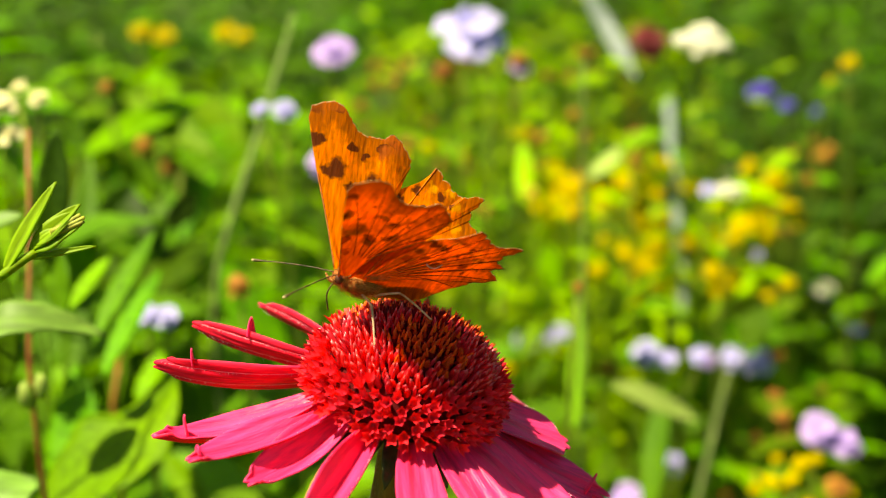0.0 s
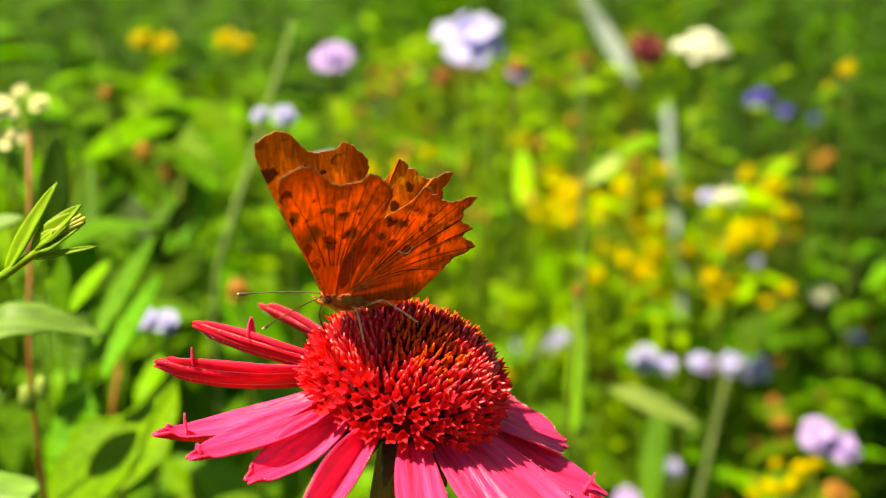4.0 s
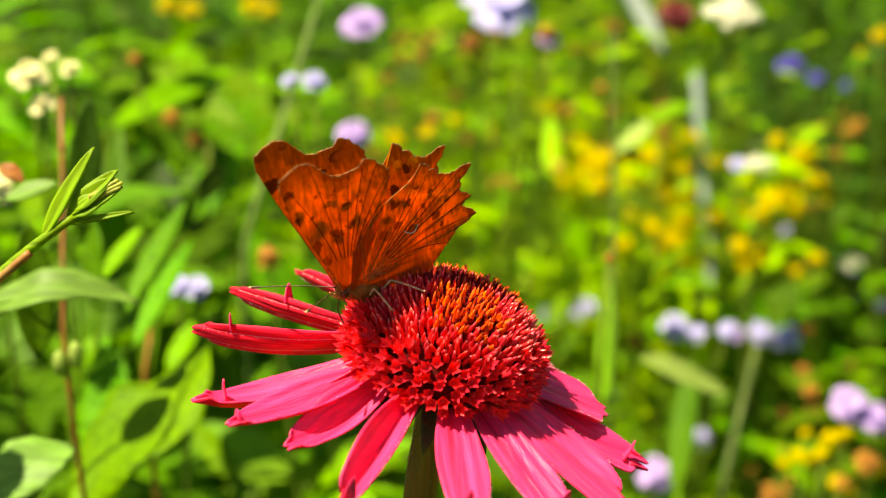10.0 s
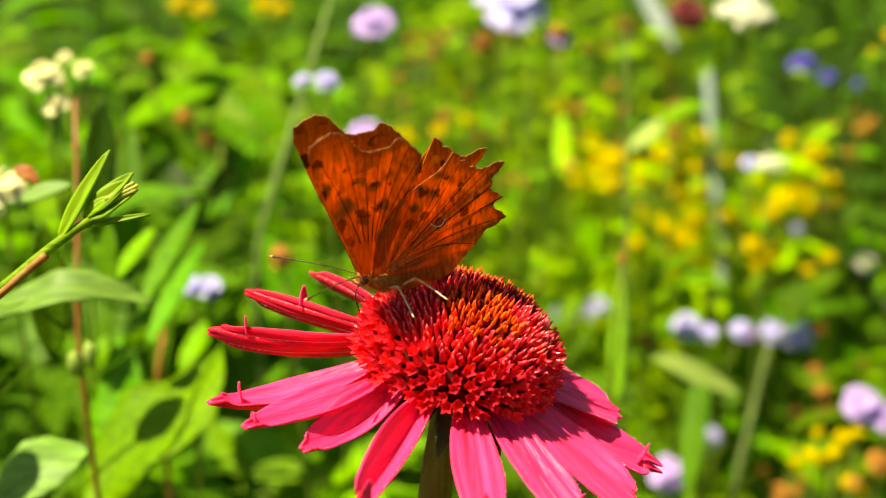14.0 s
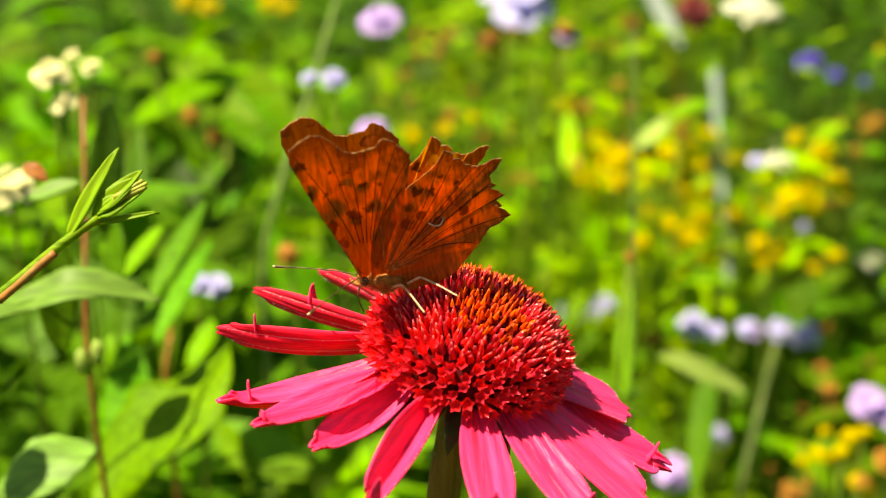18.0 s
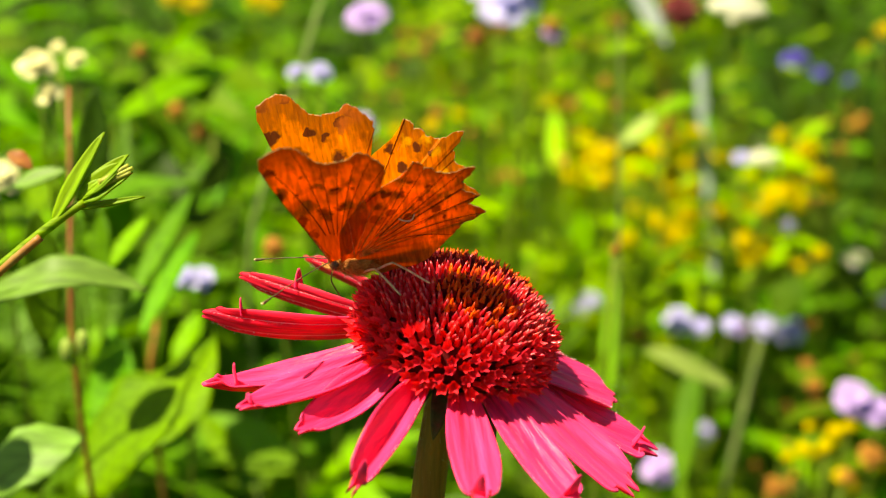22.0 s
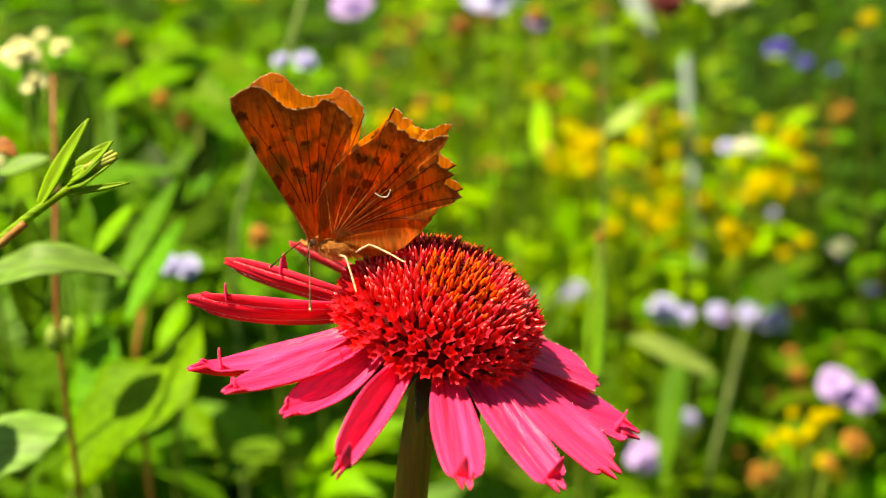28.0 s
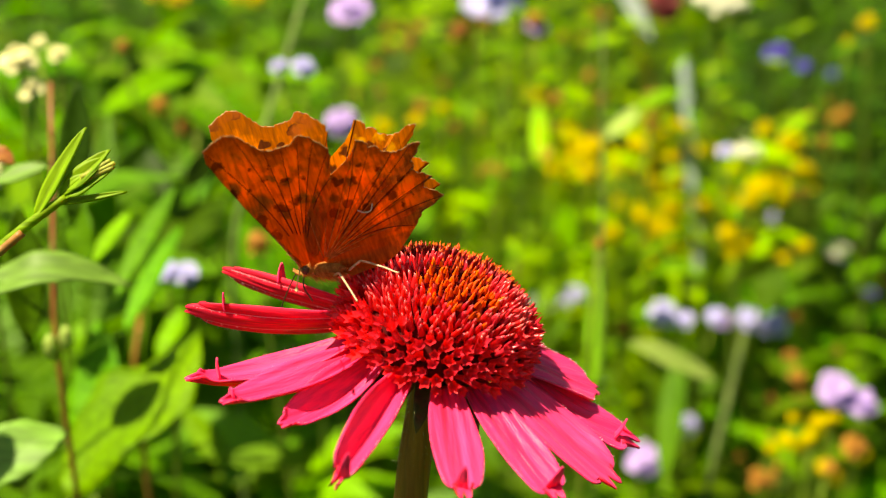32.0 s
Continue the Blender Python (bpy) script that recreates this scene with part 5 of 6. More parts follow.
for top, size in (
    ((-0.055, 0.207, 0.63), 0.0069),
    ((0.046, 0.17, 0.645), 0.0028),
    ((0.089, 0.377, 0.518), 0.0071),
    ((0.121, 0.513, 0.588), 0.0129),
    ((0.119, 0.509, 0.578), 0.0083),
    ((-0.121, 0.328, 0.663), 0.0049),
    ((-0.117, 0.368, 0.628), 0.0072),
    ((-0.106, 0.364, 0.62), 0.0072),
    ((0.091, 0.514, 0.589), 0.0060),
    ((0.085, 0.519, 0.601), 0.0060),
    ((0.283, 0.702, 0.521), 0.0107),
    ((0.289, 0.704, 0.525), 0.0089),
    ((0.305, 0.672, 0.446), 0.0113),
    ((0.213, 0.565, 0.449), 0.0058),
    ((0.012, 0.429, 0.646), 0.0099),
    ((0.047, 0.431, 0.651), 0.0079),
    ((0.067, 0.514, 0.589), 0.0074),
    ((0.062, 0.502, 0.561), 0.0078),
    ((0.177, 0.437, 0.4), 0.0092),
    ((0.168, 0.437, 0.398), 0.0078),
    ((-0.05, 0.635, 0.558), 0.0048),
    ((-0.027, 0.62, 0.593), 0.0051),
    ((-0.032, 0.529, 0.603), 0.0066),
    ((0.119, 0.724, 0.59), 0.0071),
    ((0.103, 0.645, 0.536), 0.0072),
    ((0.016, 0.737, 0.505), 0.0070),
    ((0.13, 0.785, 0.475), 0.0060),
    ((0.039, 0.668, 0.496), 0.0081),
    ((0.101, 0.561, 0.611), 0.0068),
    ((0.096, 0.574, 0.548), 0.0057),
    ((0.052, 0.629, 0.561), 0.0059),
    ((0.104, 0.714, 0.574), 0.0076),
    ((0.112, 0.706, 0.593), 0.0072),
    ((0.022, 0.494, 0.638), 0.0040),
    ((0.071, 0.525, 0.621), 0.0048),
    ((0.035, 0.729, 0.507), 0.0060),
    ((0.098, 0.612, 0.616), 0.0048),
    ((0.007, 0.638, 0.564), 0.0059),
    ((-0.014, 0.556, 0.609), 0.0063),
    ((0.019, 0.631, 0.55), 0.0060),
    ((0.067, 0.567, 0.572), 0.0074),
    ((-0.014, 0.691, 0.585), 0.0065),
    ((-0.021, 0.666, 0.594), 0.0055),
    ((-0.036, 0.681, 0.547), 0.0047),
    ((0.037, 0.754, 0.578), 0.0081),
    ((-0.009, 0.797, 0.566), 0.0074),
    ((-0.033, 0.77, 0.57), 0.0074),
    ((-0.007, 0.57, 0.569), 0.0068),
    ((0.032, 0.624, 0.509), 0.0079),
    ((-0.009, 0.637, 0.555), 0.0075),
    ((-0.045, 0.724, 0.491), 0.0067),
    ((-0.049, 0.685, 0.512), 0.0084),
    ((0.04, 0.554, 0.533), 0.0052),
    ((0.08, 0.704, 0.514), 0.0085),
    ((0.309, 0.752, 0.461), 0.0065),
    ((0.243, 0.635, 0.491), 0.0059),
    ((0.254, 0.635, 0.526), 0.0063),
    ((0.251, 0.718, 0.463), 0.0057),
    ((0.306, 0.768, 0.492), 0.0051),
    ((0.288, 0.727, 0.489), 0.0058),
    ((0.331, 0.757, 0.444), 0.0046),
    ((0.26, 0.738, 0.484), 0.0055),
    ((0.285, 0.733, 0.523), 0.0064),
    ((0.259, 0.687, 0.529), 0.0062),
    ((0.282, 0.696, 0.464), 0.0048),
    ((0.293, 0.753, 0.516), 0.0050),
    ((0.22, 0.421, 0.449), 0.0034),
    ((0.225, 0.442, 0.399), 0.0051),
    ((0.218, 0.449, 0.409), 0.0037),
    ((0.183, 0.356, 0.454), 0.0032),
    ((0.202, 0.41, 0.488), 0.0051),
    ((0.173, 0.39, 0.433), 0.0039),
    ((0.177, 0.475, 0.387), 0.0039),
    ((0.161, 0.368, 0.464), 0.0029),
    ((0.18, 0.437, 0.446), 0.0046),
    ((0.169, 0.397, 0.466), 0.0035),
):
    seed_head(top, size)


def bare_stalk(top, low, radius, mat, name, label, category):
    """A bare stalk through two points, carried on down to the soil."""
    root = thing(name, label, category)
    a, b = Vector(top), Vector(low)
    foot = Vector((b.x + (b.x - a.x) * 0.6, b.y + 0.02, -0.02))
    part("stem", tube(even([a, a.lerp(b, 0.5), b, foot]), lambda t: radius * (0.85 + 0.3 * t), 9, 30), mat, root)
    for t in (0.2, 0.45, 0.7):
        part("node", blob(a.lerp(b, t), (radius * 1.35, radius * 1.35, radius * 1.2), 9, 6), mat, root)
    return root


bare_stalk((0.1677, 0.6809, 0.5690), (0.1611, 0.5493, 0.4589), 0.0038, STALK_GREY, "garden_stake", "grey-green garden stake standing among yellow flowers", "stake")
bare_stalk((0.133, 0.331, 0.538), (0.111, 0.281, 0.493), 0.00157, STALK_DIM, "tall_stalk", "pale green bare flower stalk", "stalk")
bare_stalk((-0.045, 0.309, 0.695), (-0.069, 0.245, 0.616), 0.00135, STALK_DIM, "tall_stalk", "pale green leafless stalk", "stalk")
bare_stalk((0.055, 0.253, 0.691), (0.052, 0.194, 0.599), 0.00046, STALK_DIM, "tall_stalk", "green stalk with rusty buds", "stalk")
first = bare_stalk((-0.087, 0.119, 0.705), (-0.083, 0.088, 0.655), 0.00070, STALK_RED, "red_stalk", "red-brown woody stalk with narrow leaves", "stalk")
second = bare_stalk((-0.082, 0.164, 0.631), (-0.084, 0.156, 0.612), 0.00095, STALK_RED, "red_stalk", "red-brown woody stalk of a leafy shoot", "stalk")

for at, wide, long in (((-0.0837, 0.0862, 0.6544), 0.0016, 0.0032), ((-0.0803, 0.0869, 0.6563), 0.0015, 0.0030)):
    part("bud", blob(at, (wide, wide, long), 10, 8, None, 0.2), LEAF_PALE, first, "pale green bud")
    part("bud_stalk", tube([at, Vector(at).lerp((-0.0826, 0.0862, 0.6517), 0.6), (-0.0826, 0.086, 0.6512)], 0.0004, 6, 6), STALK, first)
part("bud", blob((-0.0808, 0.1636, 0.6351), (0.0022, 0.0022, 0.0038), 10, 8, None, 0.3), YELLOW, second, "orange-yellow bud")


def curved_leaf(line, width, mat, face, fold, label, stem, belly=0.45, name="leafy_shoot"):
    """A pointed leaf whose midrib follows a smooth line, on a stalk that runs on to the soil."""
    root = thing(name, label, "plant")
    rib = smooth_line(line, 24)
    face = Vector(face)

    def fn(s, t):
        k = min(24, round(s * 24))
        way = (rib[min(k + 1, 24)] - rib[max(k - 1, 0)]).normalized()
        across = face.cross(way).normalized()
        up = way.cross(across)
        w = (s / belly) ** 0.7 if s < belly else max(0.0, (1 - s) / (1 - belly)) ** 0.85
        half = width / 2 * (0.03 + 0.97 * math.sin(w * math.pi / 2)) * (0.1 if s >= 1 else 1)
        half *= 1 + 0.04 * math.sin(s * 31 + t * 5)
        return rib[k] + across * half * t + up * (fold * half * abs(t) + 0.05 * width * math.sin(s * 11 + t * 2) * abs(t))

    part("leaf", sheet(fn, 24, 10, 0.0003), mat, root)
    part("midrib", tube([p + Vector((0, 0, -0.0002)) for p in rib[::4]], lambda t: 0.0004 * (1.1 - t), 6, 20), mat, root)
    part("stem", tube(even([rib[0]] + [Vector(p) for p in stem]), lambda t: 0.0005 * (1 + t), 7, 30), STALK, root)
    return root


def loose_leaf(base, tip, width, mat, face, bend, fold, belly, label):
    """A single long leaf on a thin side stalk that comes up from the soil behind it."""
    root = thing("leafy_shoot", label, "plant")
    a, b = Vector(base), Vector(tip)
    me = blade((b - a).length, width, bend, fold, belly, 22, 8, 0.02)
    lift = Vector((0, 0, bend * (b - a).length))
    part("leaf", me, mat, root, "", aim(a, b + lift, face))
    if a.x < -0.02 and a.y < 0.3:
        # a side leaf of a shoot that stands further out
        way = [a, a + (a - b) * 0.04 + Vector((-0.01, 0.004, -0.006)), Vector((a.x - 0.07, a.y + 0.03, a.z - 0.045 - 0.03 * math.sin(a.z * 400))), Vector((a.x - 0.13, a.y + 0.04, a.z * 0.5)), Vector((a.x - 0.14, a.y + 0.05, -0.02))]
        part("stem", tube(even(way), lambda t: 0.00025 * (1 + 2 * t), 7, 30), LEAF_BRIGHT, root)
        return root
    part("stem", tube(even([a, a + (a - b) * 0.06 + Vector((0, 0.006, -0.012)), Vector((a.x - 0.03, a.y + 0.06, a.z * 0.7)), Vector((a.x - 0.08, a.y + 0.14, -0.02))]), lambda t: 0.0005 * (1 + t), 7, 30), STALK, root)
    return root


curved_leaf(((-0.0915, 0.0477, 0.6819), (-0.0846, 0.0584, 0.6815), (-0.0760, 0.0598, 0.6845), (-0.0679, 0.0617, 0.6836), (-0.0589, 0.0624, 0.6798)), 0.0082, LEAF_NEAR, (-0.2, -0.45, 0.9), 0.08, "long pale-green pointed leaf reaching out sideways", ((-0.12, 0.04, 0.675), (-0.16, 0.05, 0.5), (-0.17, 0.06, -0.02)))
curved_leaf(((-0.0935, 0.0517, 0.6390), (-0.0863, 0.0544, 0.6452), (-0.0807, 0.0576, 0.6476), (-0.0746, 0.0611, 0.6480)), 0.0125, LEAF_NEAR, (-0.1, -0.6, 0.8), 0.12, "pale green pointed leaf half in shade", ((-0.115, 0.02, 0.62), (-0.14, 0.04, 0.4), (-0.15, 0.05, -0.02)), 0.5)
curved_leaf(((-0.0848, 0.0900, 0.6135), (-0.0795, 0.0991, 0.6224), (-0.0713, 0.1075, 0.6292), (-0.0655, 0.1148, 0.6337), (-0.0602, 0.1279, 0.6392)), 0.0290, LEAF_LIGHT, (-0.45, -0.45, 0.75), 0.06, "broad sunlit light-green leaf with a patch of shade", ((-0.10, 0.09, 0.57), (-0.12, 0.12, 0.3), (-0.12, 0.13, -0.02)), 0.5)
curved_leaf(((-0.1290, 0.0917, 0.7443), (-0.1217, 0.0965, 0.7425), (-0.1144, 0.1017, 0.7417)), 0.0105, LEAF_BRIGHT, (-0.4, -0.2, 0.9), 0.1, "small green leaf of a tall shoot, casting shade", ((-0.17, 0.07, 0.71), (-0.2, 0.08, 0.4), (-0.2, 0.09, -0.02)), 0.5)
curved_leaf(((-0.1342, 0.0431, 0.7411), (-0.1315, 0.0453, 0.7462), (-0.1291, 0.0485, 0.7514)), 0.0085, LEAF_BRIGHT, (-0.4, -0.2, 0.9), 0.1, "small green leaf of a tall shoot, casting shade", ((-0.16, 0.02, 0.71), (-0.19, 0.04, 0.4), (-0.2, 0.05, -0.02)), 0.5)
curved_leaf(((0.0995, 0.6489, 0.6555), (0.1146, 0.6278, 0.6298), (0.1234, 0.6114, 0.6158), (0.1307, 0.5953, 0.6026)), 0.0105, STALK_GREY, (-0.3, -0.6, 0.7), 0.1, "grey-green strap leaf hanging down from a tall stem", ((0.16, 0.72, 0.55), (0.17, 0.74, 0.3), (0.17, 0.75, -0.02)), 0.5)
curved_leaf(((-0.1176, 0.2043, 0.5812), (-0.1161, 0.2096, 0.5940), (-0.1097, 0.2204, 0.6021)), 0.0081, LEAF_LIGHT, (-0.4, -0.6, 0.6), 0.2, "light-green upright leaf beside a red stalk", ((-0.09, 0.13, 0.55), (-0.1, 0.14, 0.3), (-0.1, 0.14, -0.02)))
loose_leaf((-0.1057, 0.1881, 0.6040), (-0.1060, 0.2417, 0.6623), 0.0106, LEAF_BRIGHT, (0.2, -0.95, 0.2), 0.05, 0.2, 0.5, "upright broad green leaf on a stem")
loose_leaf((-0.0824, 0.0698, 0.6645), (-0.0846, 0.08, 0.6899), 0.0080, LEAF, (0.4, -0.9, 0.2), 0.05, 0.2, 0.5, "upright leaf coloured dark green for the shade")
# shade on this leaf is painted in with the dark leaf colour
loose_leaf((-0.0852, 0.1164, 0.6731), (-0.0832, 0.1282, 0.7024), 0.0079, LEAF_DARK_SHADE, (0.2, -0.95, 0.2), 0.05, 0.2, 0.5, "upright leaf coloured dark green for the shade")
loose_leaf((-0.1148, 0.2281, 0.6292), (-0.112, 0.2405, 0.66), 0.0111, LEAF_LIGHT, (-0.2, -0.95, 0.2), 0.05, 0.2, 0.5, "upright light-green leaf of a shoot")
loose_leaf((-0.0796, 0.1276, 0.6475), (-0.069, 0.157, 0.6668), 0.0060, LEAF, (-0.3, -0.8, 0.4), 0.1, 0.2, 0.5, "slanting green leaf of a shoot")
loose_leaf((-0.08, 0.1335, 0.6353), (-0.0695, 0.1624, 0.6534), 0.0060, LEAF, (-0.3, -0.8, 0.4), 0.1, 0.2, 0.5, "slanting light-green leaf of a shoot")
loose_leaf((-0.0858, 0.0723, 0.6975), (-0.0759, 0.0734, 0.7001), 0.0040, LEAF_NEAR, (0, -0.5, 0.85), 0.15, 0.2, 0.5, "narrow green leaf near a stalk")
loose_leaf((-0.0834, 0.0653, 0.7068), (-0.0792, 0.0641, 0.7039), 0.0032, STALK_RED, (0, -0.5, 0.85), 0.2, 0.2, 0.5, "withered brown leaf near a stalk")
loose_leaf((0.0702, 0.2488, 0.5737), (0.1059, 0.2613, 0.5513), 0.0099, LEAF_PALE, (0, -0.5, 0.85), 0.06, 0.15, 0.5, "pale narrow leaf lit by the sun")
loose_leaf((0.0796, 0.4102, 0.5995), (0.0989, 0.4159, 0.6136), 0.0074, LEAF_PALE, (-0.3, -0.6, 0.7), 0.03, 0.2, 0.5, "pale pointed leaf on a stalk")
loose_leaf((0.0434, 0.2844, 0.5551), (0.0521, 0.2885, 0.5653), 0.0044, LEAF, (0, -0.6, 0.7), 0.1, 0.2, 0.5, "small green leaf of a shoot")
loose_leaf((-0.1301, 0.3182, 0.6386), (-0.0876, 0.3753, 0.6465), 0.0139, LEAF_LIGHT, (0, -0.6, 0.7), 0.12, 0.15, 0.5, "broad soft light-green leaf in sunlight")
loose_leaf((-0.0828, 0.3374, 0.6328), (-0.1287, 0.3753, 0.6465), 0.0127, LEAF_LIGHT, (0, -0.6, 0.7), 0.12, 0.15, 0.5, "broad soft light-green leaf in sunlight")
loose_leaf((-0.1093, 0.3599, 0.6085), (-0.148, 0.3726, 0.6398), 0.0130, LEAF, (0, -0.6, 0.7), 0.12, 0.15, 0.5, "broad soft green leaf in sunlight")
loose_leaf((-0.1093, 0.3599, 0.6085), (-0.0771, 0.397, 0.6202), 0.0134, LEAF, (0, -0.6, 0.7), 0.12, 0.15, 0.5, "broad soft green leaf in sunlight")
loose_leaf((-0.0489, 0.2844, 0.5551), (-0.0796, 0.3025, 0.5999), 0.0176, LEAF, (0, -0.6, 0.7), 0.12, 0.15, 0.5, "broad green leaf in the bed")
loose_leaf((-0.0953, 0.2516, 0.6072), (-0.0764, 0.2871, 0.615), 0.0163, LEAF, (0, -0.6, 0.7), 0.12, 0.15, 0.5, "broad green leaf in the bed")
loose_leaf((0.054, 0.225, 0.5681), (0.0585, 0.2593, 0.5996), 0.0071, LEAF_LIGHT, (-0.5, -0.8, 0.3), 0.02, 0.15, 0.5, "tall light-green strap-like leaf")
loose_leaf((0.1073, 0.3778, 0.5193), (0.1092, 0.3872, 0.5425), 0.0158, LEAF_YELLOW, (-0.5, -0.6, 0.6), 0.05, 0.15, 0.5, "pale yellow-green leaf in the sun")
loose_leaf((0.1572, 0.3979, 0.5156), (0.1681, 0.406, 0.5358), 0.0163, LEAF, (-0.5, -0.6, 0.6), 0.05, 0.15, 0.5, "light green leaf in the sun")
loose_leaf((0.2131, 0.5167, 0.4626), (0.1983, 0.5241, 0.4809), 0.0165, LEAF, (-0.5, -0.6, 0.6), 0.05, 0.15, 0.5, "light green leaf in the sun")
loose_leaf((0.0895, 0.2647, 0.5062), (0.0988, 0.3023, 0.546), 0.0110, LEAF, (-0.5, -0.7, 0.5), 0.05, 0.15, 0.5, "broad light-green leaf among the flowers")
loose_leaf((0.1508, 0.4951, 0.4590), (0.1284, 0.5155, 0.4832), 0.015, LEAF_LIGHT, (-0.4, -0.6, 0.7), 0.1, 0.2, 0.5, "soft green leaf among the flowers")
loose_leaf((0.1524, 0.4951, 0.4590), (0.1561, 0.5165, 0.4846), 0.014, LEAF, (-0.4, -0.6, 0.7), 0.1, 0.2, 0.5, "soft green leaf among the flowers")
loose_leaf((0.1540, 0.4939, 0.4560), (0.1788, 0.5143, 0.4785), 0.015, LEAF_LIGHT, (-0.4, -0.6, 0.7), 0.1, 0.2, 0.5, "soft green leaf among the flowers")
loose_leaf((0.1508, 0.4902, 0.4471), (0.1398, 0.5089, 0.4666), 0.016, LEAF, (-0.4, -0.6, 0.7), 0.1, 0.2, 0.5, "soft green leaf among the flowers")
loose_leaf((0.1540, 0.4878, 0.4411), (0.1659, 0.5068, 0.4605), 0.015, LEAF_LIGHT, (-0.4, -0.6, 0.7), 0.1, 0.2, 0.5, "soft green leaf among the flowers")
loose_leaf((0.1956, 0.5006, 0.4707), (0.1886, 0.5169, 0.4845), 0.016, LEAF_LIGHT, (-0.4, -0.6, 0.7), 0.1, 0.2, 0.5, "soft green leaf among the flowers")
loose_leaf((0.1989, 0.4994, 0.4677), (0.2081, 0.5160, 0.4814), 0.014, LEAF, (-0.4, -0.6, 0.7), 0.1, 0.2, 0.5, "soft green leaf among the flowers")
loose_leaf((0.1444, 0.4829, 0.4293), (0.1269, 0.4988, 0.4426), 0.015, LEAF_BRIGHT, (-0.4, -0.6, 0.7), 0.1, 0.2, 0.5, "soft green leaf among the flowers")
loose_leaf((0.1509, 0.4805, 0.4234), (0.1691, 0.4982, 0.4394), 0.015, LEAF, (-0.4, -0.6, 0.7), 0.1, 0.2, 0.5, "soft green leaf among the flowers")
# four leaves for a shaded hollow; the shade is in their colour
loose_leaf((-0.1155, 0.2670, 0.6246), (-0.1016, 0.2833, 0.6374), 0.010, LEAF_DARK_SHADE, (0.3, -0.9, 0.2), 0.1, 0.2, 0.5, "leaf coloured dark green to stand for the shade of the bed")
loose_leaf((-0.0953, 0.2665, 0.6227), (-0.1077, 0.2828, 0.6364), 0.010, LEAF_DARK_SHADE, (0.3, -0.9, 0.2), 0.1, 0.2, 0.5, "leaf coloured dark green to stand for the shade of the bed")
loose_leaf((-0.0893, 0.2682, 0.6264), (-0.0788, 0.2824, 0.6344), 0.009, LEAF_DARK_SHADE, (0.3, -0.9, 0.2), 0.1, 0.2, 0.5, "leaf coloured dark green to stand for the shade of the bed")
loose_leaf((-0.0994, 0.2642, 0.6171), (-0.0891, 0.2791, 0.6268), 0.010, LEAF_DARK_SHADE, (0.3, -0.9, 0.2), 0.1, 0.2, 0.5, "leaf coloured dark green to stand for the shade of the bed")
loose_leaf((-0.1012, 0.2672, 0.5189), (-0.0651, 0.2794, 0.5211), 0.012, LEAF_LIGHT, (-0.35, -0.55, 0.75), 0.08, 0.15, 0.5, "soft light-green leaf low in the bed")
loose_leaf((-0.0466, 0.2476, 0.5219), (-0.0841, 0.2542, 0.5130), 0.013, LEAF_LIGHT, (-0.35, -0.55, 0.75), 0.08, 0.15, 0.5, "soft light-green leaf low in the bed")
loose_leaf((-0.0862, 0.3259, 0.5034), (-0.0451, 0.3305, 0.4867), 0.012, LEAF_LIGHT, (-0.35, -0.55, 0.75), 0.08, 0.15, 0.5, "soft light-green leaf low in the bed")
loose_leaf((-0.0595, 0.2861, 0.5107), (-0.0304, 0.3000, 0.5172), 0.011, LEAF, (-0.35, -0.55, 0.75), 0.08, 0.15, 0.5, "soft light-green leaf low in the bed")
loose_leaf((-0.1044, 0.2938, 0.4784), (-0.0629, 0.3092, 0.4882), 0.012, LEAF_LIGHT, (-0.35, -0.55, 0.75), 0.08, 0.15, 0.5, "soft light-green leaf low in the bed")
loose_leaf((-0.0791, 0.3660, 0.4956), (-0.0563, 0.3701, 0.4783), 0.011, LEAF_LIGHT, (-0.35, -0.55, 0.75), 0.08, 0.15, 0.5, "soft light-green leaf low in the bed")
loose_leaf((-0.0408, 0.3354, 0.4720), (-0.0674, 0.3495, 0.4812), 0.010, LEAF, (-0.35, -0.55, 0.75), 0.08, 0.15, 0.5, "soft light-green leaf low in the bed")
loose_leaf((-0.1107, 0.3626, 0.4884), (-0.0804, 0.3693, 0.4771), 0.010, LEAF, (-0.35, -0.55, 0.75), 0.08, 0.15, 0.5, "soft light-green leaf low in the bed")
loose_leaf((0.0763, 0.277, 0.5368), (0.0708, 0.2828, 0.551), 0.0088, LEAF_LIGHT, (-0.5, -0.7, 0.5), 0.05, 0.15, 0.5, "small light-green leaf of a shoot")
loose_leaf((0.059, 0.499, 0.5523), (0.0576, 0.5327, 0.5824), 0.0106, LEAF_YELLOW, (-0.5, -0.8, 0.3), 0.02, 0.15, 0.5, "pale upright leaf in the sun")
loose_leaf((0.0391, 0.499, 0.5523), (0.0395, 0.5464, 0.6161), 0.0075, LEAF_LIGHT, (-0.5, -0.8, 0.3), 0.02, 0.15, 0.5, "pale green upright leaf in the sun")
loose_leaf((0.0638, 0.3907, 0.5511), (0.0599, 0.3986, 0.5706), 0.0116, LEAF_LIGHT, (-0.5, -0.6, 0.6), 0.05, 0.15, 0.5, "pale yellow-green leaf in the sun")
loose_leaf((-0.0819, 0.112, 0.6621), (-0.0832, 0.1176, 0.6762), 0.0082, LEAF_BRIGHT, (-0.5, -0.8, 0.3), 0.03, 0.2, 0.5, "upright bright green leaf of a shoot")
loose_leaf((-0.0826, 0.1216, 0.6594), (-0.0759, 0.1358, 0.6677), 0.0061, LEAF_LIGHT, (-0.5, -0.6, 0.6), 0.05, 0.2, 0.5, "slanting pale green leaf of a shoot")
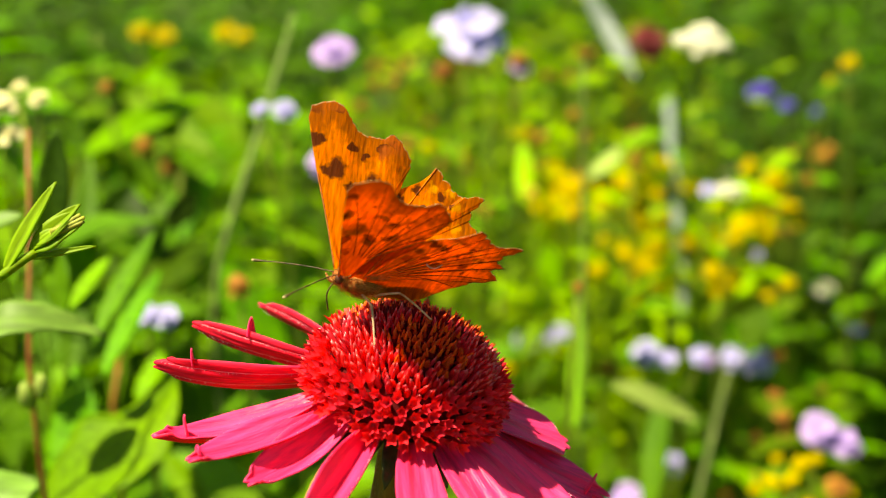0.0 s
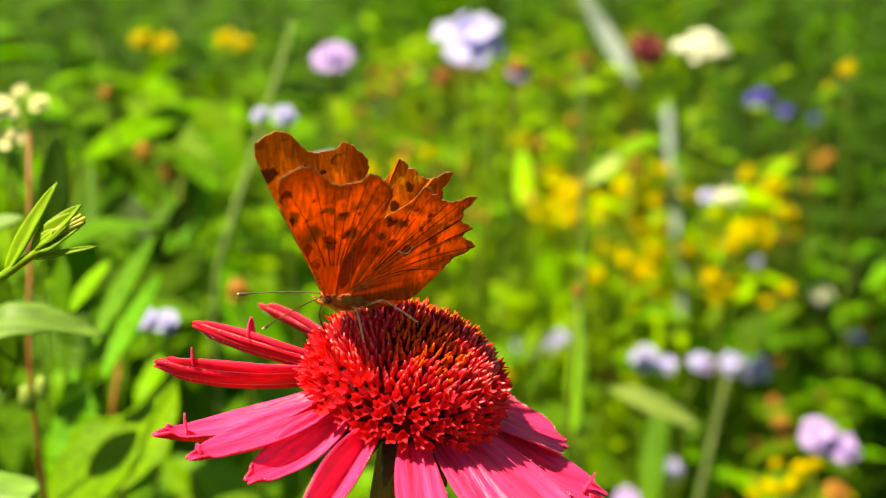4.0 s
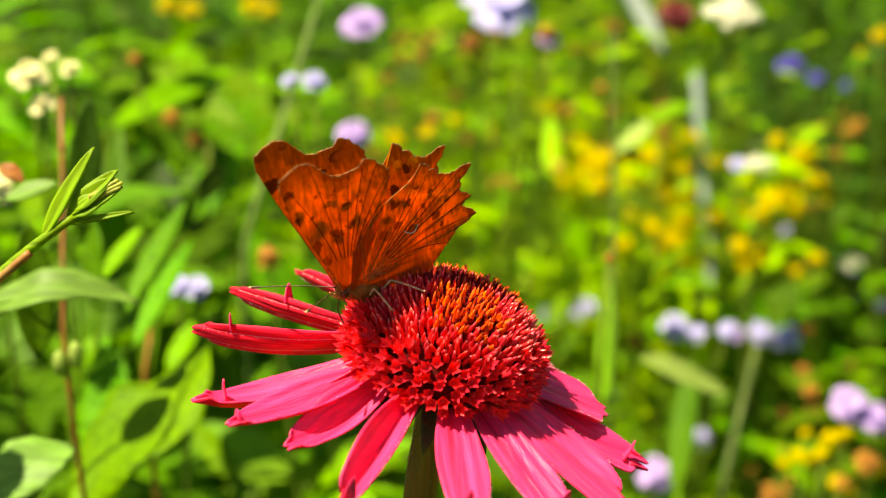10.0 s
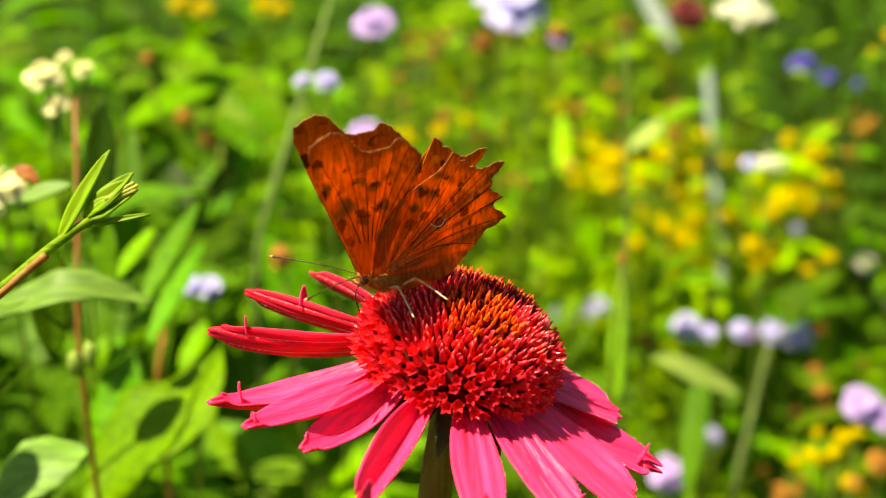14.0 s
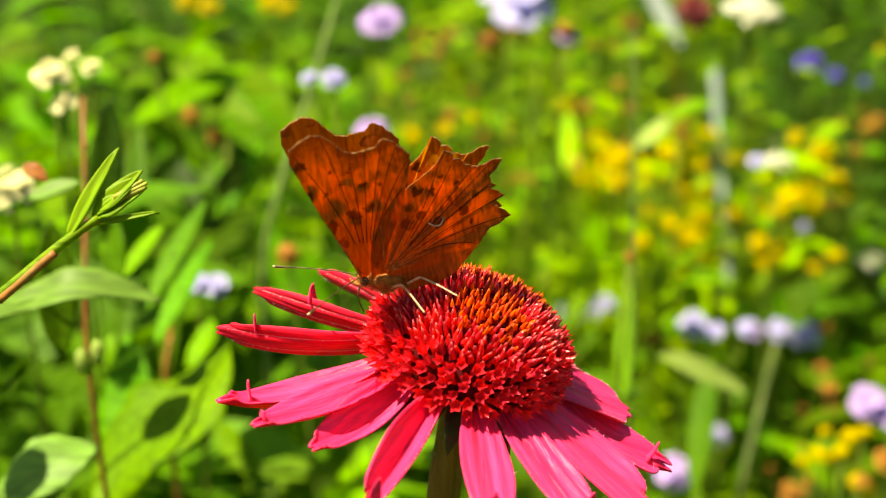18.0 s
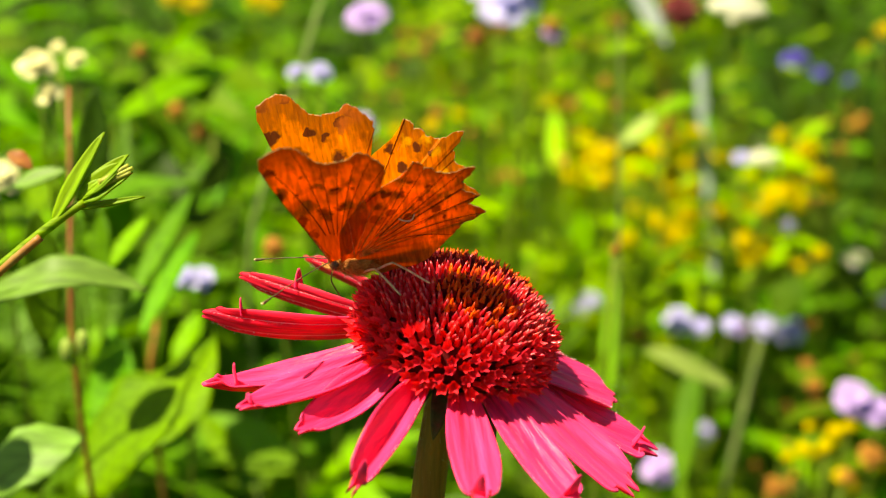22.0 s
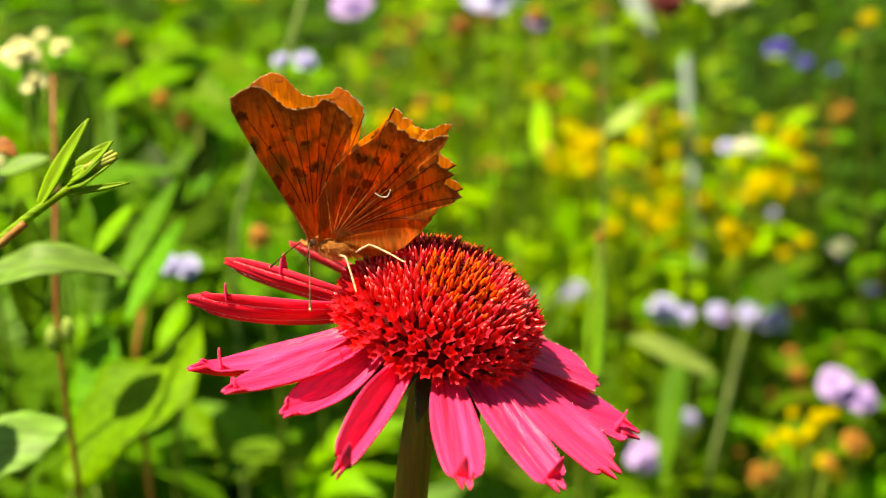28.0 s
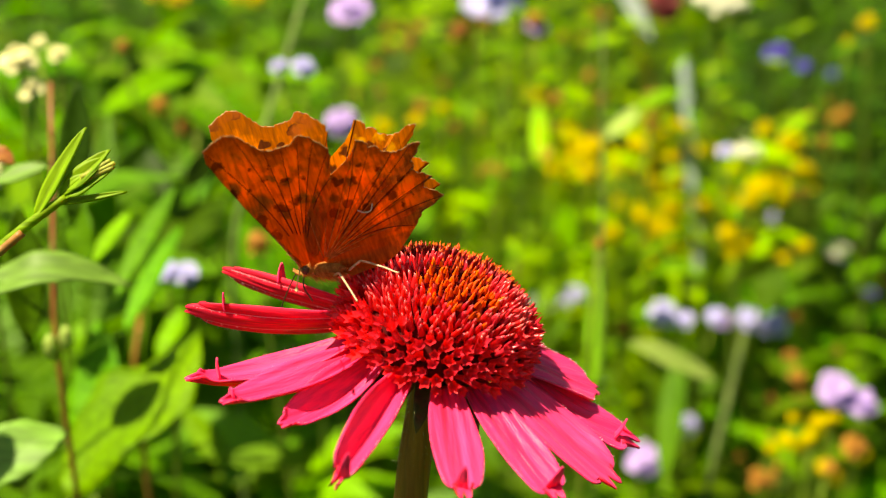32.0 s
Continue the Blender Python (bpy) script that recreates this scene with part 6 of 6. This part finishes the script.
loose_leaf((-0.1306, 0.2488, 0.5594), (-0.1264, 0.2595, 0.5860), 0.0142, LEAF_BRIGHT, (-0.4, -0.8, 0.4), 0.05, 0.2, 0.5, "broad green leaf behind a red stalk")
loose_leaf((-0.1309, 0.2158, 0.5982), (-0.1354, 0.2176, 0.6025), 0.0111, LEAF_BRIGHT, (-0.4, -0.8, 0.4), 0.05, 0.2, 0.5, "green leaf in half shade")
loose_leaf((-0.0884, 0.1268, 0.592), (-0.096, 0.1616, 0.6248), 0.0169, LEAF, (-0.3, -0.8, 0.4), 0.05, 0.2, 0.5, "broad green leaf behind the sunlit one")
loose_leaf((-0.0604, 0.1633, 0.5757), (-0.0794, 0.1871, 0.5811), 0.0082, LEAF_LIGHT, (-0.4, -0.6, 0.6), 0.05, 0.2, 0.5, "broad light-green leaf low in the bed")
loose_leaf((-0.041, 0.1991, 0.5574), (-0.0705, 0.1984, 0.5556), 0.0085, LEAF_LIGHT, (-0.2, -0.5, 0.8), 0.05, 0.2, 0.5, "broad light-green leaf low in the bed")
loose_leaf((-0.0783, 0.1651, 0.6068), (-0.0754, 0.1812, 0.6198), 0.0099, LEAF_LIGHT, (-0.5, -0.7, 0.5), 0.05, 0.2, 0.5, "light-green leaf under a pale flower")
loose_leaf((-0.0707, 0.2003, 0.6137), (-0.0671, 0.195, 0.6007), 0.0123, LEAF, (-0.5, -0.7, 0.5), 0.05, 0.2, 0.5, "green leaf in the bed")
# shade low among the shoots, put into the leaf's colour
loose_leaf((-0.097, 0.0927, 0.6145), (-0.1003, 0.0981, 0.6279), 0.0105, LEAF_DARK_SHADE, (0.4, -0.8, 0.3), 0.05, 0.2, 0.5, "leaf coloured dark green for the shade")
loose_leaf((-0.0841, 0.1557, 0.6101), (-0.0809, 0.1722, 0.6511), 0.0079, LEAF_BRIGHT, (-0.5, -0.8, 0.3), 0.05, 0.2, 0.5, "upright green leaf of a shoot")


def budding_shoot():
    """A green shoot with a bud wrapped in pointed bracts."""
    root = thing("budding_shoot", "green shoot with a closed yellow-green bud and narrow leaves", "plant")
    line = [Vector(p) for p in ((-0.0546, 0.0136, 0.7159), (-0.0567, 0.0130, 0.7146), (-0.0609, 0.0118, 0.7117), (-0.0650, 0.0104, 0.7085), (-0.0692, 0.0090, 0.7052), (-0.0783, 0.0101, 0.6976))]
    part("stem", tube(even(line + [line[-1] + Vector((-0.03, 0.01, -0.06)), Vector((-0.125, 0.03, 0.3)), Vector((-0.125, 0.04, -0.02))]), lambda t: 0.0006 + 0.0008 * min(1, t * 3), 9, 60), BUD, root)
    part("red_streak", tube([line[2] + Vector((0, -0.0006, -0.0004)), line[3] + Vector((0, -0.0007, -0.0004)), line[4] + Vector((0, -0.0007, -0.0004))], 0.0007, 7, 12), STALK_RED, root, "reddish lower stem")
    for a, b, w in (
        ((-0.0593, 0.0122, 0.7129), (-0.0521, 0.0176, 0.7256), 0.0024),
        ((-0.0555, 0.0137, 0.7161), (-0.0484, 0.0163, 0.7225), 0.0026),
        ((-0.0556, 0.0135, 0.7157), (-0.0477, 0.0153, 0.7202), 0.0023),
        ((-0.0548, 0.0139, 0.7168), (-0.049, 0.0158, 0.7214), 0.0028),
        ((-0.055, 0.0137, 0.7162), (-0.0496, 0.0149, 0.7191), 0.0030),
        ((-0.0558, 0.0132, 0.715), (-0.0458, 0.0139, 0.7168), 0.0008),
    ):
        a, b = Vector(a), Vector(b)
        part("bract", blade((b - a).length, w, 0.03, 0.5, 0.4, 12, 6, 0.02, thick=0.0003), BUD, root, "", aim(a, b, (-0.4, -0.8, 0.4)))
    for a, b in (((-0.0523, 0.0146, 0.7185), (-0.0481, 0.0156, 0.721)), ((-0.0523, 0.0145, 0.7181), (-0.0477, 0.0152, 0.72)), ((-0.0515, 0.0147, 0.7188), (-0.0475, 0.0155, 0.7206))):
        part("floret", tube([a, Vector(a).lerp(Vector(b), 0.5), b], lambda t: 0.0006 * (1 - 0.5 * t), 7, 8), FLORET_GREEN, root, "yellowish closed floret")
    return root


budding_shoot()

# copies of the leafy plants fill the bed
kinds = [
    leafy_plant("leafy_plant", "bushy mid-green leafy plant of the bed", 0.52, 16, 0.085, LEAF, STALK, 1),
    leafy_plant("leafy_plant", "light-green leafy plant of the bed", 0.50, 16, 0.075, LEAF_LIGHT, STALK, 2),
    leafy_plant("leafy_plant", "dark-green leafy plant in the shade", 0.50, 18, 0.070, LEAF_DARK_SHADE, STALK, 3),
    leafy_plant("slender_plant", "slender narrow-leaved green plant", 0.58, 18, 0.06, LEAF, STALK, 4, 0.6, 0.2, 0.1),
    leafy_plant("slender_plant", "slender yellow-green narrow-leaved plant", 0.56, 18, 0.05, LEAF_LIGHT, STALK, 5, 0.6, 0.2, 0.1),
]
for k, ob in enumerate(kinds):
    ob.matrix_basis = pose(-0.5 + 0.25 * k, 1.75 + 0.05 * k, 0, 0, 0, 40 * k)
rng = random.Random(77)
for k in range(110):
    a = rng.uniform(-0.44, 0.44)
    d = (0.48 if a < 0 else 0.85) + 1.2 * rng.random() ** 0.8
    x, y = d * a, d - 0.16
    right = a > 0.1
    pick = rng.random()
    ob = kinds[2] if (a > 0.3 and pick < 0.4) else kinds[3] if right and pick < 0.5 else kinds[4] if right else kinds[0] if pick < 0.5 else kinds[1] if pick < 0.85 else kinds[2]
    want = 0.783 - d * math.tan(radians(rng.uniform(10, 24))) - 0.02 if a < -0.12 else rng.uniform(0.26, 0.42)
    s = max(0.45, min(1.3, want / 0.54))
    copy_thing(ob, pose(x, y, 0, rng.uniform(-6, 6), rng.uniform(-6, 6), rng.uniform(0, 360)) @ Matrix.Scale(s, 4))
# foliage coloured dark so that the gaps between the plants look shaded
leaf_stuff("undergrowth", "dense low foliage covering the bed, coloured dark for the shade in its gaps", 21000, (-2.3, 2.3, -1.3, 3.3), (0.02, 0.28), 0.06, LEAF_DARK_SHADE, 11)
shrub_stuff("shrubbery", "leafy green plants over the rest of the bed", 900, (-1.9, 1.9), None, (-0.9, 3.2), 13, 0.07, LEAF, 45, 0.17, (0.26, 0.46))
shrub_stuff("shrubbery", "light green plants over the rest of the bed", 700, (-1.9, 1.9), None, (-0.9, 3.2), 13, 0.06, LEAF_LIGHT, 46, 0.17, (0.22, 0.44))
shrub_stuff("shrubbery", "broad-leaved light green plants crowding the bed", 85, (-0.46, -0.12), (11, 36), (0.5, 1.3), 20, 0.052, LEAF_LIGHT, 31)
shrub_stuff("shrubbery", "broad-leaved green plants crowding the bed", 80, (-0.46, -0.10), (9, 36), (0.55, 1.4), 20, 0.05, LEAF, 32)
shrub_stuff("shrubbery", "broad-leaved light green plants in the middle of the bed", 75, (-0.16, 0.06), None, (0.55, 1.8), 20, 0.048, LEAF_LIGHT, 30, 0.17, (0.28, 0.42))
shrub_stuff("shrubbery", "leafy bright green plants low in the bed", 130, (-0.46, 0.02), (26, 36), (0.42, 0.9), 14, 0.055, LEAF_BRIGHT, 42, 0.18)
shrub_stuff("shrubbery", "leafy light green plants low in the bed", 110, (-0.46, 0.0), (19, 30), (0.55, 1.1), 14, 0.06, LEAF_LIGHT, 43, 0.17)
shrub_stuff("shrubbery", "low bright green plants under the coneflower", 90, (-0.26, 0.04), (28, 37), (0.42, 0.75), 14, 0.05, LEAF_LIGHT, 47, 0.18)
shrub_stuff("shrubbery", "broad-leaved green plants close by", 60, (-0.46, -0.2), (17, 36), (0.40, 0.58), 10, 0.06, LEAF_BRIGHT, 37, 0.2)
# the deep shade here comes from the dark leaf colour
shrub_stuff("shrubbery", "leafy plants deep in the bed, coloured dark for shade", 30, (-0.46, 0.0), (9, 34), (1.1, 1.6), 12, 0.08, LEAF_DARK_SHADE, 33)
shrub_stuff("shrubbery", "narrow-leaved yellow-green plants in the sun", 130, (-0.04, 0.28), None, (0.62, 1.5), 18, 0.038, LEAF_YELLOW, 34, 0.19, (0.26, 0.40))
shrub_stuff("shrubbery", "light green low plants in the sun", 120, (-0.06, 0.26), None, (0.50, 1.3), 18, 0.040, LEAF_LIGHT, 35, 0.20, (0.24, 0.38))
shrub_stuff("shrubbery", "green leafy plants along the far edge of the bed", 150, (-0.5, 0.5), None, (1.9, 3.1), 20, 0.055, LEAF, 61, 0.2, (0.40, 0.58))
shrub_stuff("shrubbery", "dark leafy plants along the far edge of the bed", 110, (-0.5, 0.5), None, (2.0, 3.2), 20, 0.055, LEAF_DARK_SHADE, 62, 0.2, (0.40, 0.60))
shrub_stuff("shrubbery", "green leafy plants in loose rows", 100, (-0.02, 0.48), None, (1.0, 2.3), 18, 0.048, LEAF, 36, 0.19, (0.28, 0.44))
# dark leaves on this side carry some of the bed's shade in their colour
shrub_stuff("shrubbery", "dark green leafy plants at the back of the bed", 170, (0.10, 0.48), None, (1.3, 2.3), 16, 0.042, LEAF_DARK_SHADE, 41, 0.17, (0.34, 0.52))
shrub_stuff("shrubbery", "dark green leafy plants at the bed's edge", 190, (0.27, 0.48), None, (0.78, 1.5), 16, 0.045, LEAF_DARK_SHADE, 39, 0.17, (0.36, 0.50))
shrub_stuff("shrubbery", "dark green small-leaved plants behind the yellow flowers", 75, (0.24, 0.46), (12, 27), (0.70, 1.15), 24, 0.03, LEAF_DARK_SHADE, 51, 0.2)
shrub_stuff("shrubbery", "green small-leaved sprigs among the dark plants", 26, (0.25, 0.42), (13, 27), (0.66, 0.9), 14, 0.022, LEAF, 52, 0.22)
# these sprigs deepen the shade of the gaps by colour
shrub_stuff("shrubbery", "sprigs coloured dark green for the shade in the gaps of the bed", 100, (-0.42, 0.34), (11, 26), (0.9, 1.6), 18, 0.035, LEAF_DARK_SHADE, 53, 0.2)
shrub_stuff("shrubbery", "thin sprigs with small sunlit leaves over the bed", 70, (-0.36, 0.24), (11, 25), (0.52, 0.85), 13, 0.020, LEAF_LIGHT, 54, 0.24)
shrub_stuff("shrubbery", "thin sprigs with small yellow-green leaves over the bed", 45, (-0.1, 0.26), (11, 24), (0.56, 0.9), 12, 0.018, LEAF_YELLOW, 55, 0.24)
shrub_stuff("shrubbery", "light green leafy plants low at the bed's near side", 36, (0.10, 0.40), (22, 35), (0.50, 0.85), 13, 0.036, LEAF_LIGHT, 56, 0.2)
shrub_stuff("shrubbery", "green leafy plants low at the bed's near side", 28, (0.14, 0.42), (20, 34), (0.55, 0.95), 13, 0.036, LEAF, 57, 0.2)
shrub_stuff("shrubbery", "light green taller plants between the flowers", 60, (-0.04, 0.22), None, (1.1, 1.9), 14, 0.05, LEAF_YELLOW, 40, 0.14, (0.36, 0.5))
shrub_stuff("shrubbery", "yellow-green leafy stems among the yellow flowers", 90, (0.11, 0.26), (15.5, 26), (0.66, 0.95), 12, 0.03, LEAF_YELLOW, 44, 0.16)
grass_stuff("dry_stalks", "thin upright rust-brown stalks between the plants", 90, (0.0, 0.35, 0.6, 1.3), (0.36, 0.6), 0.0035, STALK_RED, 16, 0.12)
grass_stuff("grass", "thin upright grey-green stalks", 260, (-0.05, 0.5, 0.55, 1.5), (0.36, 0.58), 0.004, STALK_DIM, 17, 0.15)
grass_stuff("grass", "thin upright yellow-green grass blades and stalks", 500, (-0.1, 0.5, 0.45, 1.3), (0.3, 0.5), 0.004, LEAF_LIGHT, 15)


# ---- what moves ----
def motions():
    """The butterfly shifts, turns and works its wings, antennae and legs on the flower."""
    # seconds, place in mm, roll, pitch and turn of the body
    body = (
        (0, -7.54, -2.37, 718.16, -6.1, -12.1, 197.6),
        (1, -8.92, -0.11, 715.37, -9.3, -0.7, 199.9),
        (2, -8.74, -2.27, 716.24, -7.5, -9.9, 206.3),
        (3, -9.20, -1.65, 714.83, -5.1, 4.5, 199.5),
        (6, -9.30, -2.09, 716.41, -8.5, -6.3, 204.7),
        (7, -11.24, -2.40, 714.78, -6.7, 2.2, 202.8),
        (8, -12.40, -1.15, 713.19, -2.7, 7.2, 201.2),
        (9, -12.56, -0.10, 711.10, -3.7, 14.2, 208.5),
        (10, -12.64, -1.33, 711.24, -5.6, 7.8, 210.5),
        (11, -12.36, -3.58, 713.00, -4.6, 3.4, 206.8),
        (12, -11.86, -2.65, 712.21, -4.2, 14.3, 207.9),
        (13, -11.62, -4.51, 714.40, -4.4, 0.7, 208.2),
        (14, -11.68, -3.13, 714.12, -4.3, -0.0, 206.7),
        (17, -12.34, -2.43, 714.61, -5.0, -2.1, 199.9),
        (18, -12.75, -3.05, 713.73, -2.7, 5.2, 198.1),
        (19, -12.79, -2.96, 714.17, -4.1, 2.1, 198.6),
        (20, -12.59, -2.42, 711.56, -2.6, 20.9, 195.6),
        (21, -13.63, -3.81, 714.49, -5.3, 10.4, 190.0),
        (21.5, -14.02, -3.50, 713.91, -3.7, 11.6, 189.1),
        (22, -14.75, -2.64, 713.51, -4.2, 11.0, 185.4),
        (23, -14.69, -3.36, 714.68, 0.3, 5.6, 184.6),
        (24, -14.78, -1.80, 714.09, 0.5, 6.2, 179.9),
        (25, -15.22, -1.84, 713.48, 6.8, 6.6, 182.1),
        (28, -15.62, -1.56, 713.70, 6.0, 3.1, 177.2),
        (29, -16.27, -0.57, 713.22, 6.0, 5.7, 172.8),
        (30, -16.41, -0.84, 712.71, 5.5, 9.2, 174.2),
        (31, -16.24, -0.57, 712.49, 5.5, 10.2, 175.4),
        (32, -16.53, -1.52, 711.47, 1.5, 14.4, 184.8),
    )
    walk(BUTTERFLY, [(t, pose(x * MM, y * MM, z * MM, a, b, c)) for t, x, y, z, a, b, c in body])
    # seconds, lift of the near and the far wings, forward swing of the near and the far forewing and of the hindwings, extra lift of the hindwings
    wings = (
        (0, 56.5, 57.6, -2.9, -4.0, -7.1, -2.1),
        (1, 61.9, 63.6, -0.4, -2.6, -5.5, 0.2),
        (1.5, 76.0, 77.0, 5.0, 1.5, -1.6, -0.4),
        (2, 75.4, 76.6, 6.7, 2.9, -0.7, -0.7),
        (3, 78.4, 79.2, 2.8, 3.2, -0.8, 0.5),
        (6, 70.3, 71.7, 3.2, 1.9, -1.8, 0.8),
        (6.4, 79.5, 81.0, 3.2, 2.8, -1.0, 0.5),
        (7, 80.1, 81.5, 3.2, 3.0, -0.8, 0.4),
        (8, 71.1, 72.0, -1.7, -0.4, -3.7, 0.1),
        (8.6, 64.0, 66.0, -1.6, -0.2, -3.6, 0.1),
        (9, 68.1, 69.2, -0.5, 0.7, -2.6, 0.2),
        (9.4, 80.5, 81.5, 4.6, 4.4, 0.4, -0.6),
        (10, 81.8, 82.4, 5.5, 5.0, 0.9, -0.8),
        (11, 83.2, 83.6, 3.0, 2.5, 1.4, 0.6),
        (12, 84.4, 85.1, 2.5, 2.4, -0.5, 0.3),
        (13, 84.1, 84.6, 5.8, 4.2, 1.0, 0.1),
        (14, 83.8, 84.4, 6.2, 5.1, 1.5, 0.5),
        (17, 83.4, 84.2, 6.3, 5.0, 1.2, 1.2),
        (18, 83.7, 83.9, 5.0, 4.2, 0.1, 0.9),
        (19, 82.6, 83.1, 4.2, 3.0, -0.2, 2.6),
        (20, 82.6, 83.1, 2.8, 3.7, -0.5, 1.3),
        (21, 64.8, 65.9, -3.6, -2.1, -5.4, 1.6),
        (21.2, 50.0, 54.0, -4.4, -2.7, -7.0, -0.6),
        (21.5, 32.5, 43.0, -5.0, -3.1, -7.9, -2.1),
        (22, 66.7, 67.7, -2.8, -0.8, -4.2, 0.2),
        (23, 63.0, 63.5, -2.9, -0.4, -3.2, -1.2),
        (24, 68.2, 67.3, -0.2, 1.3, -1.7, -1.9),
        (25, 73.1, 70.1, 2.8, 3.8, -0.3, -1.1),
        (28, 78.7, 75.9, 6.0, 4.7, 1.5, 0.2),
        (29, 81.0, 78.8, 6.2, 5.0, 2.2, 1.9),
        (30, 82.3, 81.1, 6.4, 4.6, 1.5, 1.5),
        (31, 82.8, 81.7, 6.4, 4.5, 1.5, 1.3),
        (32, 75.5, 74.3, 2.2, 3.5, 0.5, 1.9),
    )
    for side, tag, k in ((1, "near", 0), (-1, "far", 1)):
        turn = lambda lift, swing: Matrix.Rotation(side * radians(lift), 4, "X") @ Matrix.Rotation(-side * radians(swing), 4, "Z")
        walk(PARTS["fore_" + tag], [(r[0], pose(1.2 * MM, side * 1.1 * MM, 0.6 * MM) @ turn(r[1 + k], r[3 + k])) for r in wings])
        walk(PARTS["hind_" + tag], [(r[0], pose(-1.2 * MM, side * 1.15 * MM, 0.4 * MM) @ turn(r[1 + k] + r[6], r[5])) for r in wings])
    far = (
        (0, -35, 12), (1, -29, 1), (2, -38, 3), (3, -31, -4), (6, -33, 39), (7, -32, 7), (8, -49, 40),
        (9, -37, -1), (10, -34, -2), (11, -36, -1), (12, -35, -6), (13, -38, -2), (14, -34, -7), (17, -43, 67),
        (18, -30, -4), (19, -30, -3), (20, -25, -12), (21, -29, 19), (21.5, -28, 2), (22, -27, 2), (23, -32, 53),
        (24, -27, 5), (25, -31, -9), (28, -44, 32), (29, -41, 32), (30, -57, 57), (31, -44, 16), (32, -46, 45),
    )
    walk(PARTS["antenna_far"], [(t, pose(2.2 * MM, -0.4 * MM, 0.6 * MM, 0, b, a)) for t, a, b in far])
    near = (
        (0, 43, -1), (1, 46, -6), (2, 34, -0), (3, 23, -11), (6, 62, 23), (7, 35, -1), (8, 60, -5),
        (9, 50, -20), (10, 43, -19), (11, 35, -4), (12, 45, -22), (13, 30, -8), (14, 32, -8), (17, 67, 22),
        (18, 43, -3), (19, 33, -1), (20, 57, -20), (21, 85, -5), (21.5, 41, 1), (22, 39, 1), (23, 81, 13),
        (24, 43, 12), (25, 38, 4), (28, 96, 35), (29, 46, 7), (30, 110, -1), (31, 44, 7), (32, 90, -7),
    )
    walk(PARTS["antenna_near"], [(t, pose(2.2 * MM, 0.4 * MM, 0.6 * MM, 0, b, a)) for t, a, b in near])
    midleg_near = (
        (0, 100, 31), (1, 87, -2), (2, 88, 11), (3, 86, 4), (6, 81, 13), (7, 91, 5), (8, 95, 0),
        (9, 87, -13), (10, 88, -15), (11, 97, -4), (12, 89, -7), (13, 96, 7), (14, 92, 4), (17, 102, 5),
        (18, 109, 4), (19, 107, 5), (20, 106, -1), (21, 119, 14), (21.5, 122, 13), (22, 126, 9), (23, 106, 35),
        (24, 106, 29), (25, 109, 28), (28, 115, 24), (29, 119, 21), (30, 120, 17), (31, 117, 15), (32, 111, 11),
    )
    walk(PARTS["midleg_near"], [(t, pose(-1.8 * MM, 0.9 * MM, -1.8 * MM, 0, b, a)) for t, a, b in midleg_near])
    hindleg_near = (
        (0, 164, 11), (1, 132, -7), (2, 138, -9), (3, 134, -2), (6, 118, -4), (7, 127, -6), (8, 125, -7),
        (9, 112, -15), (10, 112, -21), (11, 124, -14), (12, 112, -11), (13, 118, -6), (14, 112, -9), (17, 120, -8),
        (18, 130, -4), (19, 126, -5), (20, 127, -2), (21, 147, 8), (21.5, 136, 8), (22, 141, 4), (23, 148, 8),
        (24, 146, 5), (25, 147, 4), (28, 152, -1), (29, 155, -0), (30, 153, 1), (31, 151, 0), (32, 145, -1),
    )
    walk(PARTS["hindleg_near"], [(t, pose(-3.6 * MM, 0.9 * MM, -1.9 * MM, 0, b, a)) for t, a, b in hindleg_near])
    midleg_far = (
        (0, -99, 28), (1, -87, -2), (2, -88, 10), (3, -86, 4), (6, -81, 14), (7, -91, 5), (8, -95, 0),
        (9, -87, -14), (10, -88, -16), (11, -98, -4), (12, -89, -7), (13, -96, 7), (14, -93, 4), (17, -102, 5),
        (18, -110, 5), (19, -108, 5), (20, -107, -1), (21, -119, 14), (21.5, -121, 13), (22, -127, 9), (23, -105, 34),
        (24, -106, 29), (25, -109, 28), (28, -115, 24), (29, -120, 21), (30, -120, 17), (31, -118, 15), (32, -111, 11),
    )
    walk(PARTS["midleg_far"], [(t, pose(-1.8 * MM, -0.9 * MM, -1.8 * MM, 0, b, a)) for t, a, b in midleg_far])
    hindleg_far = (
        (0, -153, 10), (1, -129, -7), (2, -133, -8), (3, -131, -2), (6, -118, -4), (7, -126, -6), (8, -125, -7),
        (9, -113, -16), (10, -113, -22), (11, -123, -14), (12, -112, -11), (13, -117, -6), (14, -112, -9), (17, -121, -8),
        (18, -129, -4), (19, -126, -5), (20, -126, -2), (21, -143, 7), (21.5, -135, 8), (22, -140, 4), (23, -146, 8),
        (24, -145, 5), (25, -146, 4), (28, -150, -1), (29, -153, -0), (30, -151, 1), (31, -150, 0), (32, -144, -1),
    )
    walk(PARTS["hindleg_far"], [(t, pose(-3.6 * MM, -0.9 * MM, -1.9 * MM, 0, b, a)) for t, a, b in hindleg_far])


motions()
